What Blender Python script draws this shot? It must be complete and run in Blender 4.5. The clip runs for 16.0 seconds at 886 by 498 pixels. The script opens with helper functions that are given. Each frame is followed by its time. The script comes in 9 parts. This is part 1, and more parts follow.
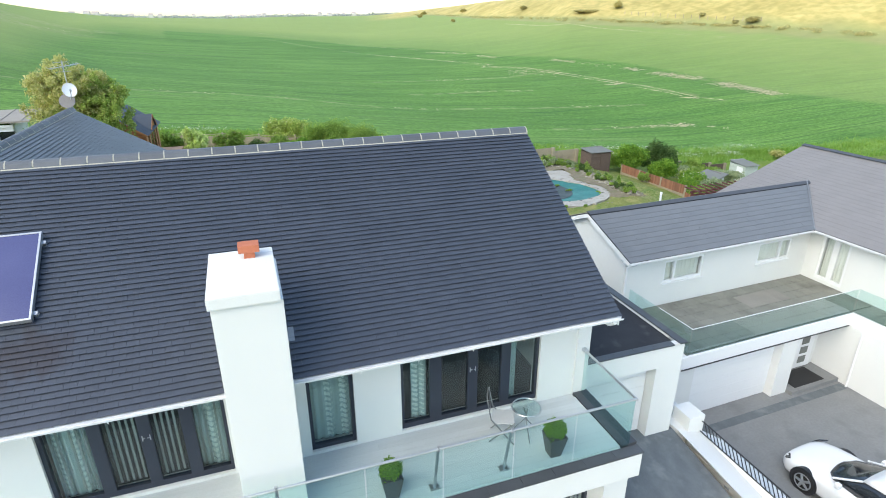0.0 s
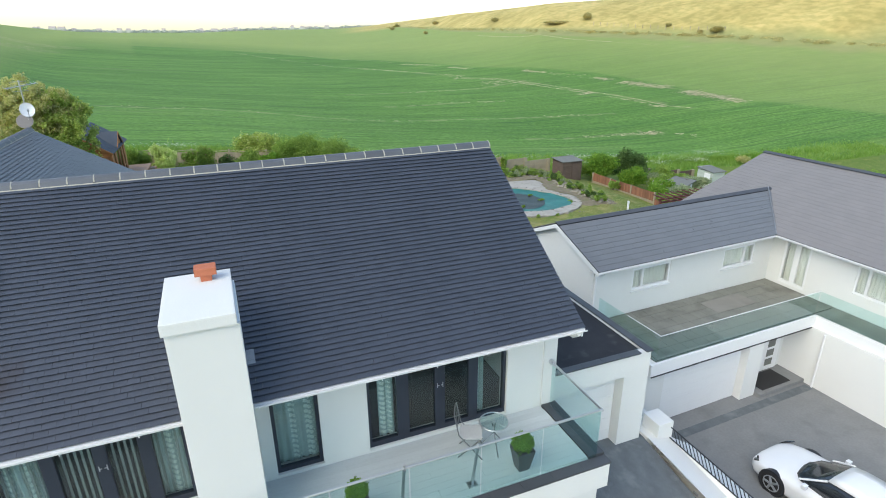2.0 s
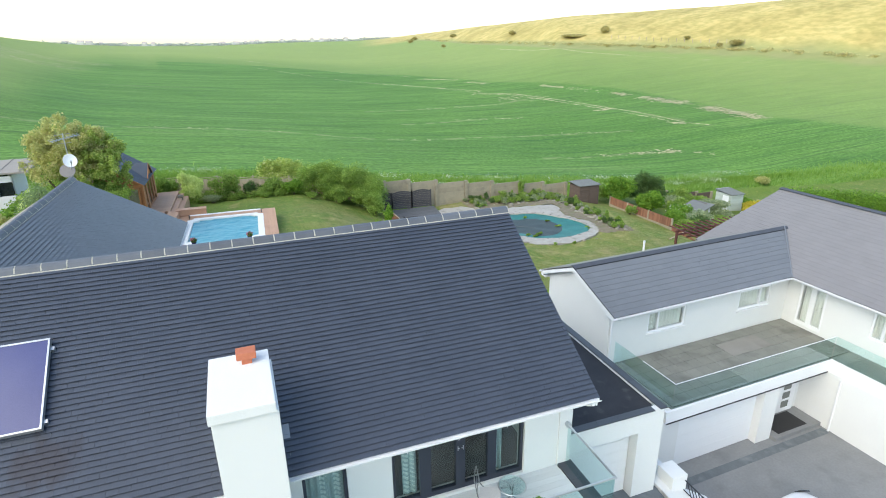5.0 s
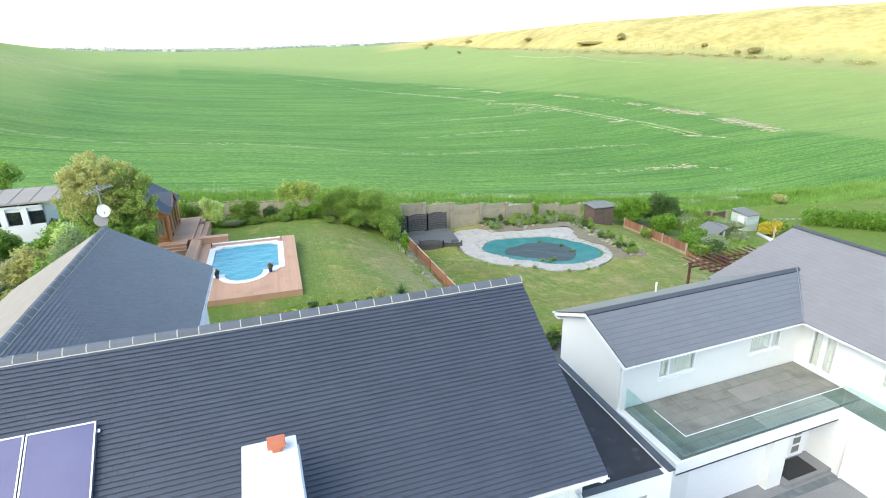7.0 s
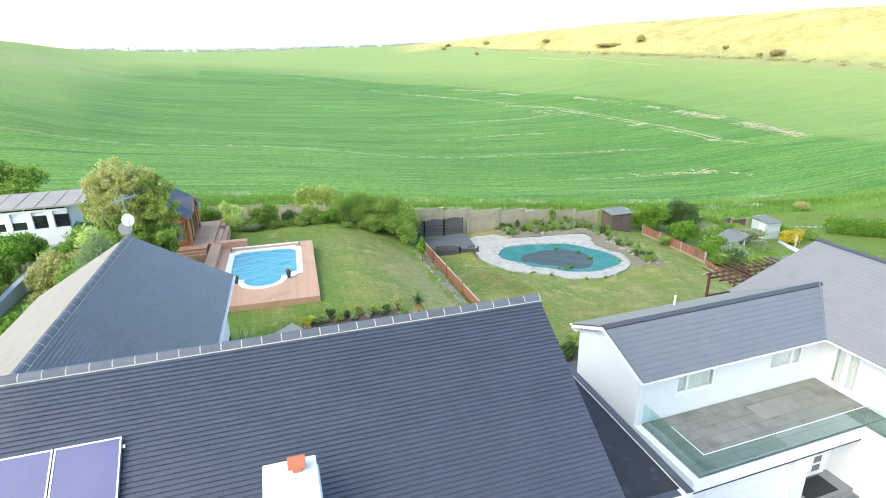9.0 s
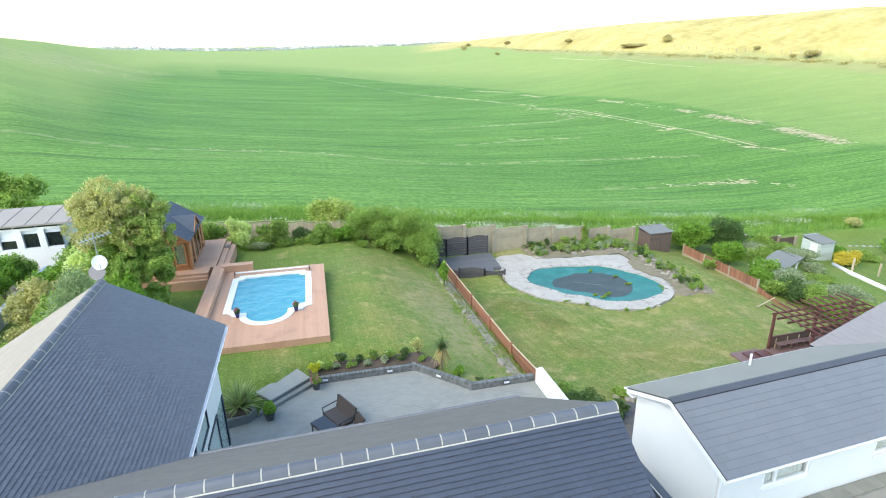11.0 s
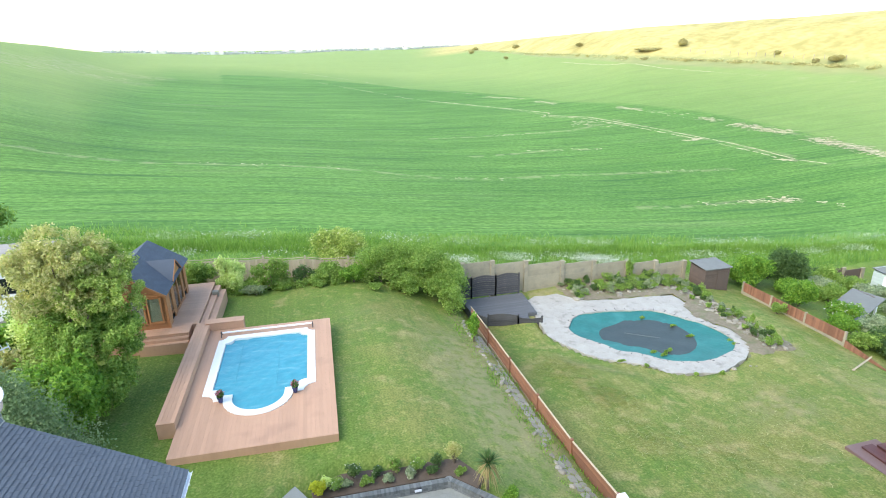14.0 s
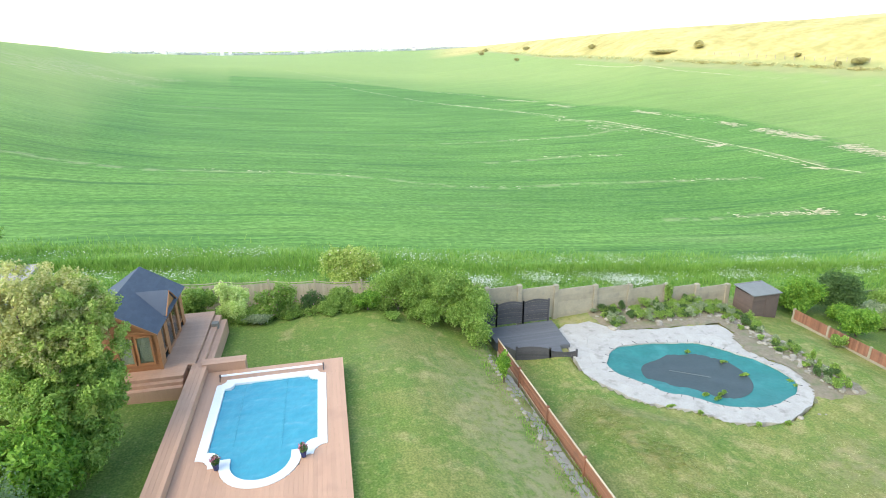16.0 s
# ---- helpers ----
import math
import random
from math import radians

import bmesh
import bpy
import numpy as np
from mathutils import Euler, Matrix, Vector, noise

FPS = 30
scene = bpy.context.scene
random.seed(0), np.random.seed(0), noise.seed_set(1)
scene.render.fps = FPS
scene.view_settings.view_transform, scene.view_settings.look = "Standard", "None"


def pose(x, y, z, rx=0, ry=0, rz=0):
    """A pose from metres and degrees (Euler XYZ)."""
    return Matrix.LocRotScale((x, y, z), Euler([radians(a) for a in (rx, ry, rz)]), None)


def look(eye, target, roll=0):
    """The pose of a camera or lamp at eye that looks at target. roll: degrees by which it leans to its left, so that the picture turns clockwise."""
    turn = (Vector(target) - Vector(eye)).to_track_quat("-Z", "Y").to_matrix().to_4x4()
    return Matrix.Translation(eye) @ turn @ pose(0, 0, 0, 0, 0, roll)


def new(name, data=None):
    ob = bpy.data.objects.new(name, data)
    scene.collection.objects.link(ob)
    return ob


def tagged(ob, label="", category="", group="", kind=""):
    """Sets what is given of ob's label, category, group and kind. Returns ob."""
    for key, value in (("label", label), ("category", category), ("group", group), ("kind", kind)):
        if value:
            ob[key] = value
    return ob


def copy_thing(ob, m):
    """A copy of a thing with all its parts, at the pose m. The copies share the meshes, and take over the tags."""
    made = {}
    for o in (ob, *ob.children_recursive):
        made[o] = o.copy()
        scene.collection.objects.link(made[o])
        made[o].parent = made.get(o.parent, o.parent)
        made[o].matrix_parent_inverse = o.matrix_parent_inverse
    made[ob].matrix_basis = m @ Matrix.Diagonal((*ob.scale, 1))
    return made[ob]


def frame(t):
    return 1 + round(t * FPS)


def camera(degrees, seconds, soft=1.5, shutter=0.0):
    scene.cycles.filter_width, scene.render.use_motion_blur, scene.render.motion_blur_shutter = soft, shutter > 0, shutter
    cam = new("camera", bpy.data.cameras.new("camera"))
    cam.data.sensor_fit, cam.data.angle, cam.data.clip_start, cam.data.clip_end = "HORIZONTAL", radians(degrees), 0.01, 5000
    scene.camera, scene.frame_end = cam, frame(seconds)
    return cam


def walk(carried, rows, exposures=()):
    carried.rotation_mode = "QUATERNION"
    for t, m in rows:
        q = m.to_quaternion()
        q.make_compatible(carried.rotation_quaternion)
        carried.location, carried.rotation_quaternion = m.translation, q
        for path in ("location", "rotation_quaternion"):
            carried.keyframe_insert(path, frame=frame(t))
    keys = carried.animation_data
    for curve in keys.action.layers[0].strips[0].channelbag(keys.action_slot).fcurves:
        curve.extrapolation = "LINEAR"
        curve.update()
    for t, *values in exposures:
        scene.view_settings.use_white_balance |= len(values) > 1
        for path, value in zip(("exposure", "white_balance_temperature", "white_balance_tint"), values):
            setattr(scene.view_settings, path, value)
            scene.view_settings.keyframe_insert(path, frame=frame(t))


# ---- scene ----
cam = camera(76.7, 16.0, soft=1.0)
PATH = [
    (0, (-0.005, 0.27, 10.96), (0.612, 2.011, 10.193), -0.0),
    (0.5, (0.084, 0.153, 10.975), (0.735, 1.885, 10.216), -0.2),
    (1, (0.203, 0.13, 11.022), (0.889, 1.853, 10.272), -0.3),
    (1.5, (0.275, 0.184, 11.021), (0.968, 1.908, 10.279), -0.4),
    (2, (0.256, 0.207, 11.054), (0.95, 1.933, 10.321), -0.5),
    (2.5, (0.202, 0.233, 11.075), (0.892, 1.964, 10.347), -0.5),
    (3, (0.149, 0.233, 11.09), (0.834, 1.969, 10.37), -0.6),
    (3.5, (0.132, 0.214, 11.123), (0.809, 1.955, 10.408), -0.7),
    (4, (0.125, 0.156, 11.52), (0.792, 1.902, 10.808), -0.7),
    (4.5, (0.149, 0.116, 11.92), (0.805, 1.868, 11.213), -0.8),
    (5, (0.135, 0.112, 12.374), (0.778, 1.871, 11.672), -0.9),
    (7.5, (0.107, 0.09, 14.256), (0.689, 1.875, 13.567), -1.2),
    (8, (0.142, 0.032, 14.36), (0.709, 1.823, 13.673), -1.2),
    (8.5, (0.115, -0.018, 14.442), (0.671, 1.776, 13.755), -1.1),
    (9, (0.062, 0.204, 14.45), (0.606, 2.001, 13.761), -1.1),
    (9.2, (0.098, 0.414, 14.471), (0.634, 2.213, 13.781), -1.1),
    (11.3, (0.782, 4.715, 14.776), (1.267, 6.529, 14.086), -1.0),
    (11.5, (0.789, 5.155, 14.807), (1.279, 6.968, 14.118), -0.9),
    (12, (0.923, 6.255, 14.873), (1.413, 8.068, 14.185), -0.9),
    (12.5, (1.022, 7.313, 14.949), (1.508, 9.128, 14.263), -1.0),
    (13, (1.081, 8.359, 14.991), (1.563, 10.175, 14.306), -1.0),
    (13.5, (1.135, 9.375, 14.979), (1.611, 11.195, 14.298), -1.1),
    (14, (1.132, 10.401, 15.002), (1.604, 12.222, 14.322), -1.0),
    (14.5, (1.114, 11.379, 15.032), (1.581, 13.201, 14.353), -1.0),
    (15, (1.133, 12.315, 15.031), (1.595, 14.14, 14.355), -1.0),
    (15.5, (1.169, 13.186, 15.109), (1.623, 15.012, 14.432), -1.0),
    (16, (1.13, 13.997, 15.141), (1.578, 15.825, 14.465), -0.9),
]

EXPOSURE = [(t, e, k, 5) for t, e, k in ((0, 1.54, 7000), (0.5, 1.39, 7000), (2, 1.24, 7000), (3.5, 1.29, 7000), (5, 1.49, 6950), (7.5, 1.9, 6850), (9, 1.98, 6800), (11.5, 1.94, 6720), (16, 2.0, 6720))]
walk(cam, [(t, look(eye, target, roll)) for t, eye, target, roll in PATH], EXPOSURE)

# ---- light ----
SUN_FROM = -120.0  # compass side of the sun: 0 = +y, negative towards -x
world = bpy.data.worlds.new("sky")
scene.world = world
world.use_nodes = True
wt = world.node_tree
sky = wt.nodes.new("ShaderNodeTexSky")
sky.sky_type = "NISHITA"
sky.sun_disc = False
sky.sun_elevation = radians(43)
sky.sun_rotation = radians(SUN_FROM)
sky.dust_density = 1.0
wt.nodes["Background"].inputs["Strength"].default_value = 0.15
wt.links.new(sky.outputs[0], wt.nodes["Background"].inputs["Color"])
sun_data = bpy.data.lights.new("sun", "SUN")
sun_data.energy, sun_data.angle, sun_data.color = 0.88, radians(60), (1.0, 0.93, 0.8)
sun = new("sun", sun_data)
_a, _e = radians(SUN_FROM), radians(43)
sun.matrix_world = look((60 * math.sin(_a) * math.cos(_e), 60 * math.cos(_a) * math.cos(_e), 60 * math.sin(_e)), (0, 0, 0))

# ---- materials ----
def shader(name, rough=0.6, metal=0.0, spec=0.5):
    m = bpy.data.materials.new(name)
    m.use_nodes = True
    nt = m.node_tree
    b = nt.nodes["Principled BSDF"]
    b.inputs["Roughness"].default_value = rough
    b.inputs["Metallic"].default_value = metal
    b.inputs["Specular IOR Level"].default_value = spec
    return m, nt, b


def noise_node(nt, scale, detail=3.0, stretch=None, src=None):
    n = nt.nodes.new("ShaderNodeTexNoise")
    n.inputs["Scale"].default_value, n.inputs["Detail"].default_value = scale, detail
    if src is None:
        src = nt.nodes.new("ShaderNodeNewGeometry").outputs["Position"]
    if stretch:
        mp = nt.nodes.new("ShaderNodeMapping")
        mp.inputs["Scale"].default_value = stretch
        nt.links.new(src, mp.inputs["Vector"])
        src = mp.outputs[0]
    nt.links.new(src, n.inputs["Vector"])
    return n.outputs["Fac"]


def ramp(nt, fac, stops):
    r = nt.nodes.new("ShaderNodeValToRGB")
    while len(r.color_ramp.elements) < len(stops):
        r.color_ramp.elements.new(0.5)
    for e, (p, c) in zip(r.color_ramp.elements, stops):
        e.position, e.color = p, (*c, 1) if len(c) == 3 else c
    nt.links.new(fac, r.inputs["Fac"])
    return r.outputs["Color"]


def mix(nt, fac, a, b, how="MIX"):
    m = nt.nodes.new("ShaderNodeMix")
    m.data_type, m.blend_type = "RGBA", how
    for sock, v in ((m.inputs[0], fac), (m.inputs[6], a), (m.inputs[7], b)):
        if isinstance(v, (int, float)):
            sock.default_value = v
        elif isinstance(v, tuple):
            sock.default_value = (*v, 1)
        else:
            nt.links.new(v, sock)
    return m.outputs[2]


def maths(nt, op, a, b=0.0):
    m = nt.nodes.new("ShaderNodeMath")
    m.operation = op
    for sock, v in ((m.inputs[0], a), (m.inputs[1], b)):
        if isinstance(v, (int, float)):
            sock.default_value = v
        else:
            nt.links.new(v, sock)
    return m.outputs[0]


def relief(nt, b, fac, strength=0.3, dist=0.01):
    bp = nt.nodes.new("ShaderNodeBump")
    bp.inputs["Strength"].default_value, bp.inputs["Distance"].default_value = strength, dist
    nt.links.new(fac, bp.inputs["Height"])
    nt.links.new(bp.outputs[0], b.inputs["Normal"])


def surface(name, c1, c2, scale=6.0, rough=0.6, bump=0.2, dist=0.01, fine=60.0, stretch=None, metal=0.0, spec=0.5, pieces=0.0, dirt=None, dirt_scale=0.8, dirt_at=0.55):
    """Two-tone noise, finer grain, optional per-piece spread and stains of their own."""
    m, nt, b = shader(name, rough, metal, spec)
    col = mix(nt, noise_node(nt, scale, 4, stretch), c1, c2)
    grain = noise_node(nt, fine, 2, stretch)
    col = mix(nt, 0.25, col, ramp(nt, grain, [(0.3, (0.55, 0.55, 0.55)), (0.7, (1, 1, 1))]), "MULTIPLY")
    if dirt:
        st = ramp(nt, noise_node(nt, dirt_scale, 5), [(dirt_at, (0, 0, 0)), (dirt_at + 0.2, (1, 1, 1))])
        col = mix(nt, maths(nt, "MULTIPLY", st, 0.6), col, dirt)
    if pieces:
        r = maths(nt, "FRACT", maths(nt, "ADD", nt.nodes.new("ShaderNodeNewGeometry").outputs["Random Per Island"], nt.nodes.new("ShaderNodeObjectInfo").outputs["Random"]))
        col = mix(nt, 1.0, col, ramp(nt, r, [(0.0, (1 - pieces,) * 3), (1.0, (1 + pieces * 0.6,) * 3)]), "MULTIPLY")
    nt.links.new(col, b.inputs["Base Color"])
    if bump:
        relief(nt, b, grain, bump, dist)
    return m


def leaf_stuff(name, c1, c2, c3, rough=0.55):
    m, nt, b = shader(name, rough, 0, 0.3)
    r = nt.nodes.new("ShaderNodeNewGeometry").outputs["Random Per Island"]
    col = ramp(nt, r, [(0.0, c1), (0.55, c2), (1.0, c3)])
    col = mix(nt, 0.5, col, ramp(nt, noise_node(nt, 1.3, 3), [(0.35, (0.72, 0.75, 0.7)), (0.65, (1.18, 1.12, 1.05))]), "MULTIPLY")
    nt.links.new(col, b.inputs["Base Color"])
    tr = nt.nodes.new("ShaderNodeBsdfTranslucent")
    nt.links.new(col, tr.inputs["Color"])
    mx = nt.nodes.new("ShaderNodeMixShader")
    mx.inputs[0].default_value = 0.5
    nt.links.new(b.outputs[0], mx.inputs[1])
    nt.links.new(tr.outputs[0], mx.inputs[2])
    nt.links.new(mx.outputs[0], nt.nodes["Material Output"].inputs["Surface"])
    return m


def glass(name, tint, rough=0.02, clear=0.6):
    """Thin pane: part see-through, part mirror."""
    m = bpy.data.materials.new(name)
    m.use_nodes = True
    nt = m.node_tree
    nt.nodes.remove(nt.nodes["Principled BSDF"])
    tr, gl, mx, fr = (nt.nodes.new("ShaderNode" + k) for k in ("BsdfTransparent", "BsdfGlossy", "MixShader", "LayerWeight"))
    tr.inputs["Color"].default_value = (*tint, 1)
    gl.inputs["Roughness"].default_value = rough
    k = maths(nt, "ADD", maths(nt, "MULTIPLY", maths(nt, "POWER", fr.outputs["Facing"], 3.0), 0.6), 1 - clear)
    nt.links.new(k, mx.inputs[0])
    nt.links.new(tr.outputs[0], mx.inputs[1])
    nt.links.new(gl.outputs[0], mx.inputs[2])
    nt.links.new(mx.outputs[0], nt.nodes["Material Output"].inputs["Surface"])
    return m


RENDER = surface("white_render", (0.72, 0.72, 0.705), (0.66, 0.67, 0.66), 1.2, 0.75, 0.25, 0.004, 90, dirt=(0.62, 0.62, 0.58), dirt_at=0.62)
PVC = surface("white_plastic", (0.76, 0.77, 0.78), (0.72, 0.73, 0.74), 3, 0.35, 0.0)
SLATE = surface("slate", (0.038, 0.046, 0.064), (0.055, 0.064, 0.086), 1.1, 0.44, 0.3, 0.003, 70, pieces=0.085, spec=0.68, dirt=(0.105, 0.104, 0.106), dirt_scale=0.5, dirt_at=0.66)
_nt = SLATE.node_tree
_off = _nt.nodes.new("ShaderNodeVectorMath")
_off.operation = "DISTANCE"
_off.inputs[1].default_value = (-3.1, 8.2, 6.72)
_nt.links.new(_nt.nodes.new("ShaderNodeNewGeometry").outputs["Position"], _off.inputs[0])
_wet = ramp(_nt, maths(_nt, "ADD", _off.outputs["Value"], maths(_nt, "MULTIPLY", noise_node(_nt, 3.0, 4, (2.0, 0.8, 1)), 1.0)), [(0.75, (1, 1, 1)), (1.05, (0, 0, 0))])
_bs = _nt.nodes["Principled BSDF"]
_old = _bs.inputs["Base Color"].links[0].from_socket
_nt.links.new(mix(_nt, maths(_nt, "MULTIPLY", _wet, 0.6), _old, (0.028, 0.02, 0.021)), _bs.inputs["Base Color"])
# Paler copy of the slate: sky light on the wing's right slope put into the colour.
WING_SLATE = surface("sky_lit_wing_slate", (0.07, 0.076, 0.088), (0.10, 0.105, 0.116), 1.3, 0.45, 0.3, 0.003, 70, pieces=0.12, spec=0.75)
# Brown-grey slate tone for the rear slope of the main roof.
SLATE_BROWN = surface("brown_grey_slate", (0.10, 0.092, 0.082), (0.145, 0.132, 0.115), 1.3, 0.7, 0.35, 0.004, 60, pieces=0.1)
# Beige stands in for sky glare on the wing's left slope, painted as base colour.
SLATE_GLARE = surface("glare_beige_slate", (0.27, 0.235, 0.19), (0.33, 0.29, 0.24), 1.6, 0.8, 0.3, 0.004, 50, pieces=0.06)
SLATE_PALE = surface("grey_slate", (0.138, 0.146, 0.158), (0.168, 0.175, 0.184), 1.3, 0.5, 0.2, 0.003, 70, pieces=0.045, spec=0.45)
SIDE_SLATE = surface("pale_warm_slate", (0.20, 0.19, 0.19), (0.235, 0.222, 0.22), 1.3, 0.65, 0.2, 0.003, 70, pieces=0.03, spec=0.4)
RIDGE = surface("ridge_clay", (0.075, 0.085, 0.105), (0.11, 0.12, 0.14), 6, 0.6, 0.4, 0.004, 80, pieces=0.2)
MORTAR = surface("mortar", (0.46, 0.44, 0.38), (0.36, 0.34, 0.29), 14, 0.9, 0.4, 0.004)
FELT = surface("roof_felt", (0.022, 0.024, 0.030), (0.045, 0.047, 0.053), 2.6, 0.85, 0.4, 0.004, 30, spec=0.2, dirt=(0.10, 0.10, 0.10), dirt_scale=2.2, dirt_at=0.60)
COPING = surface("slate_coping", (0.045, 0.05, 0.058), (0.07, 0.075, 0.085), 3, 0.5, 0.3, 0.003, 50, pieces=0.15)
ANTHRACITE = surface("anthracite_frame", (0.022, 0.028, 0.045), (0.028, 0.034, 0.052), 4, 0.4, 0.0)
RIDGE_LEAD = surface("dark_ridge_capping", (0.05, 0.055, 0.066), (0.075, 0.08, 0.092), 3, 0.6, 0.2, 0.003, 40)
LEAD = surface("lead_flashing", (0.2, 0.21, 0.23), (0.3, 0.31, 0.33), 10, 0.5, 0.2, 0.003, metal=0.3)
TERRACOTTA = surface("terracotta", (0.42, 0.12, 0.06), (0.5, 0.17, 0.09), 12, 0.8, 0.3, 0.003)
STEEL = surface("brushed_steel", (0.55, 0.56, 0.58), (0.62, 0.63, 0.65), 12, 0.3, 0.0, metal=0.9)
TUBE_GREY = surface("grey_painted_tube", (0.16, 0.17, 0.18), (0.22, 0.23, 0.24), 9, 0.4, 0.0, metal=0.4)
BLACK_IRON = surface("black_iron", (0.015, 0.016, 0.02), (0.025, 0.026, 0.03), 20, 0.45, 0.1, 0.002)
GLASS = glass("window_glass", (0.86, 0.92, 0.92), 0.01, 0.95)
PALE_GLASS = glass("clear_window_glass", (0.965, 0.975, 0.97), 0.01, 0.95)
BALUSTRADE_GLASS = glass("balustrade_glass", (0.86, 0.955, 0.945), 0.02, 0.965)
CURTAIN, _nt, _b = shader("patterned_curtain", 0.9)
_sep = _nt.nodes.new("ShaderNodeSeparateXYZ")
_nt.links.new(_nt.nodes.new("ShaderNodeNewGeometry").outputs["Position"], _sep.inputs[0])
_u = maths(_nt, "SINE", maths(_nt, "MULTIPLY", maths(_nt, "ADD", _sep.outputs[0], _sep.outputs[1]), 46.0))
_v = maths(_nt, "SINE", maths(_nt, "ADD", maths(_nt, "MULTIPLY", _sep.outputs[2], 58.0), maths(_nt, "MULTIPLY", noise_node(_nt, 3.0), 4.0)))
_band = maths(_nt, "GREATER_THAN", maths(_nt, "SINE", maths(_nt, "MULTIPLY", maths(_nt, "ADD", _sep.outputs[0], _sep.outputs[1]), 23.0)), -0.2)
_dots = maths(_nt, "MULTIPLY", maths(_nt, "GREATER_THAN", maths(_nt, "ADD", _u, _v), 0.45), _band)
_base = mix(_nt, noise_node(_nt, 2.0, 4, (7, 7, 0.6)), (0.27, 0.34, 0.33), (0.50, 0.56, 0.53))
_nt.links.new(mix(_nt, maths(_nt, "MULTIPLY", _dots, 0.8), _base, (0.74, 0.77, 0.72)), _b.inputs["Base Color"])
PALE_BLIND = surface("pale_blind", (0.66, 0.69, 0.64), (0.76, 0.78, 0.73), 2.0, 0.85, 0.1, 0.003, 30, stretch=(9, 9, 0.4))
PALE_FELT = surface("pale_sheet_roof", (0.205, 0.20, 0.172), (0.262, 0.254, 0.222), 0.7, 0.85, 0.2, 0.004, 30)
BLIND = surface("blind_slat", (0.22, 0.235, 0.22), (0.29, 0.305, 0.29), 3, 0.8, 0.0)
# Shade of the rooms behind the glass is put into this dark colour.
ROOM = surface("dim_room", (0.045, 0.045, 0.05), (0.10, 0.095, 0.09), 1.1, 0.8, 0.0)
BALCONY_FLOOR = surface("pale_deck_board", (0.52, 0.55, 0.56), (0.60, 0.63, 0.64), 3, 0.6, 0.2, 0.003, 40, stretch=(0.6, 8, 1), pieces=0.05)
ASPHALT = surface("slate_driveway", (0.07, 0.083, 0.094), (0.16, 0.177, 0.187), 2.6, 0.7, 0.4, 0.006, 22, stretch=(1.5, 0.8, 1), dirt=(0.21, 0.225, 0.23), dirt_scale=2.6, dirt_at=0.55)
PAVE_NB = surface("grey_block_paving", (0.165, 0.17, 0.175), (0.235, 0.24, 0.24), 1.4, 0.75, 0.4, 0.006, 14, dirt=(0.12, 0.122, 0.125), dirt_scale=1.2, dirt_at=0.55)
CONCRETE = surface("weathered_concrete", (0.178, 0.18, 0.156), (0.25, 0.252, 0.22), 1.6, 0.85, 0.4, 0.006, 30, pieces=0.05, dirt=(0.09, 0.085, 0.078), dirt_scale=1.1, dirt_at=0.5)
PAVER = surface("patio_paver", (0.225, 0.232, 0.208), (0.275, 0.281, 0.255), 2.0, 0.75, 0.3, 0.004, 40, pieces=0.06, dirt=(0.18, 0.19, 0.18), dirt_scale=0.9, dirt_at=0.55)
DECK = surface("red_deck_board", (0.44, 0.25, 0.155), (0.52, 0.315, 0.20), 1.2, 0.65, 0.3, 0.004, 30, stretch=(6, 0.5, 1), pieces=0.07, dirt=(0.32, 0.18, 0.118), dirt_scale=0.9, dirt_at=0.56)
COPING_WHITE = surface("pool_coping", (0.78, 0.77, 0.74), (0.70, 0.69, 0.66), 5, 0.6, 0.2, 0.003, 60)
POOL_COVER = surface("blue_pool_cover", (0.036, 0.235, 0.31), (0.06, 0.31, 0.385), 1.8, 0.3, 0.7, 0.04, 4)
CEDAR = surface("cedar_cladding", (0.30, 0.12, 0.045), (0.42, 0.19, 0.075), 2.5, 0.6, 0.3, 0.004, 30, stretch=(1, 1, 6), pieces=0.15)
CABIN_FELT = surface("blue_grey_shingle", (0.045, 0.06, 0.085), (0.065, 0.08, 0.105), 3, 0.8, 0.4, 0.005, 60, pieces=0.12)
FENCE_OLD = surface("pale_fence_board", (0.38, 0.30, 0.20), (0.50, 0.42, 0.30), 2, 0.8, 0.3, 0.004, 30, stretch=(5, 5, 0.6), pieces=0.15)
FENCE_RED = surface("red_stained_fence", (0.19, 0.085, 0.048), (0.30, 0.135, 0.075), 2, 0.75, 0.3, 0.004, 30, pieces=0.28, dirt=(0.13, 0.075, 0.05), dirt_scale=3.0, dirt_at=0.55)
FENCE_DARK = surface("dark_stained_fence", (0.055, 0.052, 0.055), (0.085, 0.08, 0.08), 3, 0.7, 0.3, 0.004, 30, pieces=0.2)
CONC_PANEL = surface("concrete_panel", (0.265, 0.23, 0.158), (0.36, 0.315, 0.222), 2.4, 0.9, 0.5, 0.01, 20, pieces=0.08, dirt=(0.17, 0.155, 0.12), dirt_scale=1.6, dirt_at=0.52)
DECK_BROWN = surface("dark_brown_deck_board", (0.135, 0.082, 0.075), (0.175, 0.11, 0.10), 2, 0.65, 0.3, 0.004, 30, stretch=(5, 0.6, 1), pieces=0.1)
GREY_DECK = surface("grey_deck_board", (0.09, 0.092, 0.096), (0.135, 0.137, 0.14), 2, 0.7, 0.3, 0.004, 30, stretch=(0.6, 5, 1), pieces=0.12)
POND_SLAB = surface("pale_pond_paving", (0.42, 0.40, 0.355), (0.32, 0.30, 0.262), 1.8, 0.85, 0.5, 0.01, 14, pieces=0.05, dirt=(0.15, 0.135, 0.105), dirt_scale=2.3, dirt_at=0.55)
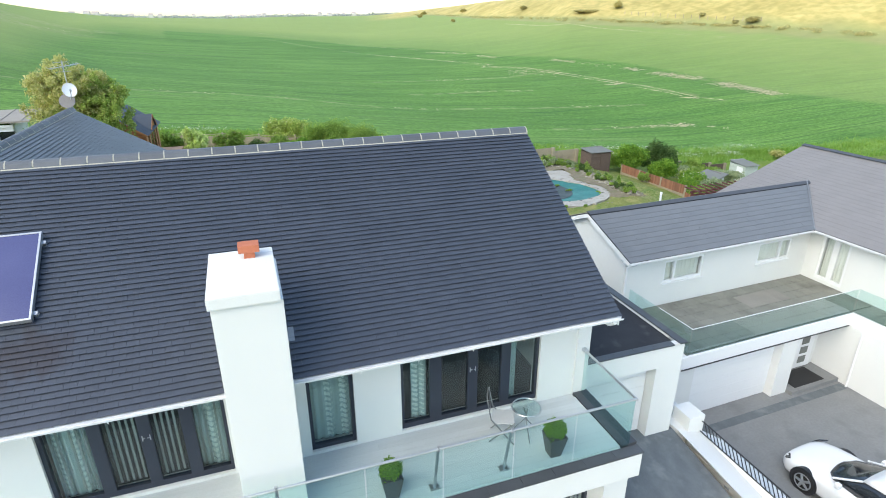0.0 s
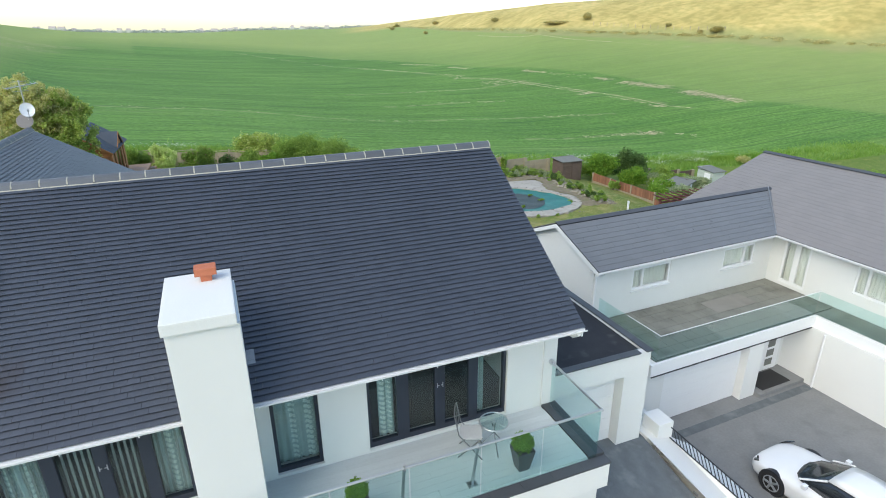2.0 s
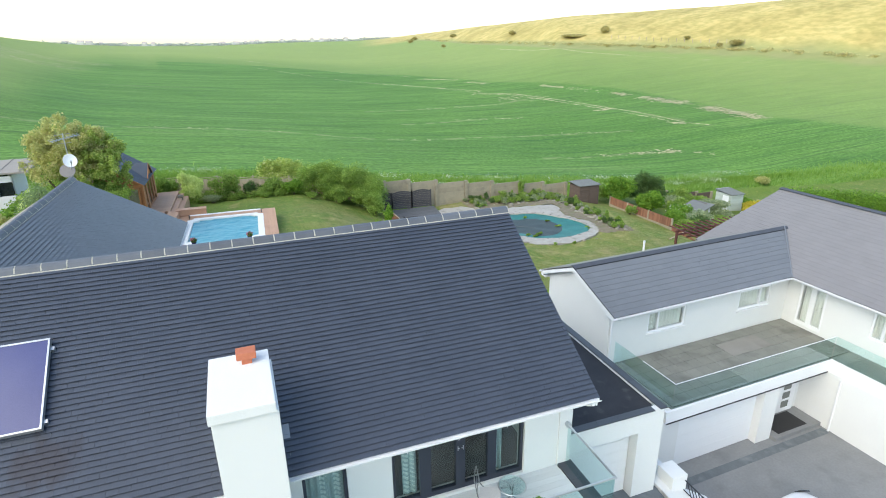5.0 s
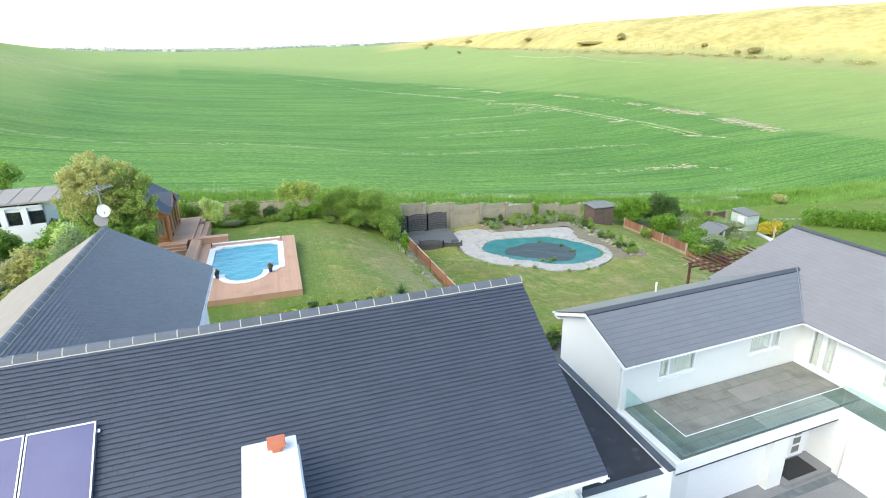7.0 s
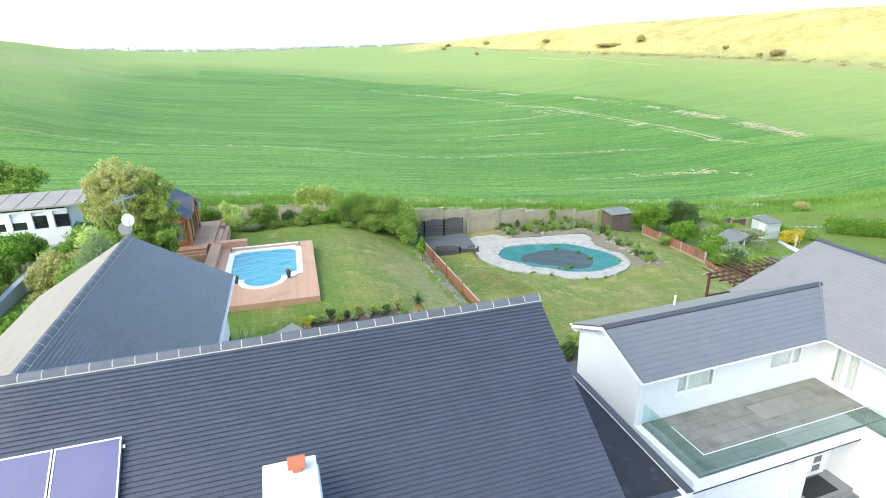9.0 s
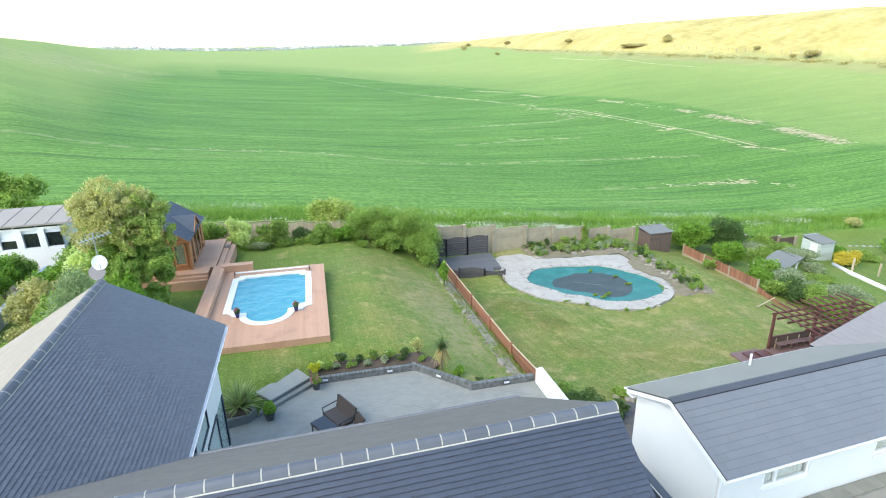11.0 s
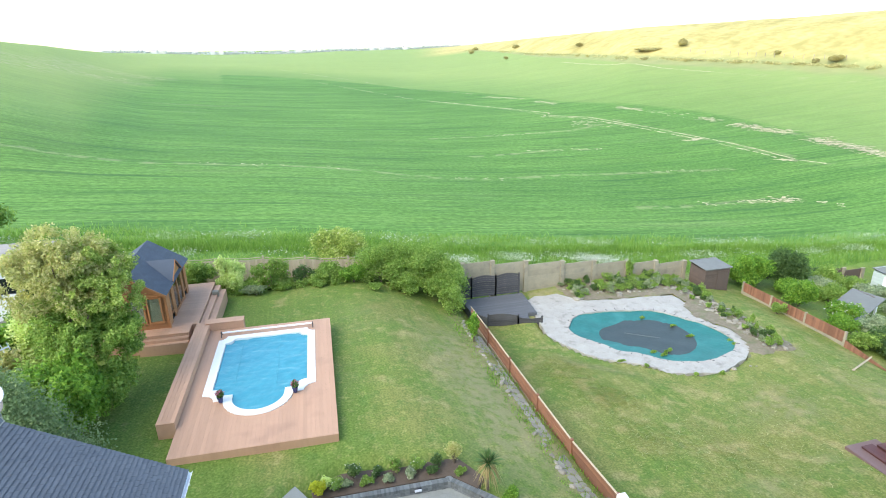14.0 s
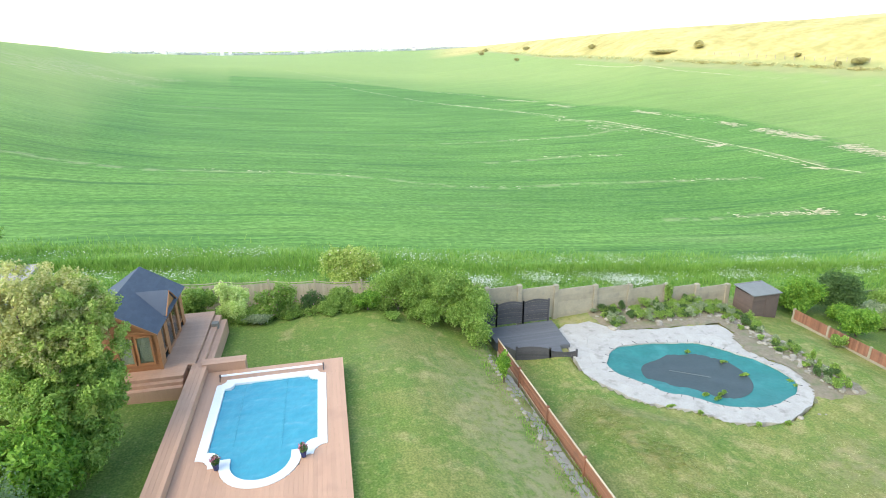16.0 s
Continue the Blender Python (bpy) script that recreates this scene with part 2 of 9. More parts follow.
POND_NET = surface("green_pond_net", (0.009, 0.098, 0.09), (0.03, 0.20, 0.175), 1.1, 0.55, 0.6, 0.03, 6, dirt=(0.06, 0.235, 0.215), dirt_scale=0.9, dirt_at=0.54)
POND_DARK = surface("grey_pond_cover", (0.03, 0.046, 0.046), (0.054, 0.07, 0.068), 1.2, 0.6, 0.4, 0.02, 7)
STONE = surface("rockery_stone", (0.22, 0.195, 0.15), (0.33, 0.30, 0.24), 4, 0.9, 0.5, 0.02, 18, pieces=0.25)
EDGE_STONE = surface("grey_edging_sett", (0.115, 0.125, 0.125), (0.195, 0.205, 0.20), 9, 0.8, 0.5, 0.008, 30, pieces=0.35)
SOIL = surface("garden_soil", (0.07, 0.05, 0.035), (0.12, 0.085, 0.06), 4, 0.95, 0.6, 0.03, 15)
BARK = surface("bark", (0.10, 0.075, 0.055), (0.16, 0.125, 0.09), 7, 0.9, 0.6, 0.02, 22, stretch=(3, 3, 0.7))
MAHOGANY = surface("mahogany_stained_timber", (0.085, 0.032, 0.027), (0.13, 0.045, 0.036), 3, 0.55, 0.2, 0.003, 40, pieces=0.15)
RATTAN = surface("brown_rattan", (0.045, 0.035, 0.03), (0.075, 0.058, 0.05), 9, 0.7, 0.5, 0.006, 60)
CAR_WHITE, _nt, _b = shader("white_car_paint", 0.25, 0, 0.5)
_nt.links.new(mix(_nt, noise_node(_nt, 3), (0.80, 0.81, 0.82), (0.76, 0.77, 0.79)), _b.inputs["Base Color"])
_b.inputs["Coat Weight"].default_value = 0.6
CAR_GLASS = surface("dark_car_glass", (0.012, 0.015, 0.018), (0.02, 0.024, 0.028), 3, 0.06, 0.0, spec=0.8)
RUBBER = surface("tyre_rubber", (0.015, 0.015, 0.016), (0.025, 0.025, 0.026), 20, 0.8, 0.2, 0.003)
SOLAR = surface("solar_collector", (0.05, 0.055, 0.15), (0.09, 0.095, 0.21), 0.9, 0.16, 0.0, spec=0.45)
ALU = surface("aluminium", (0.45, 0.47, 0.5), (0.55, 0.57, 0.6), 9, 0.35, 0.0, metal=0.8)
POT_DARK = surface("dark_planter", (0.05, 0.055, 0.06), (0.07, 0.075, 0.08), 6, 0.45, 0.1, 0.002)
SHED_BROWN = surface("weathered_brown_shed", (0.085, 0.06, 0.048), (0.13, 0.09, 0.07), 3, 0.8, 0.3, 0.004, 30, pieces=0.2)
GREY_ROOF = surface("grey_felt_roof", (0.135, 0.14, 0.128), (0.195, 0.20, 0.185), 3, 0.85, 0.3, 0.004, 40)
SHED_PALE = surface("pale_green_shed", (0.40, 0.46, 0.42), (0.5, 0.55, 0.5), 3, 0.7, 0.2, 0.004, 30, pieces=0.1)
LEAF_MID = leaf_stuff("mid_green_leaf", (0.15, 0.262, 0.048), (0.26, 0.402, 0.078), (0.40, 0.522, 0.13))
LEAF_YELLOW = leaf_stuff("yellow_green_leaf", (0.36, 0.40, 0.12), (0.51, 0.51, 0.19), (0.65, 0.59, 0.30))
LEAF_SPRING = leaf_stuff("spring_green_leaf", (0.235, 0.345, 0.065), (0.38, 0.485, 0.11), (0.55, 0.61, 0.20))
LEAF_BRIGHT = leaf_stuff("bright_green_leaf", (0.103, 0.225, 0.028), (0.190, 0.360, 0.043), (0.310, 0.480, 0.071))
LEAF_DARK = leaf_stuff("dark_green_leaf", (0.055, 0.11, 0.035), (0.10, 0.18, 0.052), (0.17, 0.26, 0.08))
LEAF_PALE = leaf_stuff("pale_cream_leaf", (0.42, 0.56, 0.15), (0.66, 0.77, 0.27), (0.82, 0.88, 0.44))
LEAF_CONIFER = leaf_stuff("conifer_spray", (0.17, 0.25, 0.11), (0.25, 0.34, 0.155), (0.34, 0.43, 0.21))
LEAF_LIME = leaf_stuff("golden_lime_leaf", (0.42, 0.46, 0.03), (0.56, 0.58, 0.045), (0.68, 0.68, 0.08))
LEAF_GREY = leaf_stuff("grey_green_leaf", (0.20, 0.27, 0.14), (0.33, 0.40, 0.22), (0.48, 0.53, 0.33))
FLOWER_WHITE = leaf_stuff("white_petal", (0.62, 0.62, 0.52), (0.75, 0.75, 0.66), (0.8, 0.8, 0.74))
FLOWER_CREAM = leaf_stuff("cream_petal", (0.58, 0.58, 0.30), (0.72, 0.71, 0.42), (0.8, 0.79, 0.55))
FLOWER_PINK = leaf_stuff("pink_petal", (0.5, 0.12, 0.2), (0.6, 0.25, 0.32), (0.7, 0.45, 0.5))
FLOWER_YELLOW = leaf_stuff("yellow_petal", (0.5, 0.42, 0.04), (0.62, 0.52, 0.06), (0.7, 0.6, 0.12))

# ---- building blocks ----
def box(bm, x0, x1, y0, y1, z0, z1, bevel=0.0):
    v = [bm.verts.new(p) for p in ((x0, y0, z0), (x1, y0, z0), (x1, y1, z0), (x0, y1, z0), (x0, y0, z1), (x1, y0, z1), (x1, y1, z1), (x0, y1, z1))]
    f = [bm.faces.new([v[i] for i in q]) for q in ((3, 2, 1, 0), (4, 5, 6, 7), (0, 1, 5, 4), (1, 2, 6, 5), (2, 3, 7, 6), (3, 0, 4, 7))]
    if bevel:
        bmesh.ops.bevel(bm, geom=list({e for q in f for e in q.edges}), offset=bevel, segments=2, affect="EDGES", profile=0.7)
    return v


def prism(bm, outline, z0, z1):
    """Upright prism over a plan outline (counter-clockwise)."""
    lo = [bm.verts.new((x, y, z0)) for x, y in outline]
    hi = [bm.verts.new((x, y, z1)) for x, y in outline]
    n = len(outline)
    bm.faces.new(hi)
    bm.faces.new(lo[::-1])
    for i in range(n):
        bm.faces.new((lo[i], lo[(i + 1) % n], hi[(i + 1) % n], hi[i]))


def slab(bm, corners, thick):
    """A plate under four or more corners, thick metres deep along its normal."""
    c = [Vector(p) for p in corners]
    n = (c[1] - c[0]).cross(c[2] - c[0]).normalized() * thick
    hi = [bm.verts.new(p) for p in c]
    lo = [bm.verts.new(p - n) for p in c]
    bm.faces.new(hi)
    bm.faces.new(lo[::-1])
    k = len(c)
    for i in range(k):
        bm.faces.new((lo[i], lo[(i + 1) % k], hi[(i + 1) % k], hi[i]))


def tube(bm, points, radius, sides=8, caps=True):
    """A bent round bar; radius is a number or one for each point."""
    pts = [Vector(p) for p in points]
    rad = radius if isinstance(radius, (list, tuple)) else [radius] * len(pts)
    rings = []
    for i, p in enumerate(pts):
        d = (pts[min(i + 1, len(pts) - 1)] - pts[max(i - 1, 0)]).normalized()
        a = d.cross(Vector((0, 0, 1)) if abs(d.z) < 0.9 else Vector((1, 0, 0))).normalized()
        b = d.cross(a)
        rings.append([bm.verts.new(p + (a * math.cos(k * math.tau / sides) + b * math.sin(k * math.tau / sides)) * rad[i]) for k in range(sides)])
    for r, s in zip(rings, rings[1:]):
        for k in range(sides):
            bm.faces.new((r[k], r[(k + 1) % sides], s[(k + 1) % sides], s[k]))
    if caps:
        bm.faces.new(rings[0][::-1])
        bm.faces.new(rings[-1])


def lathe(bm, profile, cx=0.0, cy=0.0, sides=20):
    """A turned body from (radius, height) pairs."""
    rings = [[bm.verts.new((cx + r * math.cos(k * math.tau / sides), cy + r * math.sin(k * math.tau / sides), z)) for k in range(sides)] for r, z in profile]
    for r, s in zip(rings, rings[1:]):
        for k in range(sides):
            bm.faces.new((r[k], r[(k + 1) % sides], s[(k + 1) % sides], s[k]))
    bm.faces.new(rings[0][::-1])
    bm.faces.new(rings[-1])


def inverse_of(parent):
    """Meshes are written in world places; only a top-level Empty stands off the origin."""
    return Matrix.Translation(-parent.location)


def finish(name, me, mat, parent=None, label="", smooth=False):
    ob = new(name, me)
    if mat is not None:
        me.materials.append(mat)
    if smooth:
        me.polygons.foreach_set("use_smooth", [True] * len(me.polygons))
    if parent is not None:
        ob.parent = parent
        ob.matrix_parent_inverse = inverse_of(parent)
    if label:
        ob["label"] = label
    return ob


def part(name, bm, mat, parent=None, label="", smooth=False):
    bmesh.ops.recalc_face_normals(bm, faces=bm.faces[:])
    me = bpy.data.meshes.new(name)
    bm.to_mesh(me)
    bm.free()
    return finish(name, me, mat, parent, label, smooth)


def boxes(name, mat, parent, *dims, bevel=0.0, label=""):
    bm = bmesh.new()
    for d in dims:
        box(bm, *d, bevel=bevel)
    return part(name, bm, mat, parent, label)


def thing(name, label, category, at=(0, 0, 0), group="", kind=""):
    ob = new(name)
    ob.empty_display_size = 0.2
    ob.location = at
    return tagged(ob, label, category, group, kind)


def raw(name, verts, faces, mat, parent=None, label="", smooth=False):
    me = bpy.data.meshes.new(name)
    me.from_pydata(verts, [], faces)
    return finish(name, me, mat, parent, label, smooth)


def shared(name, me, m, parent):
    """One more object on a mesh that others use too."""
    ob = new(name, me)
    ob.parent = parent
    ob.matrix_parent_inverse = inverse_of(parent)
    ob.matrix_basis = m
    return ob


def smooth01(a, b, v):
    t = np.clip((np.asarray(v, float) - a) / (b - a), 0, 1)
    return t * t * (3 - 2 * t)


def inside(poly, x, y):
    hit = False
    for (x0, y0), (x1, y1) in zip(poly, poly[1:] + poly[:1]):
        if (y0 > y) != (y1 > y) and x < (x1 - x0) * (y - y0) / (y1 - y0) + x0:
            hit = not hit
    return hit


RNG = np.random.default_rng(7)


def foliage(name, mat, parent, blobs, count, leaf, droop=0.0, shell=0.35, label="", kind=""):
    """Many small leaf blades spread through uneven clumps; blobs: centre and radii."""
    b = np.array(blobs, float)
    w = (b[:, 3] * b[:, 4] + b[:, 4] * b[:, 5] + b[:, 3] * b[:, 5])
    pick = RNG.choice(len(b), count, p=w / w.sum())
    d = RNG.normal(size=(count, 3))
    d /= np.linalg.norm(d, axis=1)[:, None]
    lump = 1 + 0.16 * np.sin(d[:, 0] * 7 + pick) + 0.14 * np.sin(d[:, 1] * 9 + 2 * pick) + 0.12 * np.sin(d[:, 2] * 11 + 3 * pick)
    r = (1 - shell * RNG.random(count) ** 1.6) * lump
    pos = b[pick, :3] + d * r[:, None] * b[pick, 3:6]
    nrm = d * 0.55 + RNG.normal(size=(count, 3)) * 0.75 + np.array((0, 0, 0.4 - droop))
    nrm /= np.linalg.norm(nrm, axis=1)[:, None]
    a = np.cross(nrm, RNG.normal(size=(count, 3)))
    a /= np.linalg.norm(a, axis=1)[:, None]
    c = np.cross(nrm, a)
    s = leaf * (0.6 + 0.8 * RNG.random(count))[:, None]
    quad = np.stack((pos - a * s, pos + c * s * 0.55 + nrm * s * 0.15, pos + a * s, pos - c * s * 0.55 + nrm * s * 0.15), 1).reshape(-1, 3)
    n = len(quad) // 4
    ob = raw(name, quad.tolist(), np.arange(n * 4).reshape(n, 4).tolist(), mat, parent, label)
    if kind:
        ob["kind"] = kind
    return ob


def clumps(cx, cy, cz, rx, ry, rz, n, size=0.45, seed=0, core=0.62, reach=0.5):
    """Uneven clumps that together fill a rough dome."""
    g = np.random.default_rng(seed)
    out = [(cx, cy, cz, rx * core, ry * core, rz * (core + 0.04))]
    for k in range(n):
        d = g.normal(size=3)
        d /= np.linalg.norm(d)
        if d[2] < -0.55:
            d[2] *= -0.5
        q = reach + 0.35 * g.random()
        s = size * (0.65 + 0.6 * g.random())
        out.append((cx + d[0] * rx * q, cy + d[1] * ry * q, cz + d[2] * rz * q, rx * s, ry * s, rz * s))
    return out

# ---- ground ----
POND_RIM = [(15.0, 41.5), (16.4, 41.6), (17.3, 41.2), (17.8, 40.1), (19.9, 39.6), (21.8, 39.4), (23.0, 39.2), (24.2, 39.2), (24.3, 38.1), (23.7, 37.3), (23.4, 36.0), (23.8, 35.0), (24.2, 34.2), (24.2, 33.2), (23.9, 32.3), (23.2, 31.4), (22.1, 30.8), (20.8, 30.5), (19.5, 30.6), (18.5, 30.9), (17.8, 31.6), (17.3, 32.2), (15.8, 33.1), (15.0, 33.8), (14.5, 34.9), (14.1, 36.0), (13.9, 37.4), (14.4, 39.6)][::-1]
POND_EDGE = [(15.6, 37.2), (16.6, 38.2), (17.9, 38.4), (19.8, 38.0), (21.0, 37.7), (22.1, 37.1), (22.4, 36.4), (22.8, 35.8), (23.4, 35.0), (23.7, 34.0), (23.6, 33.0), (23.1, 32.2), (22.3, 31.8), (21.2, 31.6), (20.1, 31.6), (18.9, 32.0), (18.4, 32.6), (17.7, 33.3), (16.9, 33.7), (16.6, 34.4), (16.1, 35.0), (15.6, 35.8), (15.4, 36.5)][::-1]
POND_Z = -0.6

AZ = [-90, -60, -24, -19, -13, -7, 0, 5, 12, 18, 24, 33, 52, 80, 110]
Z130 = [9, 9.5, 8.5, 5.5, 3.0, 1.8, 0.8, 0.3, -0.4, -0.6, -0.8, -1.0, -0.6, -1.5, -1.5]
R_HEDGE = [200, 180, 165, 190, 260, 305, 350, 380, 420, 420, 300, 216, 192, 185, 185]
Z_HEDGE = [16, 17, 13.5, 11.2, 8.5, 7.7, 7.0, 7.2, 7.5, 12.2, 10.0, 9.4, 6.8, 0.8, 0.8]
R_CREST = [260, 250, 240, 300, 420, 560, 700, 800, 900, 520, 380, 290, 262, 260, 260]
Z_CREST = [24, 25, 20.2, 18.0, 13.4, 9.2, 8.0, 10.8, 11.6, 16.6, 19.7, 21.8, 24.6, 26, 26]
A_X, A_Z = [-200, -60, -20, -12, -4.5, 4], [8, 4.5, 3.0, 2.6, 2.3, 2.22]
B_X, B_Z = [13.5, 17, 24, 28, 30.5, 38, 46, 62, 90, 200], [0.05, -0.42, -0.62, -0.95, -1.5, -2.75, -3.6, -4.3, -3.6, -2.0]


def land(x, y):
    """Height of the ground at places x, y (arrays)."""
    x, y = np.asarray(x, float), np.asarray(y, float)
    fence_top = np.interp(y, [22.2, 24, 28.6, 32, 38.8], [1.95, 1.6, 1.28, 1.05, 0.62])
    a = np.interp(x, A_X, A_Z) - 0.035 * np.clip(y - 28, 0, 16)
    q = smooth01(4, 9.75, x) * 0.6 + 0.4 * np.clip((x - 4) / 5.75, 0, 1)
    a = a + (fence_top - 0.58 - a) * np.where(x > 4, q, 0)
    b = np.interp(x, B_X, B_Z) + 0.09 * np.clip(28 - y, 0, 8) - 0.06 * np.clip(y - 36, 0, 9) * smooth01(22, 28, x)
    b = b - 0.85 * smooth01(31, 37, y) * (1 - smooth01(13.5, 18, x))
    b = b + (fence_top - np.interp(y, [22, 30, 36, 39], [0.95, 0.95, 1.45, 1.6]) - b) * (1 - np.clip((x - 9.75) / 3.75, 0, 1))
    near = np.where(x < 9.75, a, b)
    open_field = np.interp(x, [-200, -60, -12, 0, 10, 25, 45, 62, 90, 200], [8, 4.5, 2.2, 1.3, 0.1, -1.5, -3.3, -4.2, -3.6, -2.0])
    near = near + (open_field - near) * smooth01(42.6, 46.5, y)
    dx, dy = x - 1.0, y - 14.0
    r, az = np.hypot(dx, dy), np.degrees(np.arctan2(dx, dy))
    z1, rh, zh, rc, zc = (np.interp(az, AZ, k) for k in (Z130, R_HEDGE, Z_HEDGE, R_CREST, Z_CREST))
    mid = z1 + (zh - z1) * np.clip((r - 110) / (rh - 110), 0, 1) ** 1.25
    far = zh + (zc - zh) * np.sin(np.clip((r - rh) / (rc - rh), 0, 1) * math.pi / 2)
    poly = np.where(r < rh, mid, far) - np.clip(r - rc, 0, 1500) * np.where(zc > 15, 0.03, 0.0)
    z = near + (poly - near) * smooth01(48, 118, r)
    back = smooth01(95, 120, np.abs(az - 10))
    z = z + (-1.1 - z) * back
    front = 1 - smooth01(11.0, 15.0, y)
    return z + (-1.1 - z) * front


def spread(*steps):
    """Grid lines: (from, to, step) stretches, then wider and wider outwards."""
    v = np.concatenate([np.arange(a, b, s) for a, b, s in steps])
    lo, hi = [v[0]], [v[-1]]
    g = 4.0
    while hi[-1] < 4200:
        hi.append(hi[-1] + g)
        lo.append(lo[-1] - g)
        g *= 1.22
    return np.concatenate((lo[:0:-1], v, hi[1:]))


gx = spread((-150, -40, 3.5), (-40, -16, 1.2), (-16, 13, 0.4), (13, 25.6, 0.2), (25.6, 34, 0.4), (34, 60, 0.8), (60, 130, 1.1))
gy = spread((-30, 11, 2.0), (11, 30, 0.4), (30, 42, 0.2), (42, 52, 0.4), (52, 132, 0.55), (132, 250, 1.6))
GX, GY = np.meshgrid(gx, gy)
GZ = land(GX, GY)
GZ = GZ + 0.03 * np.sin(GX * 0.9 + 2 * np.sin(GY * 0.37)) * np.sin(GY * 0.8) * (GY > 14)
pond_in = np.array([[inside(POND_RIM, px_, py_) for px_ in gx] if 30 < py_ < 42 else [False] * len(gx) for py_ in gy])
GZ = np.where(pond_in, np.minimum(GZ, POND_Z - 0.35), GZ)
rim_d = np.full(GX.shape, 1e9)
for (x0, y0), (x1, y1) in zip(POND_RIM, POND_RIM[1:] + POND_RIM[:1]):
    t = np.clip(((GX - x0) * (x1 - x0) + (GY - y0) * (y1 - y0)) / ((x1 - x0) ** 2 + (y1 - y0) ** 2), 0, 1)
    rim_d = np.minimum(rim_d, np.hypot(GX - x0 - t * (x1 - x0), GY - y0 - t * (y1 - y0)))
GZ = np.where(~pond_in, GZ + (POND_Z - 0.03 - GZ) * (1 - smooth01(0.3, 2.2, rim_d)), GZ)
PAT_ZONE = [(-3.2, 14.0), (9.7, 14.0), (9.7, 22.05), (6.75, 22.15), (4.9, 24.3), (0.9, 24.5), (-1.2, 23.3), (-3.2, 22.7)]
BED_ZONE = [(-1.7, 22.8), (0.6, 24.2), (4.9, 24.2), (5.6, 23.5), (5.9, 24.1), (5.2, 25.2), (1.5, 25.5), (0.3, 25.3), (-1.9, 23.9)]
for zone, level in ((PAT_ZONE, 1.4), (BED_ZONE, 1.9)):
    zone_in = np.array([[inside(zone, px_, py_) for px_ in gx] if 13.9 < py_ < 25.8 else [False] * len(gx) for py_ in gy])
    GZ = np.where(zone_in, np.minimum(GZ, level), GZ)
# the pool pit
GZ = np.where((GX > -3.2) & (GX < 1.0) & (GY > 28.4) & (GY < 35.1), 1.2, GZ)
ny, nx = GX.shape
ids = np.arange(nx * ny).reshape(ny, nx)
quads = np.stack((ids[:-1, :-1], ids[:-1, 1:], ids[1:, 1:], ids[1:, :-1]), -1).reshape(-1, 4)
ground_me = bpy.data.meshes.new("ground")
ground_me.from_pydata(np.stack((GX, GY, GZ), -1).reshape(-1, 3).tolist(), [], quads.tolist())
_dx, _dy = GX - 1.0, GY - 14.0
G_R, G_AZ = np.hypot(_dx, _dy), np.degrees(np.arctan2(_dx, _dy))
margin_edge = np.interp(GX, [-60, -20, -5, 12, 32, 52, 62, 75, 110], [62, 57.8, 55, 54.3, 53.2, 50.8, 49.2, 46.0, 40])
is_margin = smooth01(-0.6, 0.6, GY - np.interp(GX, [-60, -8, 10, 30, 52, 62, 75, 110], [46, 45.2, 43.2, 44.4, 45.5, 44.0, 40.5, 35]))
is_crop = smooth01(-0.7, 0.7, GY - margin_edge + 0.5 * np.sin(GX * 0.7))
is_hill = smooth01(0, 5, G_R - np.interp(G_AZ, AZ, R_HEDGE)) * smooth01(12, 16, G_AZ)


def along(lines, width):
    """How near each ground point lies to any of the lines."""
    best = np.full(GX.shape, 1e9)
    for line in lines:
        for (x0, y0), (x1, y1) in zip(line, line[1:]):
            t = np.clip(((GX - x0) * (x1 - x0) + (GY - y0) * (y1 - y0)) / ((x1 - x0) ** 2 + (y1 - y0) ** 2), 0, 1)
            best = np.minimum(best, np.hypot(GX - x0 - t * (x1 - x0), GY - y0 - t * (y1 - y0)))
    return 1 - smooth01(width * 0.3, width, best)


FAINT_LINES = [
    [(39.6, 168.3), (53.7, 142.9), (57.7, 129.8), (64.0, 123.8), (68.0, 111.2), (70.2, 102.4), (71.2, 95.6), (68.0, 94.3)], [(71.2, 95.6), (72.4, 83.1), (73.9, 72.5)], [(83.9, 103.0), (86.5, 91.9), (85.8, 86.9), (85.0, 72.0)],
    [(24.9, 109.6), (42.0, 111.0), (53.8, 111.8), (62.6, 115.3)], [(26.3, 92.7), (43.4, 96.3), (51.0, 94.9)], [(-60, 90.5), (-16.9, 83.1), (-1.6, 83.3), (6.4, 82.5), (17.2, 79.2)],
    [(17.1, 78.5), (25.4, 78.1), (37.2, 80.1), (46.2, 79.6), (61.5, 76.4)], [(37.9, 63.7), (46.7, 64.0), (53.6, 63.4), (58.7, 62.3)],
    [(113.7, 239.4), (113.3, 201.4), (117.4, 175.0), (124.5, 158.6), (138.3, 124.3)], [(-67.0, 175.7), (-60.3, 189.5)], [(-63.1, 198.1), (-43.0, 222.2)],
]
bare = along(FAINT_LINES, 0.8) * 0.4
bare = bare + 0.34 * along([[(-72, 196), (-65.6, 197), (-66, 215), (-64, 236), (-59.5, 237), (-42.5, 232)], [(-64, 182), (-62.6, 201), (-52, 204), (-45, 205)]], 9.0)
bare = bare * (0.75 + 0.25 * np.sin(GX * 1.9) * np.sin(GY * 1.3 + 1))
# Paler parcel past this line; on the left the paling paints distance haze.
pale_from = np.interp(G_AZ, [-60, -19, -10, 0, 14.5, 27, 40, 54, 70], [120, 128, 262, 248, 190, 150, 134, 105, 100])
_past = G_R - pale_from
pale_hazed_crop = np.where(G_AZ < -6, smooth01(-75, 65, _past), 0.5 * smooth01(-2.5, 2.5, _past) + 0.5 * smooth01(0, 70, _past))
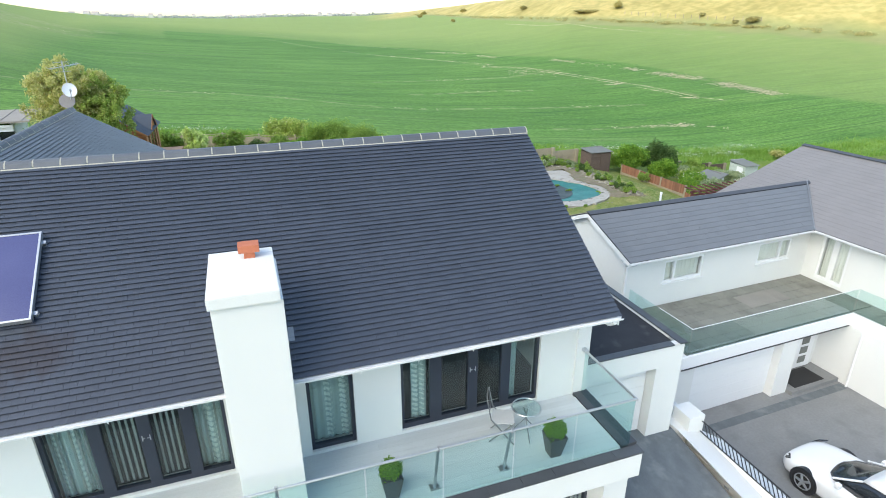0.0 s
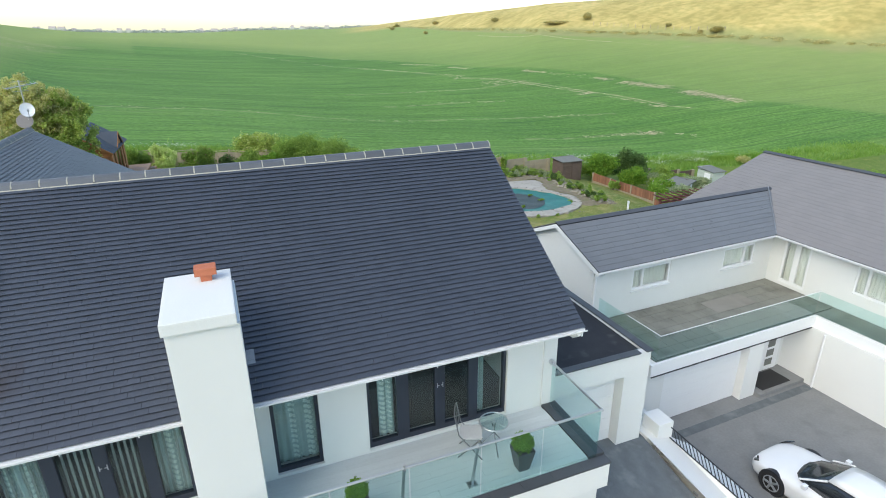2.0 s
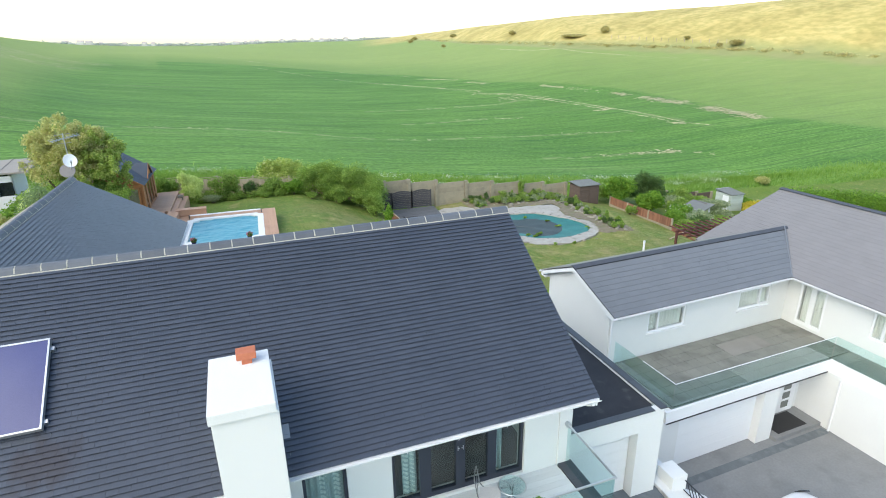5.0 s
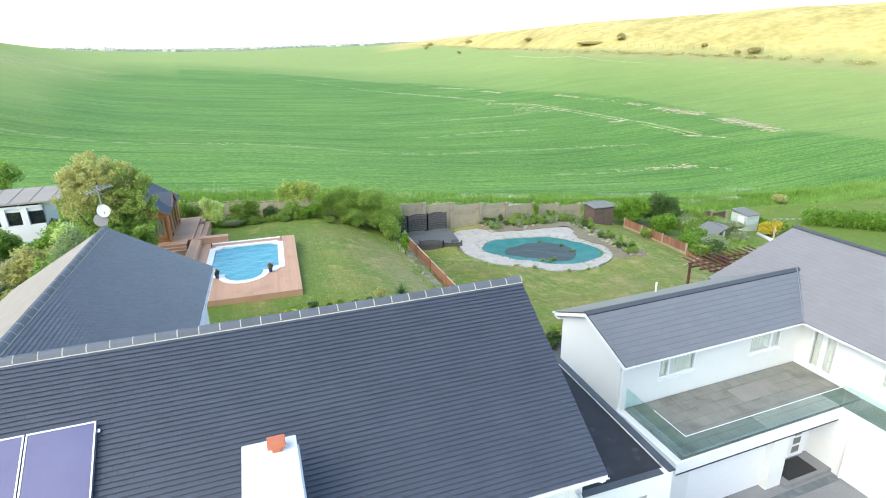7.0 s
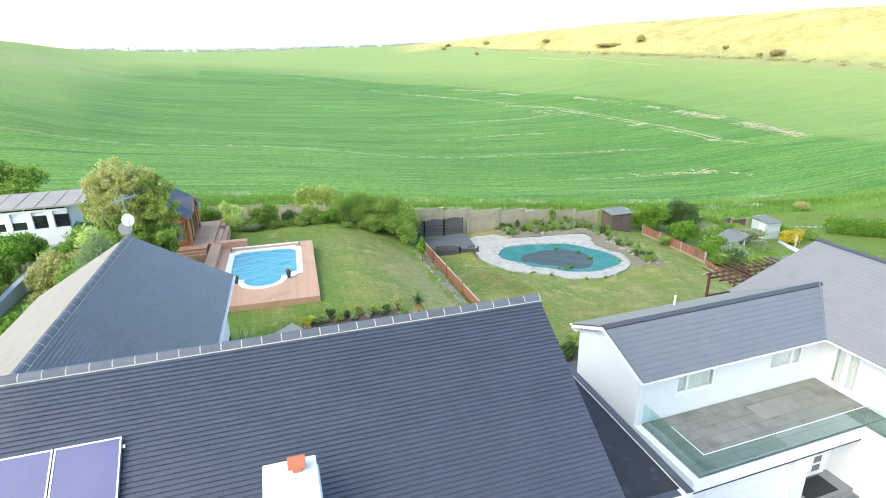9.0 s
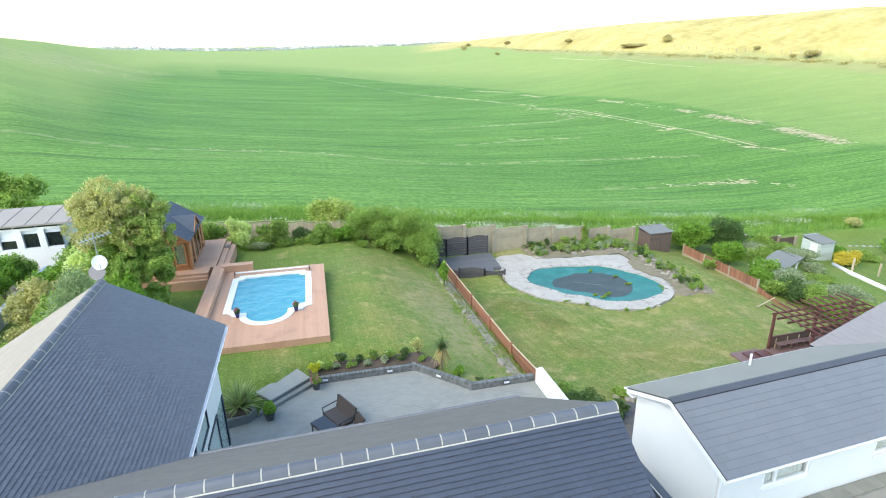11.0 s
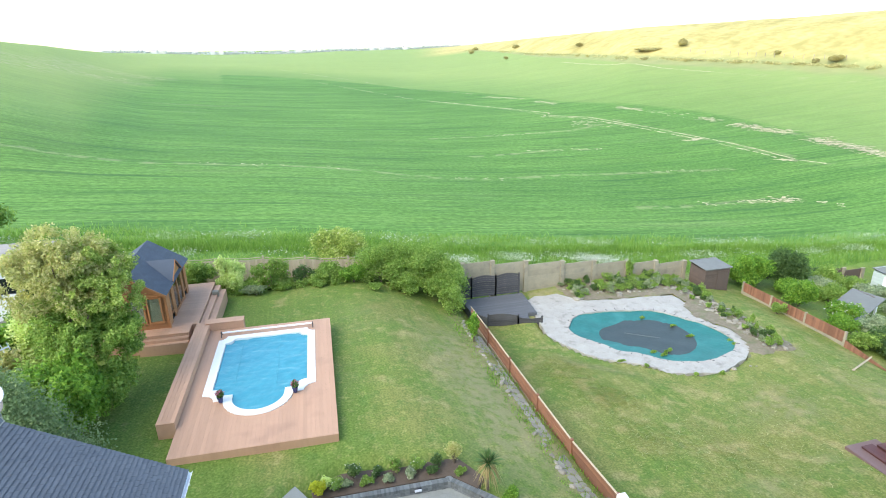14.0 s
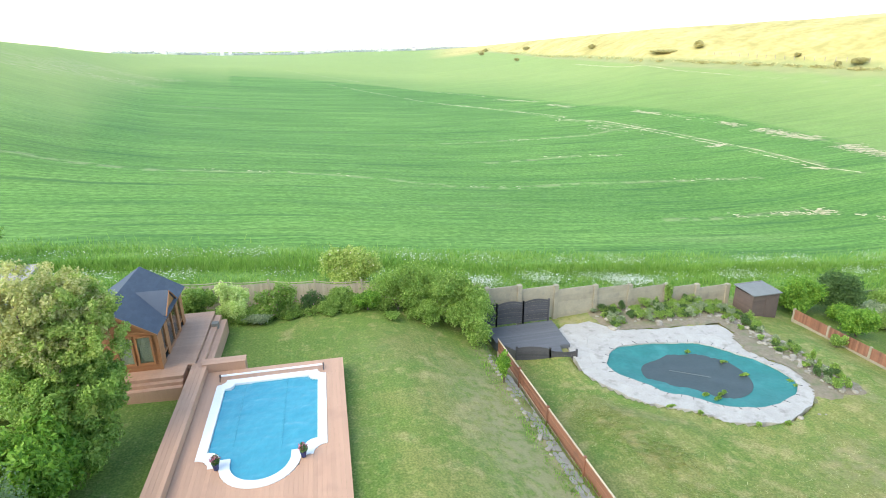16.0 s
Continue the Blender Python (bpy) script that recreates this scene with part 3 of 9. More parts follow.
is_bank = smooth01(-9, -5, G_R - np.interp(G_AZ, AZ, R_HEDGE)) * (1 - smooth01(3, 9, G_R - np.interp(G_AZ, AZ, R_HEDGE))) * smooth01(12, 16, G_AZ)
worn = 0.95 * np.exp(-(((GX - 7.7) / 1.5) ** 2 + ((GY - 30.0) / 6.5) ** 4)) + 0.9 * np.exp(-(((GX - 9.1) / 0.5) ** 2)) * ((GY > 22) & (GY < 39)) * (GX < 9.8)
worn = worn + 0.95 * smooth01(24.2, 24.8, GX) * (1 - smooth01(26.4, 27.0, GX)) * smooth01(30.5, 32, GY) * (1 - smooth01(40, 42, GY)) + 0.9 * smooth01(40.9, 41.4, GY) * (1 - smooth01(42.3, 42.5, GY)) * (GX > 15) * (GX < 27.6) + 0.5 * np.exp(-(((GX - 20.5) / 2.2) ** 2 + ((GY - 27.2) / 1.2) ** 2)) + 0.5 * np.exp(-(((GX - 27.0) / 1.2) ** 2 + ((GY - 27.0) / 2.5) ** 2))
for px_, py_, pw_, ph_, pk_ in ((21.6, 28.3, 1.1, 0.7, 0.5), (21.6, 26.6, 1.3, 0.8, 0.45), (19.8, 23.3, 1.6, 0.8, 0.4), (26.2, 30.3, 0.7, 1.1, 0.45), (26.0, 28.4, 0.6, 0.8, 0.35), (16.2, 22.7, 1.2, 0.5, 0.5), (13.3, 29.8, 0.8, 1.2, 0.4), (3.4, 36.5, 1.2, 2.0, 0.3), (2.2, 31.0, 0.8, 1.2, 0.2)):
    worn = worn + pk_ * np.exp(-(((GX - px_) / pw_) ** 2 + ((GY - py_) / ph_) ** 2))
region = ground_me.color_attributes.new("region", "FLOAT_COLOR", "POINT")
region.data.foreach_set("color", np.stack((is_crop, is_margin, is_hill, bare), -1).reshape(-1).tolist())
wear = ground_me.attributes.new("wear", "FLOAT", "POINT")
wear.data.foreach_set("value", np.clip(worn, 0, 1).reshape(-1).tolist())
dryness = np.where(GX > 31, -0.4, np.where(GX > 9.75, 0.75, 0.05)) + 0.7 * np.exp(-(((GX - 6.0) / 2.5) ** 2 + ((GY - 33.0) / 6.0) ** 2)) - 0.6 * (GX < -1.0)
dry_at = ground_me.attributes.new("dryness", "FLOAT", "POINT")
dry_at.data.foreach_set("value", dryness.reshape(-1).tolist())
bank_at = ground_me.attributes.new("bank", "FLOAT", "POINT")
bank_at.data.foreach_set("value", is_bank.reshape(-1).tolist())
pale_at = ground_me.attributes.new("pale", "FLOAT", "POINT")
pale_at.data.foreach_set("value", pale_hazed_crop.reshape(-1).tolist())

GROUND, nt, b = shader("grass_and_crop", 0.85, 0, 0.2)
att = nt.nodes.new("ShaderNodeAttribute")
att.attribute_name = "region"
sep = nt.nodes.new("ShaderNodeSeparateColor")
nt.links.new(att.outputs["Color"], sep.inputs[0])
watt = nt.nodes.new("ShaderNodeAttribute")
watt.attribute_name = "wear"
# lawn
datt = nt.nodes.new("ShaderNodeAttribute")
datt.attribute_name = "dryness"
lawn = mix(nt, noise_node(nt, 0.7, 5), (0.092, 0.156, 0.027), (0.146, 0.196, 0.040))
dry = ramp(nt, maths(nt, "ADD", noise_node(nt, 0.38, 7), maths(nt, "MULTIPLY", datt.outputs["Fac"], 0.16)), [(0.50, (0, 0, 0)), (0.70, (1, 1, 1))])
lawn = mix(nt, maths(nt, "MULTIPLY", dry, 0.7), lawn, (0.205, 0.20, 0.062))
straw_n = ramp(nt, maths(nt, "ADD", noise_node(nt, 2.6, 7, (1.0, 1.0, 1)), maths(nt, "MULTIPLY", datt.outputs["Fac"], 0.07)), [(0.56, (0, 0, 0)), (0.68, (1, 1, 1))])
lawn = mix(nt, maths(nt, "MULTIPLY", straw_n, 0.32), lawn, (0.31, 0.28, 0.108))
smear = ramp(nt, maths(nt, "ADD", noise_node(nt, 1.0, 6, (0.9, 0.9, 1)), maths(nt, "MULTIPLY", datt.outputs["Fac"], 0.09)), [(0.60, (0, 0, 0)), (0.72, (1, 1, 1))])
lawn = mix(nt, maths(nt, "MULTIPLY", smear, 0.6), lawn, (0.31, 0.262, 0.115))
clover = ramp(nt, noise_node(nt, 1.7, 5), [(0.56, (0, 0, 0)), (0.66, (1, 1, 1))])
lawn = mix(nt, maths(nt, "MULTIPLY", clover, 0.45), lawn, (0.085, 0.16, 0.032))
mow = maths(nt, "SINE", maths(nt, "ADD", maths(nt, "MULTIPLY", noise_node(nt, 0.25, 2), 3.0), maths(nt, "MULTIPLY", noise_node(nt, 1.0, 0, (2.4, 0.05, 0.05)), 18.0)))
lawn = mix(nt, 0.5, lawn, ramp(nt, mow, [(0.0, (0.9, 0.9, 0.88)), (1.0, (1.08, 1.08, 1.06))]), "MULTIPLY")
fleck = ramp(nt, noise_node(nt, 13, 7), [(0.36, (0.72, 0.77, 0.67)), (0.64, (1.24, 1.19, 1.22))])
lawn = mix(nt, 1.0, lawn, fleck, "MULTIPLY")
speck = ramp(nt, noise_node(nt, 6.5, 5), [(0.60, (0, 0, 0)), (0.70, (1, 1, 1))])
lawn = mix(nt, maths(nt, "MULTIPLY", speck, 0.4), lawn, (0.27, 0.255, 0.10))
wn = maths(nt, "MULTIPLY", watt.outputs["Fac"], ramp(nt, noise_node(nt, 2.4, 7), [(0.38, (0.15, 0.15, 0.15)), (0.58, (1, 1, 1))]))
lawn = mix(nt, maths(nt, "MULTIPLY", wn, 0.8), lawn, mix(nt, noise_node(nt, 11, 5), (0.205, 0.178, 0.088), (0.30, 0.262, 0.142)))
# crop
crop = ramp(nt, noise_node(nt, 1.0, 5, (0.012, 0.16, 0.1)), [(0.32, (0.084, 0.184, 0.034)), (0.52, (0.102, 0.214, 0.040)), (0.72, (0.128, 0.242, 0.049))])
crop = mix(nt, 1.0, crop, ramp(nt, noise_node(nt, 0.02, 4), [(0.35, (0.86, 0.9, 0.86)), (0.65, (1.14, 1.08, 1.12))]), "MULTIPLY")
crop = mix(nt, 0.8, crop, ramp(nt, noise_node(nt, 1.0, 6, (0.09, 2.6, 0.4)), [(0.40, (0.74, 0.80, 0.72)), (0.60, (1.16, 1.12, 1.16))]), "MULTIPLY")
crop = mix(nt, 1.0, crop, ramp(nt, noise_node(nt, 1.0, 7, (1.9, 3.4, 1.0)), [(0.36, (0.70, 0.77, 0.69)), (0.64, (1.26, 1.19, 1.26))]), "MULTIPLY")
place = nt.nodes.new("ShaderNodeSeparateXYZ")
nt.links.new(nt.nodes.new("ShaderNodeNewGeometry").outputs["Position"], place.inputs[0])
for gap, wander, dark in ((4.6, 4.0, 0.38), (2.1, 5.0, 0.55), (0.83, 3.0, 0.42)):
    rows = maths(nt, "SINE", maths(nt, "ADD", maths(nt, "MULTIPLY", place.outputs[1], gap), maths(nt, "MULTIPLY", noise_node(nt, 1.0, 2, (0.02, 0.05, 0.05)), wander * gap)))
    seen = ramp(nt, noise_node(nt, 1.0, 5, (0.05, 0.5, 0.1)), [(0.46, (0, 0, 0)), (0.60, (1, 1, 1))])
    line = maths(nt, "MULTIPLY", ramp(nt, rows, [(0.80, (0, 0, 0)), (0.97, (1, 1, 1))]), seen)
    crop = mix(nt, maths(nt, "MULTIPLY", line, dark), crop, (0.036, 0.098, 0.024))
thin = ramp(nt, noise_node(nt, 1.0, 6, (0.03, 0.2, 0.1)), [(0.62, (0, 0, 0)), (0.76, (1, 1, 1))])
crop = mix(nt, maths(nt, "MULTIPLY", thin, 0.22), crop, (0.25, 0.27, 0.12))
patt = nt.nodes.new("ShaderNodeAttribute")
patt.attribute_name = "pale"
# Paler crop tone, with the left hillside's haze held in the colour.
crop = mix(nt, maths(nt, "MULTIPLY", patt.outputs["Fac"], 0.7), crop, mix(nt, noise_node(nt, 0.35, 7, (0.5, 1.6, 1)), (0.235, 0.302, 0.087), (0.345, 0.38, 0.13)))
straw = maths(nt, "MULTIPLY", att.outputs["Alpha"], ramp(nt, noise_node(nt, 0.5, 9), [(0.42, (0, 0, 0)), (0.54, (1, 1, 1))]))
crop = mix(nt, straw, crop, (0.42, 0.36, 0.22))
# margin and hill
rough_n = mix(nt, noise_node(nt, 0.5, 6, (0.4, 1.2, 1)), (0.10, 0.205, 0.036), (0.185, 0.285, 0.066))
rough_n = mix(nt, 0.8, rough_n, ramp(nt, noise_node(nt, 1.0, 4, (0.06, 0.9, 0.5)), [(0.36, (0.68, 0.76, 0.66)), (0.64, (1.14, 1.1, 1.12))]), "MULTIPLY")
rough_n = mix(nt, 0.8, rough_n, ramp(nt, noise_node(nt, 5, 6), [(0.3, (0.6, 0.68, 0.55)), (0.7, (1.25, 1.2, 1.3))]), "MULTIPLY")
# Dry-grass yellow, with the sunlight on the hill put into the colour too.
hill = ramp(nt, noise_node(nt, 1.0, 7, (0.05, 0.09, 0.05)), [(0.3, (0.36, 0.295, 0.105)), (0.55, (0.49, 0.395, 0.155)), (0.75, (0.56, 0.45, 0.195))])
hill = mix(nt, 0.7, hill, ramp(nt, noise_node(nt, 0.4, 7), [(0.38, (0.72, 0.78, 0.64)), (0.62, (1.12, 1.08, 1.04))]), "MULTIPLY")
batt = nt.nodes.new("ShaderNodeAttribute")
batt.attribute_name = "bank"
bank = mix(nt, noise_node(nt, 0.3, 7, (0.6, 1, 1)), (0.20, 0.225, 0.085), (0.34, 0.33, 0.135))
col = mix(nt, sep.outputs[1], lawn, rough_n)
col = mix(nt, sep.outputs[0], col, crop)
col = mix(nt, sep.outputs[2], col, hill)
col = mix(nt, batt.outputs["Fac"], col, bank)
nt.links.new(col, b.inputs["Base Color"])
relief(nt, b, noise_node(nt, 14, 6), 0.5, 0.04)
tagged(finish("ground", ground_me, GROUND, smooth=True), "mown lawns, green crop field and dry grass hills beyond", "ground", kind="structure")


def lay(x, y):
    return float(land(np.array([x]), np.array([y]))[0])


# ---- slates ----
def slates(name, parent, mat, origin, u, v, length, rise, course, width, keep=None, near=None, thick=0.008, gap=0.003, lap=0.028):
    """Lapped slates over a slope. u: along the eave, v: up the slope. keep(s, t): whether one lies on it; near(s, t): whether it is an object of its own."""
    o, u, v = Vector(origin), Vector(u).normalized(), Vector(v).normalized()
    n = u.cross(v)
    tilt = lap

    def shape(w):
        return [(-w, 0, tilt), (w, 0, tilt), (w, course * 1.25, 0.0), (-w, course * 1.25, 0.0), (-w, 0, tilt + thick), (w, 0, tilt + thick), (w, course * 1.25, thick * 0.6), (-w, course * 1.25, thick * 0.6)]

    hull = [(4, 5, 6, 7), (0, 1, 5, 4), (1, 2, 6, 5), (3, 0, 4, 7)]
    own = bpy.data.meshes.new("slate")
    own.from_pydata(shape(width / 2 - gap / 2), [], hull)
    own.materials.append(mat)
    verts, faces, count = [], [], 0
    rng = random.Random(3)
    for j in range(int(rise / course)):
        t = j * course
        s = -0.5 * width * (j % 2) + width / 2
        while s < length + width / 2:
            if keep is None or keep(s, t + course / 2):
                lift = rng.uniform(0, 0.0025)
                base = o + u * s + v * (t + rng.uniform(-0.002, 0.002)) + n * lift
                if near and near(s, t) and count < 300 and width < s < length - width:
                    m = Matrix((u, v, n)).transposed().to_4x4()
                    m.translation = base
                    shared("slate", own, m, parent)
                    count += 1
                else:
                    k = len(verts)
                    w0 = max(-width / 2 + gap / 2, -s)
                    w1 = min(width / 2 - gap / 2, length - s)
                    if w1 - w0 > 0.03:
                        for a, bb, c in shape(1.0):
                            p = base + u * (w0 if a < 0 else w1) + v * bb + n * c
                            verts.append(tuple(p))
                        faces += [tuple(k + i for i in f) for f in hull]
            s += width
    ob = raw(name, verts, faces, mat, parent)
    ob["kind"] = "stuff"
    return ob


def ridge_tiles(parent, a, b_, size=0.45, radius=0.13, mat=None):
    """Half-round ridge tiles from a to b_, mortared joints between them."""
    a, b_ = Vector(a), Vector(b_)
    d = (b_ - a).normalized()
    side = d.cross(Vector((0, 0, 1))).normalized()
    up = side.cross(d)
    count = max(1, round((b_ - a).length / size))
    step = (b_ - a).length / count
    prof = [(-1.15, -0.62), (-0.75, 0.1), (-0.3, 0.42), (0.3, 0.42), (0.75, 0.1), (1.15, -0.62)]
    verts, faces = [], []
    for end in (0.012, step - 0.012):
        for q in (1.0, 0.82):
            for s, h in prof:
                verts.append((end, s * radius * q, h * radius * q))
    k = len(prof)
    for i in range(k - 1):
        faces += [(i, i + 1, 2 * k + i + 1, 2 * k + i), (k + i, 3 * k + i, 3 * k + i + 1, k + i + 1), (i, k + i, k + i + 1, i + 1), (2 * k + i, 2 * k + i + 1, 3 * k + i + 1, 3 * k + i)]
    me = bpy.data.meshes.new("ridge_tile")
    me.from_pydata(verts, [], faces)
    me.materials.append(mat or RIDGE)
    rot = Matrix((d, side, up)).transposed().to_4x4()
    for i in range(count):
        m = rot.copy()
        m.translation = a + d * (i * step)
        shared("ridge_tile", me, m, parent)
    bm = bmesh.new()
    for i in range(count + 1):
        c = a + d * (i * step)
        tube(bm, [c - side * radius * 1.0 - up * radius * 0.45, c - side * radius * 0.6 + up * radius * 0.12, c + up * radius * 0.38, c + side * radius * 0.6 + up * radius * 0.12, c + side * radius * 1.0 - up * radius * 0.45], 0.016, 5)
    for sd in (-1, 1):
        tube(bm, [a + side * sd * radius * 1.12 - up * radius * 0.66, b_ + side * sd * radius * 1.12 - up * radius * 0.66], 0.018, 5)
    part("ridge_mortar", bm, MORTAR, parent)


def gutter(parent, a, b_, out, mat=PVC, size=0.042):
    """Half-round gutter with brackets, and a fascia board behind."""
    a, b_, out = Vector(a), Vector(b_), Vector(out).normalized()
    bm = bmesh.new()
    d = (b_ - a).normalized()
    prof = [(-1, 0.25), (-0.9, -0.5), (-0.45, -0.95), (0.2, -0.95), (0.8, -0.5), (1.0, 0.25), (0.85, 0.25), (0.65, -0.4), (0.1, -0.75), (-0.4, -0.75), (-0.75, -0.4), (-0.85, 0.25)]
    rings = [[bm.verts.new(p + out * (s * size) + Vector((0, 0, h * size))) for s, h in prof] for p in (a, b_)]
    for i in range(len(prof)):
        j = (i + 1) % len(prof)
        bm.faces.new((rings[0][i], rings[0][j], rings[1][j], rings[1][i]))
    bm.faces.new(rings[0])
    bm.faces.new(rings[1][::-1])
    n = int((b_ - a).length / 0.9)
    for i in range(n + 1):
        p = a + d * min(i * 0.9 + 0.05, (b_ - a).length - 0.05)
        tube(bm, [p + out * size * 1.1 + Vector((0, 0, 0.3 * size)), p + out * size * 1.15 - Vector((0, 0, 0.9 * size))], 0.008, 5)
    return part("gutter", bm, mat, parent)


def window(parent, x0, x1, z0, z1, y, kind="window", mullions=(), frame_mat=None, curtain=None, bar=0.06, depth=0.09, axis="x", facing=-1, blind=False, handles=False, cloth=None):
    """A glazed opening in a wall, with frame bars, panes, hangings and a dim room behind. axis: the wall's line; facing: side of the outside."""
    fm = frame_mat or PVC

    def at(a0, a1, d0, d1, c0, c1):
        lo, hi = y - facing * d1, y - facing * d0
        if lo > hi:
            lo, hi = hi, lo
        return (a0, a1, lo, hi, c0, c1) if axis == "x" else (lo, hi, a0, a1, c0, c1)

    bm = bmesh.new()
    b0 = bar * (1.8 if handles else 1.3)
    loops = []
    for d in (0.0, depth):
        for a0, a1, c0, c1 in ((x0, x1, z0, z1), (x0 + bar, x1 - bar, z0 + b0, z1 - bar)):
            q = at(0, 0, d, d, 0, 0)
            loops.append([bm.verts.new((a, q[2], c) if axis == "x" else (q[0], a, c)) for a, c in ((a0, c0), (a1, c0), (a1, c1), (a0, c1))])
    for i in range(4):
        k = (i + 1) % 4
        for r, t in ((0, 1), (2, 3), (0, 2), (1, 3)):
            bm.faces.new((loops[r][i], loops[r][k], loops[t][k], loops[t][i]))
    w_ob = part(kind, bm, fm, parent)
    for m, w in mullions:
        boxes("mullion", fm, w_ob, at(m - w / 2, m + w / 2, -0.004, depth, z0 + b0, z1 - bar), bevel=0.006)
    edges = [x0 + bar] + [e for m, w in mullions for e in (m - w / 2, m + w / 2)] + [x1 - bar]
    for k in range(0, len(edges), 2):
        bm = bmesh.new()
        box(bm, *at(edges[k], edges[k + 1], 0.035, 0.05, z0 + b0, z1 - bar))
        part("pane", bm, PALE_GLASS if cloth else GLASS, w_ob)
    if curtain:
        for c0, c1 in curtain:
            bm = bmesh.new()
            n = max(8, int((c1 - c0) / 0.035))
            front = []
            for i in range(n + 1):
                a = c0 + (c1 - c0) * i / n
                dd = (0.14 if cloth else 0.20) + 0.035 * math.sin(i * 1.7) + 0.012 * math.sin(i * 0.6)
                px = at(a, a, dd, dd, z0 + 0.03, z1 - 0.02)
                front.append((bm.verts.new((px[0], px[2], px[4])), bm.verts.new((px[0], px[2], px[5]))))
            back = []
            for i in range(n + 1):
                off = Vector((0, -facing * 0.006, 0)) if axis == "x" else Vector((-facing * 0.006, 0, 0))
                back.append([bm.verts.new(v.co + off) for v in front[i]])
            for i in range(n):
                bm.faces.new((front[i][0], front[i + 1][0], front[i + 1][1], front[i][1]))
                bm.faces.new((back[i][0], back[i][1], back[i + 1][1], back[i + 1][0]))
            part("curtain", bm, cloth or CURTAIN, w_ob, smooth=True)
    if blind:
        n = int((x1 - x0 - 2 * bar) / 0.11)
        for k in range(0, len(edges), 2):
            bm = bmesh.new()
            a = edges[k] + 0.03
            while a < edges[k + 1] - 0.05:
                box(bm, *at(a, a + 0.035, 0.17, 0.174, z0 + 0.1, z1 - 0.08))
                a += 0.088
            if len(bm.verts):
                part("blind", bm, BLIND, w_ob)
            else:
                bm.free()
    if handles:
        m, w = mullions[len(mullions) // 2]
        for side in (-1, 1):
            bm = bmesh.new()
            hz = z0 + 1.0
            k = m + side * 0.055
            box(bm, *at(k - 0.006, k + 0.006, -0.012, -0.004, hz - 0.05, hz + 0.05))
            box(bm, *at(min(k, k - side * 0.04), max(k, k - side * 0.04), -0.024, -0.012, hz, hz + 0.009))
            part("handle", bm, STEEL, w_ob, "steel door handle")
    return w_ob


# ---- main house ----
EAVE_Y, EAVE_Z, RIDGE_Y, RIDGE_Z, VERGE_X = 7.34, 6.13, 11.3, 8.66, 5.76
FLOOR_Z, WALL_Y = 3.87, 8.3
house = thing("house", "white rendered hillside house with dark slate roof", "house", (-2, 11, 1.3))
for a, c in ((-12.0, -3.46), (-0.86, 0.42), (1.21, 2.05), (4.83, 5.62)):
    boxes("front_wall", RENDER, house, (a, c, WALL_Y, WALL_Y + 0.3, FLOOR_Z - 0.6, EAVE_Z - 0.1))
for a, c in ((-3.46, -0.86), (0.42, 1.21), (2.05, 4.83)):
    boxes("threshold", RENDER, house, (a, c, WALL_Y, WALL_Y + 0.3, FLOOR_Z - 0.6, FLOOR_Z + 0.02))
    boxes("lintel", RENDER, house, (a, c, WALL_Y, WALL_Y + 0.3, FLOOR_Z + 2.12, EAVE_Z - 0.1))
pent = [(WALL_Y + 0.3, 1.3), (14.4, 1.3), (14.4, EAVE_Z - 0.1), (RIDGE_Y, RIDGE_Z - 0.32), (WALL_Y + 0.3, EAVE_Z + 0.25)]
for x in (5.32, -12.0):
    bm = bmesh.new()
    lo = [bm.verts.new((x, y, z)) for y, z in pent]
    hi = [bm.verts.new((x + 0.3, y, z)) for y, z in pent]
    bm.faces.new(lo)
    bm.faces.new(hi[::-1])
    for i in range(5):
        bm.faces.new((lo[i], lo[(i + 1) % 5], hi[(i + 1) % 5], hi[i]))
    part("gable_wall", bm, RENDER, house)
boxes("corner_pier", RENDER, house, (5.62, 5.92, WALL_Y - 0.04, WALL_Y + 0.6, 3.2, EAVE_Z - 0.13), bevel=0.012)
boxes("back_wall", RENDER, house, (-12, 5.32, 14.1, 14.4, 1.3, EAVE_Z - 0.1))
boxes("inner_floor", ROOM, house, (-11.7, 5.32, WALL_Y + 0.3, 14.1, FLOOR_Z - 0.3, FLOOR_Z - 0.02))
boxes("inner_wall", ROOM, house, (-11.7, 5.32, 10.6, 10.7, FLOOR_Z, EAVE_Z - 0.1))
roof = bmesh.new()
slab(roof, [(-13, EAVE_Y, EAVE_Z), (VERGE_X, EAVE_Y, EAVE_Z), (VERGE_X, RIDGE_Y, RIDGE_Z - 0.04), (-13, RIDGE_Y, RIDGE_Z - 0.04)], 0.12)
slab(roof, [(VERGE_X, 2 * RIDGE_Y - EAVE_Y, EAVE_Z), (-13, 2 * RIDGE_Y - EAVE_Y, EAVE_Z), (-13, RIDGE_Y, RIDGE_Z - 0.04), (VERGE_X, RIDGE_Y, RIDGE_Z - 0.04)], 0.12)
roof = part("roof", roof, FELT, house, "dark slate roof with grey ridge tiles")
rise = math.hypot(RIDGE_Y - EAVE_Y, RIDGE_Z - EAVE_Z)
up = (0, RIDGE_Y - EAVE_Y, RIDGE_Z - EAVE_Z)


def clear_of_stack(s, t):
    x = s - 13
    y = EAVE_Y - 0.03 + t * (RIDGE_Y - EAVE_Y) / rise
    return not (-0.56 < x < 0.08 and y < 8.3)


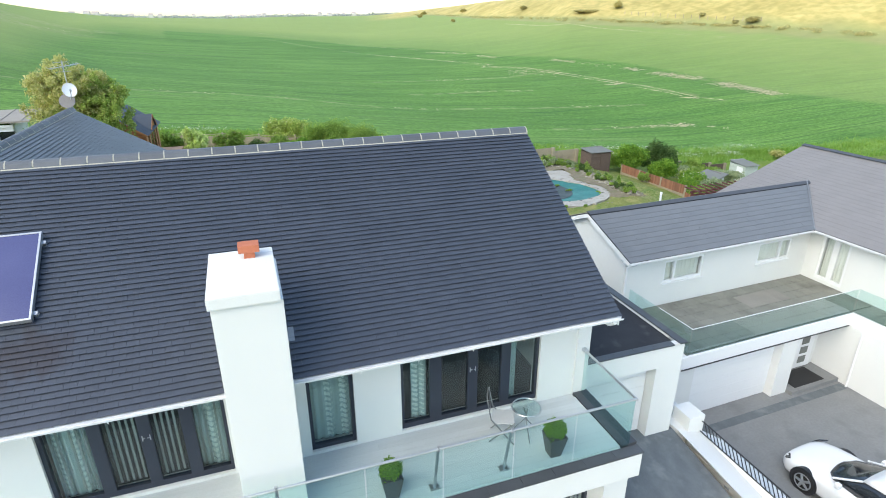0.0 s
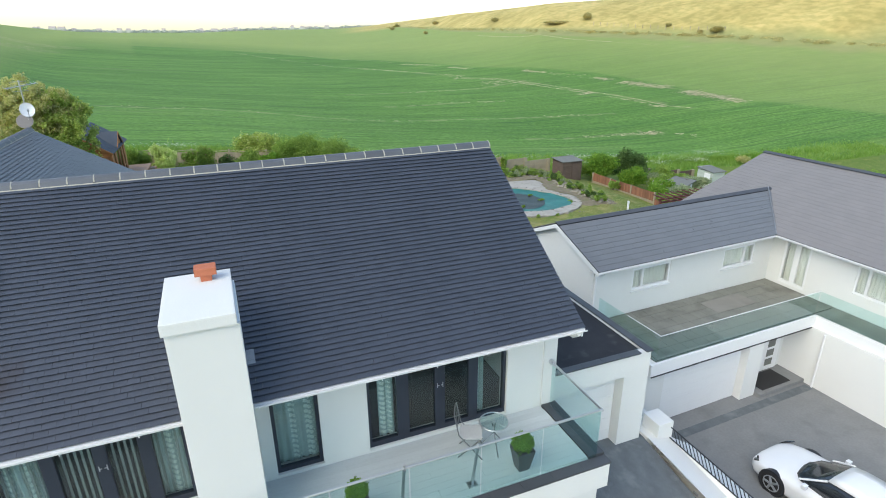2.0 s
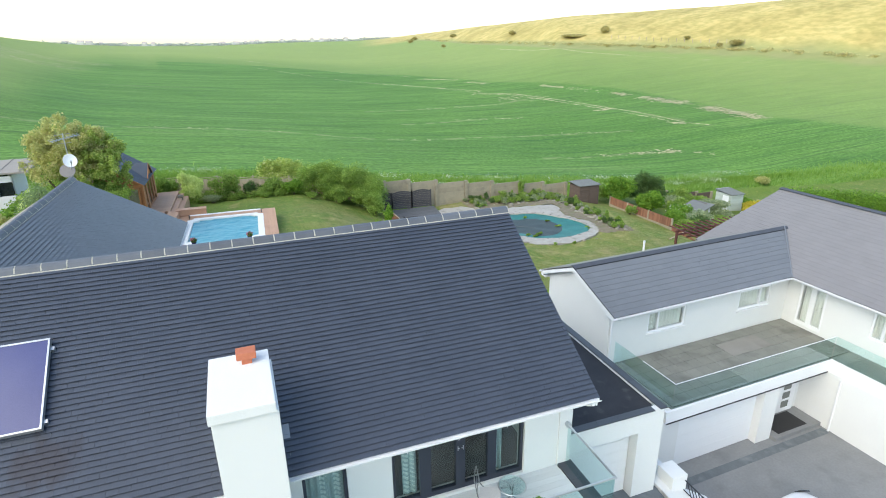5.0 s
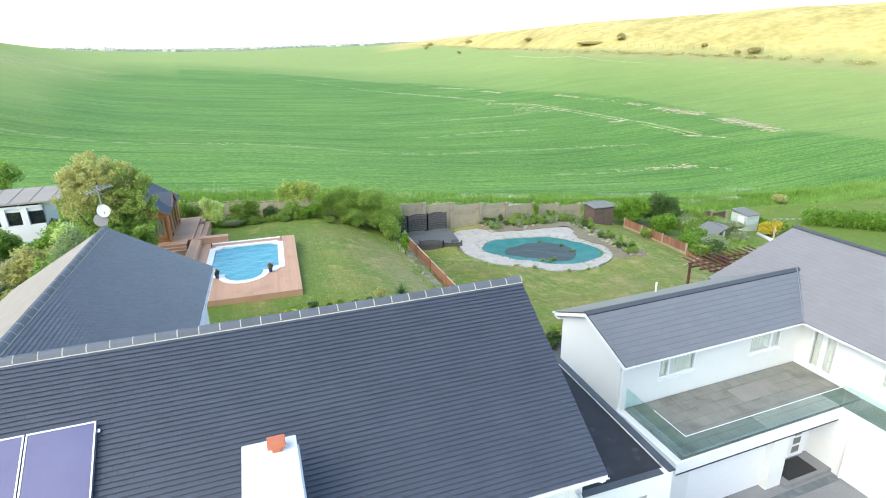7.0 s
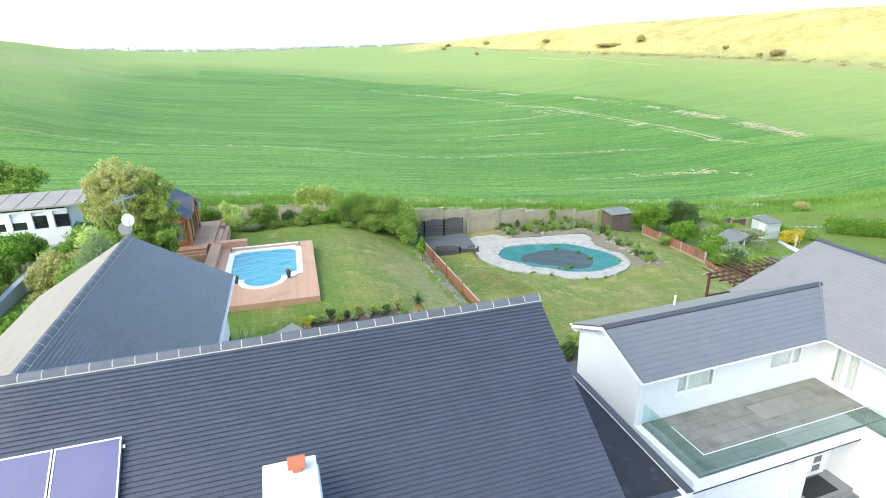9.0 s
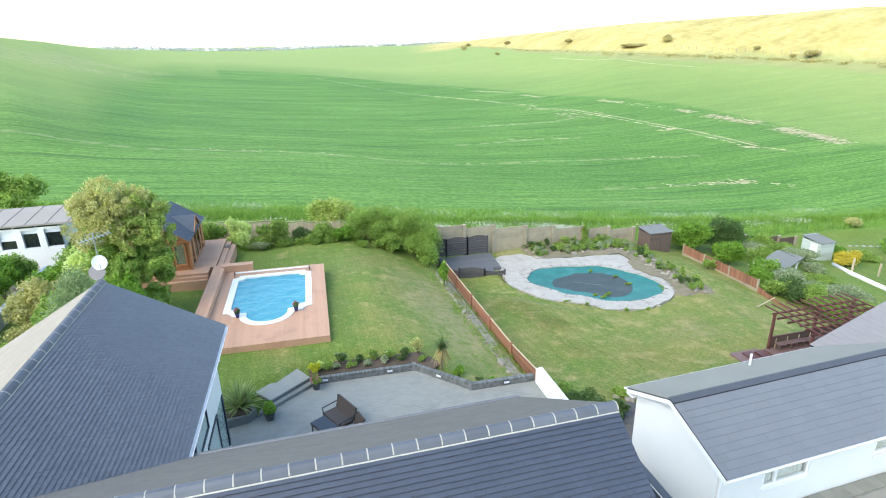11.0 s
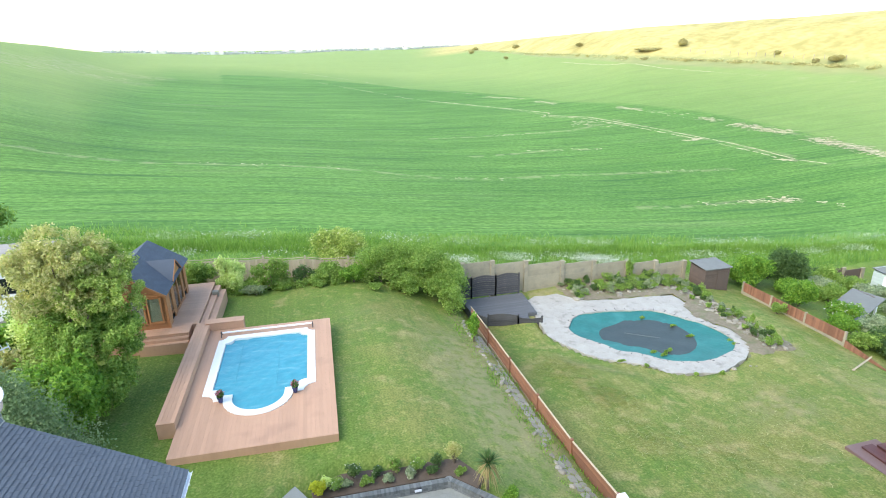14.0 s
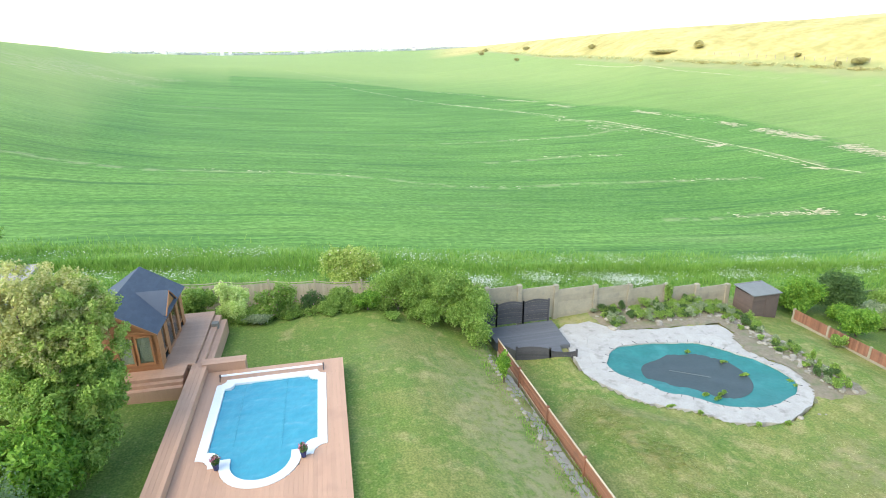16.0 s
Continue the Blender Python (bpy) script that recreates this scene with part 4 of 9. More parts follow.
slates("slate_cladding", roof, SLATE, (-13, EAVE_Y - 0.035, EAVE_Z + 0.005), (1, 0, 0), up, 13 + VERGE_X + 0.03, rise, 0.096, 0.165, keep=clear_of_stack, near=lambda s, t: s > 13.6 and t < 0.9, lap=0.024, gap=0.002)
slates("slate_cladding", roof, SLATE_BROWN, (VERGE_X, 2 * RIDGE_Y - EAVE_Y + 0.035, EAVE_Z + 0.005), (-1, 0, 0), (0, -(RIDGE_Y - EAVE_Y), RIDGE_Z - EAVE_Z), 13 + VERGE_X, rise, 0.096, 0.165)
# Small pale splats of bird droppings on the front slope.
SPECKS = random.Random(17)
for x, y, q in ((0.46, 8.9, 0.022), (0.31, 7.54, 0.045), (2.61, 11.19, 0.03), (2.16, 8.36, 0.02), (0.91, 8.58, 0.018), (-1.6, 9.4, 0.018), (3.9, 9.9, 0.02)):
    bm = bmesh.new()
    slope = (RIDGE_Z - EAVE_Z) / (RIDGE_Y - EAVE_Y)
    for k in range(4):
        cx, cy, rr = x + SPECKS.gauss(0, q), y + SPECKS.gauss(0, q), q * SPECKS.uniform(0.35, 1.0)
        low, high = [], []
        for j in range(7):
            a = j * math.tau / 7
            w = rr * SPECKS.uniform(0.6, 1.2)
            px_, py_ = cx + w * math.cos(a), cy + w * math.sin(a)
            pz_ = EAVE_Z + (py_ - EAVE_Y) * slope
            low.append(bm.verts.new((px_, py_, pz_)))
            high.append(bm.verts.new((px_, py_, pz_ + 0.034)))
        bm.faces.new(high)
        for j in range(7):
            bm.faces.new((low[j], low[(j + 1) % 7], high[(j + 1) % 7], high[j]))
    part("bird_dropping", bm, MORTAR, roof, "pale grey bird dropping on the slates")
ridge_tiles(roof, (-13, RIDGE_Y, RIDGE_Z + 0.03), (VERGE_X + 0.04, RIDGE_Y, RIDGE_Z + 0.03), 0.40, 0.115)
for a, c in ((-13, -0.72), (0.22, VERGE_X + 0.04)):
    gutter(house, (a, EAVE_Y - 0.06, EAVE_Z - 0.02), (c, EAVE_Y - 0.06, EAVE_Z - 0.02), (0, -1, 0))
boxes("fascia", PVC, house, (-13, VERGE_X, EAVE_Y - 0.01, EAVE_Y + 0.015, EAVE_Z - 0.09, EAVE_Z - 0.01))
boxes("soffit", PVC, house, (-13, VERGE_X, EAVE_Y + 0.016, WALL_Y, EAVE_Z - 0.095, EAVE_Z - 0.08))
gutter(house, (-13, 2 * RIDGE_Y - EAVE_Y + 0.11, EAVE_Z + 0.03), (VERGE_X, 2 * RIDGE_Y - EAVE_Y + 0.11, EAVE_Z + 0.03), (0, 1, 0), mat=LEAD, size=0.04)
bm = bmesh.new()
for s in (-1, 1):
    y0 = RIDGE_Y + s * (RIDGE_Y - EAVE_Y)
    q = [(VERGE_X + 0.0, y0, EAVE_Z - 0.02), (VERGE_X + 0.03, y0, EAVE_Z - 0.02), (VERGE_X + 0.03, RIDGE_Y, RIDGE_Z - 0.06), (VERGE_X, RIDGE_Y, RIDGE_Z - 0.06)]
    hi = [bm.verts.new(p) for p in q]
    lo = [bm.verts.new((p[0], p[1], p[2] - 0.17)) for p in q]
    bm.faces.new(hi)
    bm.faces.new(lo[::-1])
    for i in range(4):
        bm.faces.new((lo[i], lo[(i + 1) % 4], hi[(i + 1) % 4], hi[i]))
part("bargeboard", bm, PVC, house)
bm = bmesh.new()
tube(bm, [(5.66, EAVE_Y - 0.05, EAVE_Z - 0.09), (5.66, EAVE_Y + 0.1, EAVE_Z - 0.2), (5.66, WALL_Y - 0.12, EAVE_Z - 0.3)], 0.04, 8)
part("downpipe", bm, PVC, house)
# openings on to the balcony
window(house, -3.46, -0.86, FLOOR_Z + 0.02, FLOOR_Z + 2.12, WALL_Y + 0.06, "glazed_door", [(-2.72, 0.18), (-2.05, 0.18), (-1.44, 0.19)], ANTHRACITE, [(-3.4, -2.84), (-1.36, -0.92)], blind=True, handles=True)
window(house, 0.42, 1.21, FLOOR_Z + 0.02, FLOOR_Z + 2.12, WALL_Y + 0.06, "window", [], ANTHRACITE, [(0.46, 1.17)])
window(house, 2.05, 4.83, FLOOR_Z + 0.02, FLOOR_Z + 2.12, WALL_Y + 0.06, "glazed_door", [(2.72, 0.23), (3.45, 0.2), (4.13, 0.19)], ANTHRACITE, [(2.30, 2.6), (4.24, 4.45)], handles=True)

# chimney
stack = bmesh.new()
box(stack, -0.69, 0.2, 7.0, 8.42, FLOOR_Z - 0.02, 7.6, bevel=0.015)
stack = part("chimney", stack, RENDER, house, "white rendered chimney stack")
boxes("chimney_cap", RENDER, stack, (-0.72, 0.17, 6.95, 8.47, 7.6, 7.77), bevel=0.02)
bm = bmesh.new()
box(bm, -0.30, -0.01, 8.08, 8.30, 7.86, 7.97, bevel=0.012)
box(bm, -0.23, -0.08, 8.11, 8.27, 7.76, 7.86, bevel=0.012)
part("chimney_pot", bm, TERRACOTTA, stack, "red terracotta chimney pot")
bm = bmesh.new()
slab(bm, [(0.2, 7.8, 6.49), (0.32, 7.8, 6.49), (0.32, 8.0, 6.62), (0.2, 8.0, 6.62)], 0.02)
part("flashing", bm, LEAD, stack)

# rear wing
WX0, WX1, WY0, WY1, WR_X, WR_Z, WE_Z = -8.40, -1.92, 11.5, 21.55, -5.18, 8.17, 6.26
wing = thing("house_wing", "white rendered rear wing with a dark slate roof", "house")
boxes("wall", RENDER, wing, (WX0 + 0.45, WX1 - 0.4, 14.4, WY1 - 0.25, 1.2, WE_Z + 0.05), bevel=0.01)
bm = bmesh.new()
g = [(WX0 + 0.45, WE_Z), (WX1 - 0.4, WE_Z), (WR_X, WR_Z - 0.25)]
lo = [bm.verts.new((x, WY1 - 0.5, z)) for x, z in g]
hi = [bm.verts.new((x, WY1 - 0.24, z)) for x, z in g]
bm.faces.new(lo)
bm.faces.new(hi[::-1])
for i in range(3):
    bm.faces.new((lo[i], lo[(i + 1) % 3], hi[(i + 1) % 3], hi[i]))
part("gable", bm, RENDER, wing)
bm = bmesh.new()
slab(bm, [(WX1, WY0, WE_Z), (WX1, WY1, WE_Z), (WR_X, WY1, WR_Z - 0.03), (WR_X, WY0, WR_Z - 0.03)], 0.1)
slab(bm, [(WX0, WY1, WE_Z), (WX0, WY0, WE_Z), (WR_X, WY0, WR_Z - 0.03), (WR_X, WY1, WR_Z - 0.03)], 0.1)
wing_roof = part("roof", bm, FELT, wing, "dark slate wing roof")
wrise = math.hypot(WR_X - WX1, WR_Z - WE_Z)
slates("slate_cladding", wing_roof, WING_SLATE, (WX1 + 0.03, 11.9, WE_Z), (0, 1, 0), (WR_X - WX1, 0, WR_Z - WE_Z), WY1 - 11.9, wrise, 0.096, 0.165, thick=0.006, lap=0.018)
slates("slate_cladding", wing_roof, SLATE_GLARE, (WX0 - 0.03, WY1, WE_Z), (0, -1, 0), (WR_X - WX0, 0, WR_Z - WE_Z), WY1 - 11.9, wrise, 0.218, 0.43, thick=0.005, lap=0.006)
ridge_tiles(wing_roof, (WR_X, 11.75, WR_Z + 0.03), (WR_X, WY1 + 0.03, WR_Z + 0.03), 0.42, 0.12)
gutter(wing, (WX1 + 0.07, 14.8, WE_Z - 0.03), (WX1 + 0.07, WY1, WE_Z - 0.03), (1, 0, 0))
boxes("fascia", PVC, wing, (WX1 - 0.02, WX1 + 0.01, 14.8, WY1, WE_Z - 0.2, WE_Z - 0.03), (WX1 - 0.4, WX1 - 0.02, 14.8, WY1, WE_Z - 0.2, WE_Z - 0.18))
boxes("verge", PVC, wing, (WX1 - 0.4, WX1 + 0.02, WY1, WY1 + 0.03, WE_Z - 0.2, WE_Z))
window(wing, 18.4, 20.0, 1.9, 4.0, WX1 - 0.36, "glazed_door", [(21.1, 0.14)], ANTHRACITE, None, axis="y", facing=1)
window(wing, 15.4, 17.0, 1.9, 4.0, WX1 - 0.36, "glazed_door", [(16.2, 0.14)], ANTHRACITE, None, axis="y", facing=1)
window(wing, 15.6, 18.9, 4.35, 5.9, WX1 - 0.36, "window", [(17.2, 0.1)], ANTHRACITE, None, axis="y", facing=1)
wing.matrix_basis = pose(WX1, WY1, 0, 0, 0, -2.3) @ Matrix.Translation((-WX1, -WY1, 0)) @ wing.matrix_basis

# balcony
balcony = boxes("balcony", RENDER, house, (-12, 5.93, 6.42, WALL_Y - 0.005, 3.30, 3.80), bevel=0.01)
for j in range(10):
    x = -12.0 - (1.3, 0.0, 2.1)[j % 3]
    while x < 5.61:
        boxes("deck_board", BALCONY_FLOOR, balcony, (max(x, -11.99), min(x + 2.967, 5.615), 6.66 + j * 0.148, 6.8055 + j * 0.148, 3.835, 3.865))
        x += 2.97
boxes("balcony_floor", BALCONY_FLOOR, balcony, (-12, 5.62, 6.64, WALL_Y - 0.006, 3.801, 3.834))
k = -12.0
while k < 5.9:
    boxes("ledge_stone", COPING, balcony, (k, min(k + 0.595, 5.96), 6.42, 6.63, 3.801, 3.84), bevel=0.004)
    k += 0.6
for q in range(3):
    boxes("ledge_stone", COPING, balcony, (5.63, 5.96, 6.64 + q * 0.55, 7.185 + q * 0.55, 3.801, 3.885), bevel=0.004)
boxes("lower_wall", RENDER, house, (-12, 4.35, 7.0, 7.3, 0.2, 3.3), (5.35, 5.86, 6.6, 7.3, 0.2, 3.3), (4.35, 5.35, 7.0, 7.3, 2.95, 3.3))
window(house, 4.35, 5.35, 1.6, 2.95, 7.05, "window", [(4.85, 0.1)], ANTHRACITE, None, blind=True)

rail = thing("glass_balustrade", "frameless green-tinted glass balustrade with steel handrail", "balustrade", (2, 6.6, 3.84))
xs = [-12, -11.3, -10.1, -8.9, -7.7, -6.5, -5.3, -4.1, -2.9, -1.5, -0.2, 1.03, 2.25, 3.47, 4.62, 5.78]
for a, c in zip(xs, xs[1:]):
    boxes("glass_panel", BALUSTRADE_GLASS, rail, (a + 0.012, c - 0.012, 6.622, 6.634, 3.845, 4.85))
boxes("glass_panel", BALUSTRADE_GLASS, rail, (5.784, 5.796, 6.64, 8.2, 3.89, 4.85))
bm = bmesh.new()
tube(bm, [(-12, 6.628, 4.865), (5.79, 6.628, 4.865)], 0.022, 8)
tube(bm, [(5.79, 6.60, 4.865), (5.79, 8.24, 4.88)], 0.022, 8)
part("handrail", bm, STEEL, rail)
bm = bmesh.new()
tube(bm, [(5.79, 8.16, 4.88), (5.79, 8.3, 4.88)], 0.055, 10)
part("handrail_boss", bm, STEEL, rail)
for a in (-9.0, -6.6, -4.2, -1.5, -0.22, 2.18, 3.42):
    bm = bmesh.new()
    slab(bm, [(a - 0.022, 6.84, 3.87), (a + 0.022, 6.84, 3.87), (a + 0.022, 6.64, 4.86), (a - 0.022, 6.64, 4.86)], 0.03)
    tube(bm, [(a, 6.63, 4.82), (a, 6.63, 4.92)], 0.024, 8)
    box(bm, a - 0.075, a + 0.075, 6.79, 6.93, 3.866, 3.884, bevel=0.004)
    part("post", bm, STEEL, rail)

# attached garage
garage = thing("garage", "white flat-roofed garage attached to the house", "garage", (7.5, 12, 1.6))
bm = bmesh.new()
box(bm, 8.14, 8.84, 8.74, 8.9, 1.2, 4.12)
part("pier", bm, RENDER, garage)
boxes("inner_pier", RENDER, garage, (8.14, 8.84, 8.9, 9.1, 1.2, 3.94))
boxes("lintel", RENDER, garage, (5.95, 8.14, 8.74, 8.9, 3.57, 4.12))
boxes("side_wall", RENDER, garage, (8.68, 8.84, 9.1, 16.0, 0.6, 4.12))
boxes("rear_wall", RENDER, garage, (5.95, 8.68, 15.7, 16.0, 0.6, 4.12))
boxes("flat_roof", FELT, garage, (5.7, 8.68, 8.9, 15.7, 3.95, 4.06))
y = 8.70
while y < 15.9:
    boxes("coping_stone", COPING, garage, (8.68, 8.88, y + 0.004, min(y + 0.6, 16.04), 4.12, 4.15), bevel=0.005)
    y += 0.6
for k in range(5):
    boxes("coping_stone", COPING, garage, (5.95 + k * 0.515, 5.95 + k * 0.515 + 0.51, 8.70, 8.88, 4.12, 4.15), bevel=0.005)
gdoor = boxes("garage_door", PVC, garage, (5.96, 8.135, 9.035, 9.075, 1.64, 3.57), label="white panelled garage door")
for k in range(6):
    boxes("door_panel", PVC, gdoor, (5.965, 8.13, 9.015, 9.034, 1.645 + k * 0.32, 1.645 + k * 0.32 + 0.314), bevel=0.004)

# ---- neighbour's house ----
NG, NT, NE_Y, NE_Z, NR_Y, NR_Z = -0.72, 1.79, 13.4, 3.84, 15.8, 4.74
NX0 = 10.93
TURN_N = pose(11.3, 11.0, 0, 0, 0, 2.0) @ Matrix.Translation((-11.3, -11.0, 0))
nb = thing("neighbour_house", "white rendered house with pale grey slate roofs and a glazed terrace", "house", (15, 14, NG))
WN = 13.85
ops = [(12.80, 14.50, 2.6, 3.42), (17.08, 18.7, 2.61, 3.42)]
for a, c, z0, z1 in ((NX0 + 0.5, 12.80, NT - 0.3, NE_Z), (14.50, 17.08, NT - 0.3, NE_Z), (18.7, 19.9, NT - 0.3, NE_Z), *[(a, c, NT - 0.3, z0) for a, c, z0, z1 in ops], *[(a, c, z1, NE_Z) for a, c, z0, z1 in ops]):
    boxes("front_wall", RENDER, nb, (a, c, WN, WN + 0.3, z0, z1))

bm = bmesh.new()
pent = [(WN + 0.3, 0.2), (17.5, 0.2), (17.5, NE_Z), (NR_Y, NR_Z - 0.15), (WN, NE_Z + 0.02), (WN, 0.2)]
lo = [bm.verts.new((NX0 + 0.2, y, z)) for y, z in pent]
hi = [bm.verts.new((NX0 + 0.5, y, z)) for y, z in pent]
bm.faces.new(lo)
bm.faces.new(hi[::-1])
for i in range(6):
    bm.faces.new((lo[i], lo[(i + 1) % 6], hi[(i + 1) % 6], hi[i]))
box(bm, NX0 + 0.5, 19.5, 17.2, 17.5, 0.2, NE_Z)
part("gable_wall", bm, RENDER, nb)
# side range: wall to the terrace at x = 19.5
SX = 19.65
for y0, y1, z0, z1 in ((13.34, 13.849, 0.5, NE_Z), (14.151, 17.65, 0.5, NE_Z), (10.7, 12.3, NT - 0.3, NE_Z), (9.3, 9.6, NT - 0.3, NE_Z), (-2, 9.3, NT - 0.3, NE_Z), (9.6, 10.7, NT - 0.3, 2.5), (9.6, 10.7, 3.55, NE_Z), (12.3, 13.34, 3.6, NE_Z), (12.3, 13.34, NT - 0.3, NT + 0.1)):
    boxes("side_wall", RENDER, nb, (SX, SX + 0.3, y0, y1, z0, z1))
boxes("side_wall", RENDER, nb, (SX + 0.3, 28.4, 17.65, 17.95, -1, NE_Z))
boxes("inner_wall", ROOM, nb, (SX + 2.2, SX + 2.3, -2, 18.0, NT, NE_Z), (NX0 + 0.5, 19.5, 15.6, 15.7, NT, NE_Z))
for (a, c, z0, z1), m in zip(ops, (13.27, 18.2)):
    window(nb, a, c, z0, z1, WN + 0.02, "window", [(m, 0.09)], PVC, [(a + 0.05, c - 0.05)], bar=0.07, cloth=PALE_BLIND)
window(nb, 12.3, 13.34, NT + 0.1, 3.6, SX + 0.02, "glazed_door", [(12.82, 0.2)], PVC, [(12.4, 13.25)], axis="y", bar=0.09, cloth=PALE_BLIND)
window(nb, 9.6, 10.7, 2.5, 3.55, SX + 0.02, "window", [(10.3, 0.09)], PVC, [(9.65, 10.65)], axis="y", bar=0.07, cloth=PALE_BLIND)
boxes("window_sill", PVC, nb, (12.76, 14.54, WN - 0.05, WN - 0.002, 2.565, 2.6))
boxes("window_sill", PVC, nb, (17.04, 18.74, WN - 0.05, WN - 0.002, 2.575, 2.61))
bm = bmesh.new()
slab(bm, [(NX0, NE_Y, NE_Z), (21.6, NE_Y, NE_Z), (21.6, NR_Y, NR_Z), (NX0, NR_Y, NR_Z)], 0.1)
slab(bm, [(21.6, 17.78, 3.86), (NX0, 17.78, 3.86), (NX0, NR_Y, NR_Z), (21.6, NR_Y, NR_Z)], 0.1)
nroof = part("roof", bm, FELT, nb, "pale grey slate roof")
slates("slate_cladding", nroof, SLATE_PALE, (NX0, NE_Y - 0.03, NE_Z), (1, 0, 0), (0, NR_Y - NE_Y, NR_Z - NE_Z), 21.5 - NX0, math.hypot(NR_Y - NE_Y, NR_Z - NE_Z), 0.235, 0.45, lap=0.012, gap=0.0015, keep=lambda s, t: s + NX0 < 19.5 + t * 0.98, thick=0.01)
bm = bmesh.new()
slab(bm, [(21.6, 17.83, 3.88), (NX0 - 0.01, 17.83, 3.88), (NX0 - 0.01, NR_Y + 0.02, NR_Z + 0.024), (21.6, NR_Y + 0.02, NR_Z + 0.024)], 0.018)
part("rear_roof", bm, PALE_FELT, nroof, "pale grey sheeted rear slope")
bm = bmesh.new()
slab(bm, [(NX0 - 0.02, NR_Y - 0.17, NR_Z - 0.01), (21.6, NR_Y - 0.17, NR_Z - 0.01), (21.6, NR_Y, NR_Z + 0.055), (NX0 - 0.02, NR_Y, NR_Z + 0.055)], 0.02)
slab(bm, [(NX0 - 0.02, NR_Y + 0.004, NR_Z + 0.055), (21.6, NR_Y + 0.004, NR_Z + 0.055), (21.6, NR_Y + 0.09, NR_Z + 0.03), (NX0 - 0.02, NR_Y + 0.09, NR_Z + 0.03)], 0.02)
part("ridge_cap", bm, RIDGE_LEAD, nroof)
# main pitched range running towards the street
S_EX, S_EZ, S_RX, S_RZ = 19.1, 3.84, 24.03, 5.61
S_END = 18.07
bm = bmesh.new()
slab(bm, [(S_EX, S_END, S_EZ), (S_EX, -3, S_EZ), (S_RX, -3, S_RZ), (S_RX, S_END, S_RZ)], 0.1)
slab(bm, [(2 * S_RX - S_EX, -3, S_EZ), (2 * S_RX - S_EX, S_END, S_EZ), (S_RX, S_END, S_RZ), (S_RX, -3, S_RZ)], 0.1)
sroof = part("side_roof", bm, FELT, nb, "pale grey slate roof")
slates("slate_cladding", sroof, SIDE_SLATE, (S_EX - 0.03, S_END, S_EZ), (0, -1, 0), (S_RX - S_EX, 0, S_RZ - S_EZ), S_END + 1.5, math.hypot(S_RX - S_EX, S_RZ - S_EZ), 0.235, 0.45, lap=0.004, thick=0.006, gap=0.001)
bm = bmesh.new()
for s in (-1, 1):
    slab(bm, [(S_RX, -3, S_RZ + 0.05), (S_RX, S_END + 0.02, S_RZ + 0.05), (S_RX + s * 0.18, S_END + 0.02, S_RZ - 0.01), (S_RX + s * 0.18, -3, S_RZ - 0.01)][::s], 0.02)
part("ridge_cap", bm, RIDGE_LEAD, sroof)
bm = bmesh.new()
tri = [(S_EX + 0.4, S_EZ), (2 * S_RX - S_EX - 0.4, S_EZ), (S_RX, S_RZ - 0.12)]
lo = [bm.verts.new((x, S_END - 0.4, z)) for x, z in tri]
hi = [bm.verts.new((x, S_END - 0.12, z)) for x, z in tri]
bm.faces.new(lo)
bm.faces.new(hi[::-1])
for i in range(3):
    bm.faces.new((lo[i], lo[(i + 1) % 3], hi[(i + 1) % 3], hi[i]))
part("end_gable", bm, RENDER, nb)
bm = bmesh.new()
tube(bm, [(19.12, NE_Y + 0.03, NE_Z + 0.03), (21.5, NR_Y, NR_Z + 0.06)], 0.022, 5)
part("valley_lead", bm, LEAD, nb)
gutter(nb, (NX0, NE_Y - 0.05, NE_Z - 0.03), (19.05, NE_Y - 0.05, NE_Z - 0.03), (0, -1, 0))
gutter(nb, (S_EX - 0.05, NE_Y - 0.02, S_EZ - 0.03), (S_EX - 0.05, -2.9, S_EZ - 0.03), (-1, 0, 0))
gutter(nb, (NX0 - 0.05, 17.85, 3.83), (19.0, 17.85, 3.83), (0, 1, 0))
boxes("soffit", PVC, nb, (NX0, 19.1, NE_Y, WN, NE_Z - 0.12, NE_Z - 0.1), (S_EX, SX, -2.9, 13.39, S_EZ - 0.12, S_EZ - 0.1), (NX0, 19.0, 17.5, 17.78, 3.66, 3.69))
bm = bmesh.new()
for q in ([(NX0 - 0.02, NE_Y, NE_Z - 0.02), (NX0 + 0.01, NE_Y, NE_Z - 0.02), (NX0 + 0.01, NR_Y, NR_Z - 0.03), (NX0 - 0.02, NR_Y, NR_Z - 0.03)], [(NX0 - 0.02, NR_Y, NR_Z - 0.03), (NX0 + 0.01, NR_Y, NR_Z - 0.03), (NX0 + 0.01, 17.78, 3.84), (NX0 - 0.02, 17.78, 3.84)]):
    hi = [bm.verts.new(p) for p in q]
    lo = [bm.verts.new((p[0], p[1], p[2] - 0.14)) for p in q]
    bm.faces.new(hi)
    bm.faces.new(lo[::-1])
    for i in range(4):
        bm.faces.new((lo[i], lo[(i + 1) % 4], hi[(i + 1) % 4], hi[i]))
part("bargeboard", bm, PVC, nb)
bm = bmesh.new()
tube(bm, [(11.2, NE_Y - 0.03, NE_Z - 0.08), (11.2, NE_Y + 0.15, NE_Z - 0.2), (11.2, WN - 0.04, NE_Z - 0.32), (11.2, WN - 0.04, NT + 0.05)], 0.035, 8)
part("downpipe", bm, PVC, nb)
bm = bmesh.new()
tube(bm, [(15.45, 17.3, 4.0), (15.45, 17.3, 4.4), (15.45, 17.3, 4.55)], [0.04, 0.04, 0.045], 10)
part("vent_pipe", bm, PVC, nb)

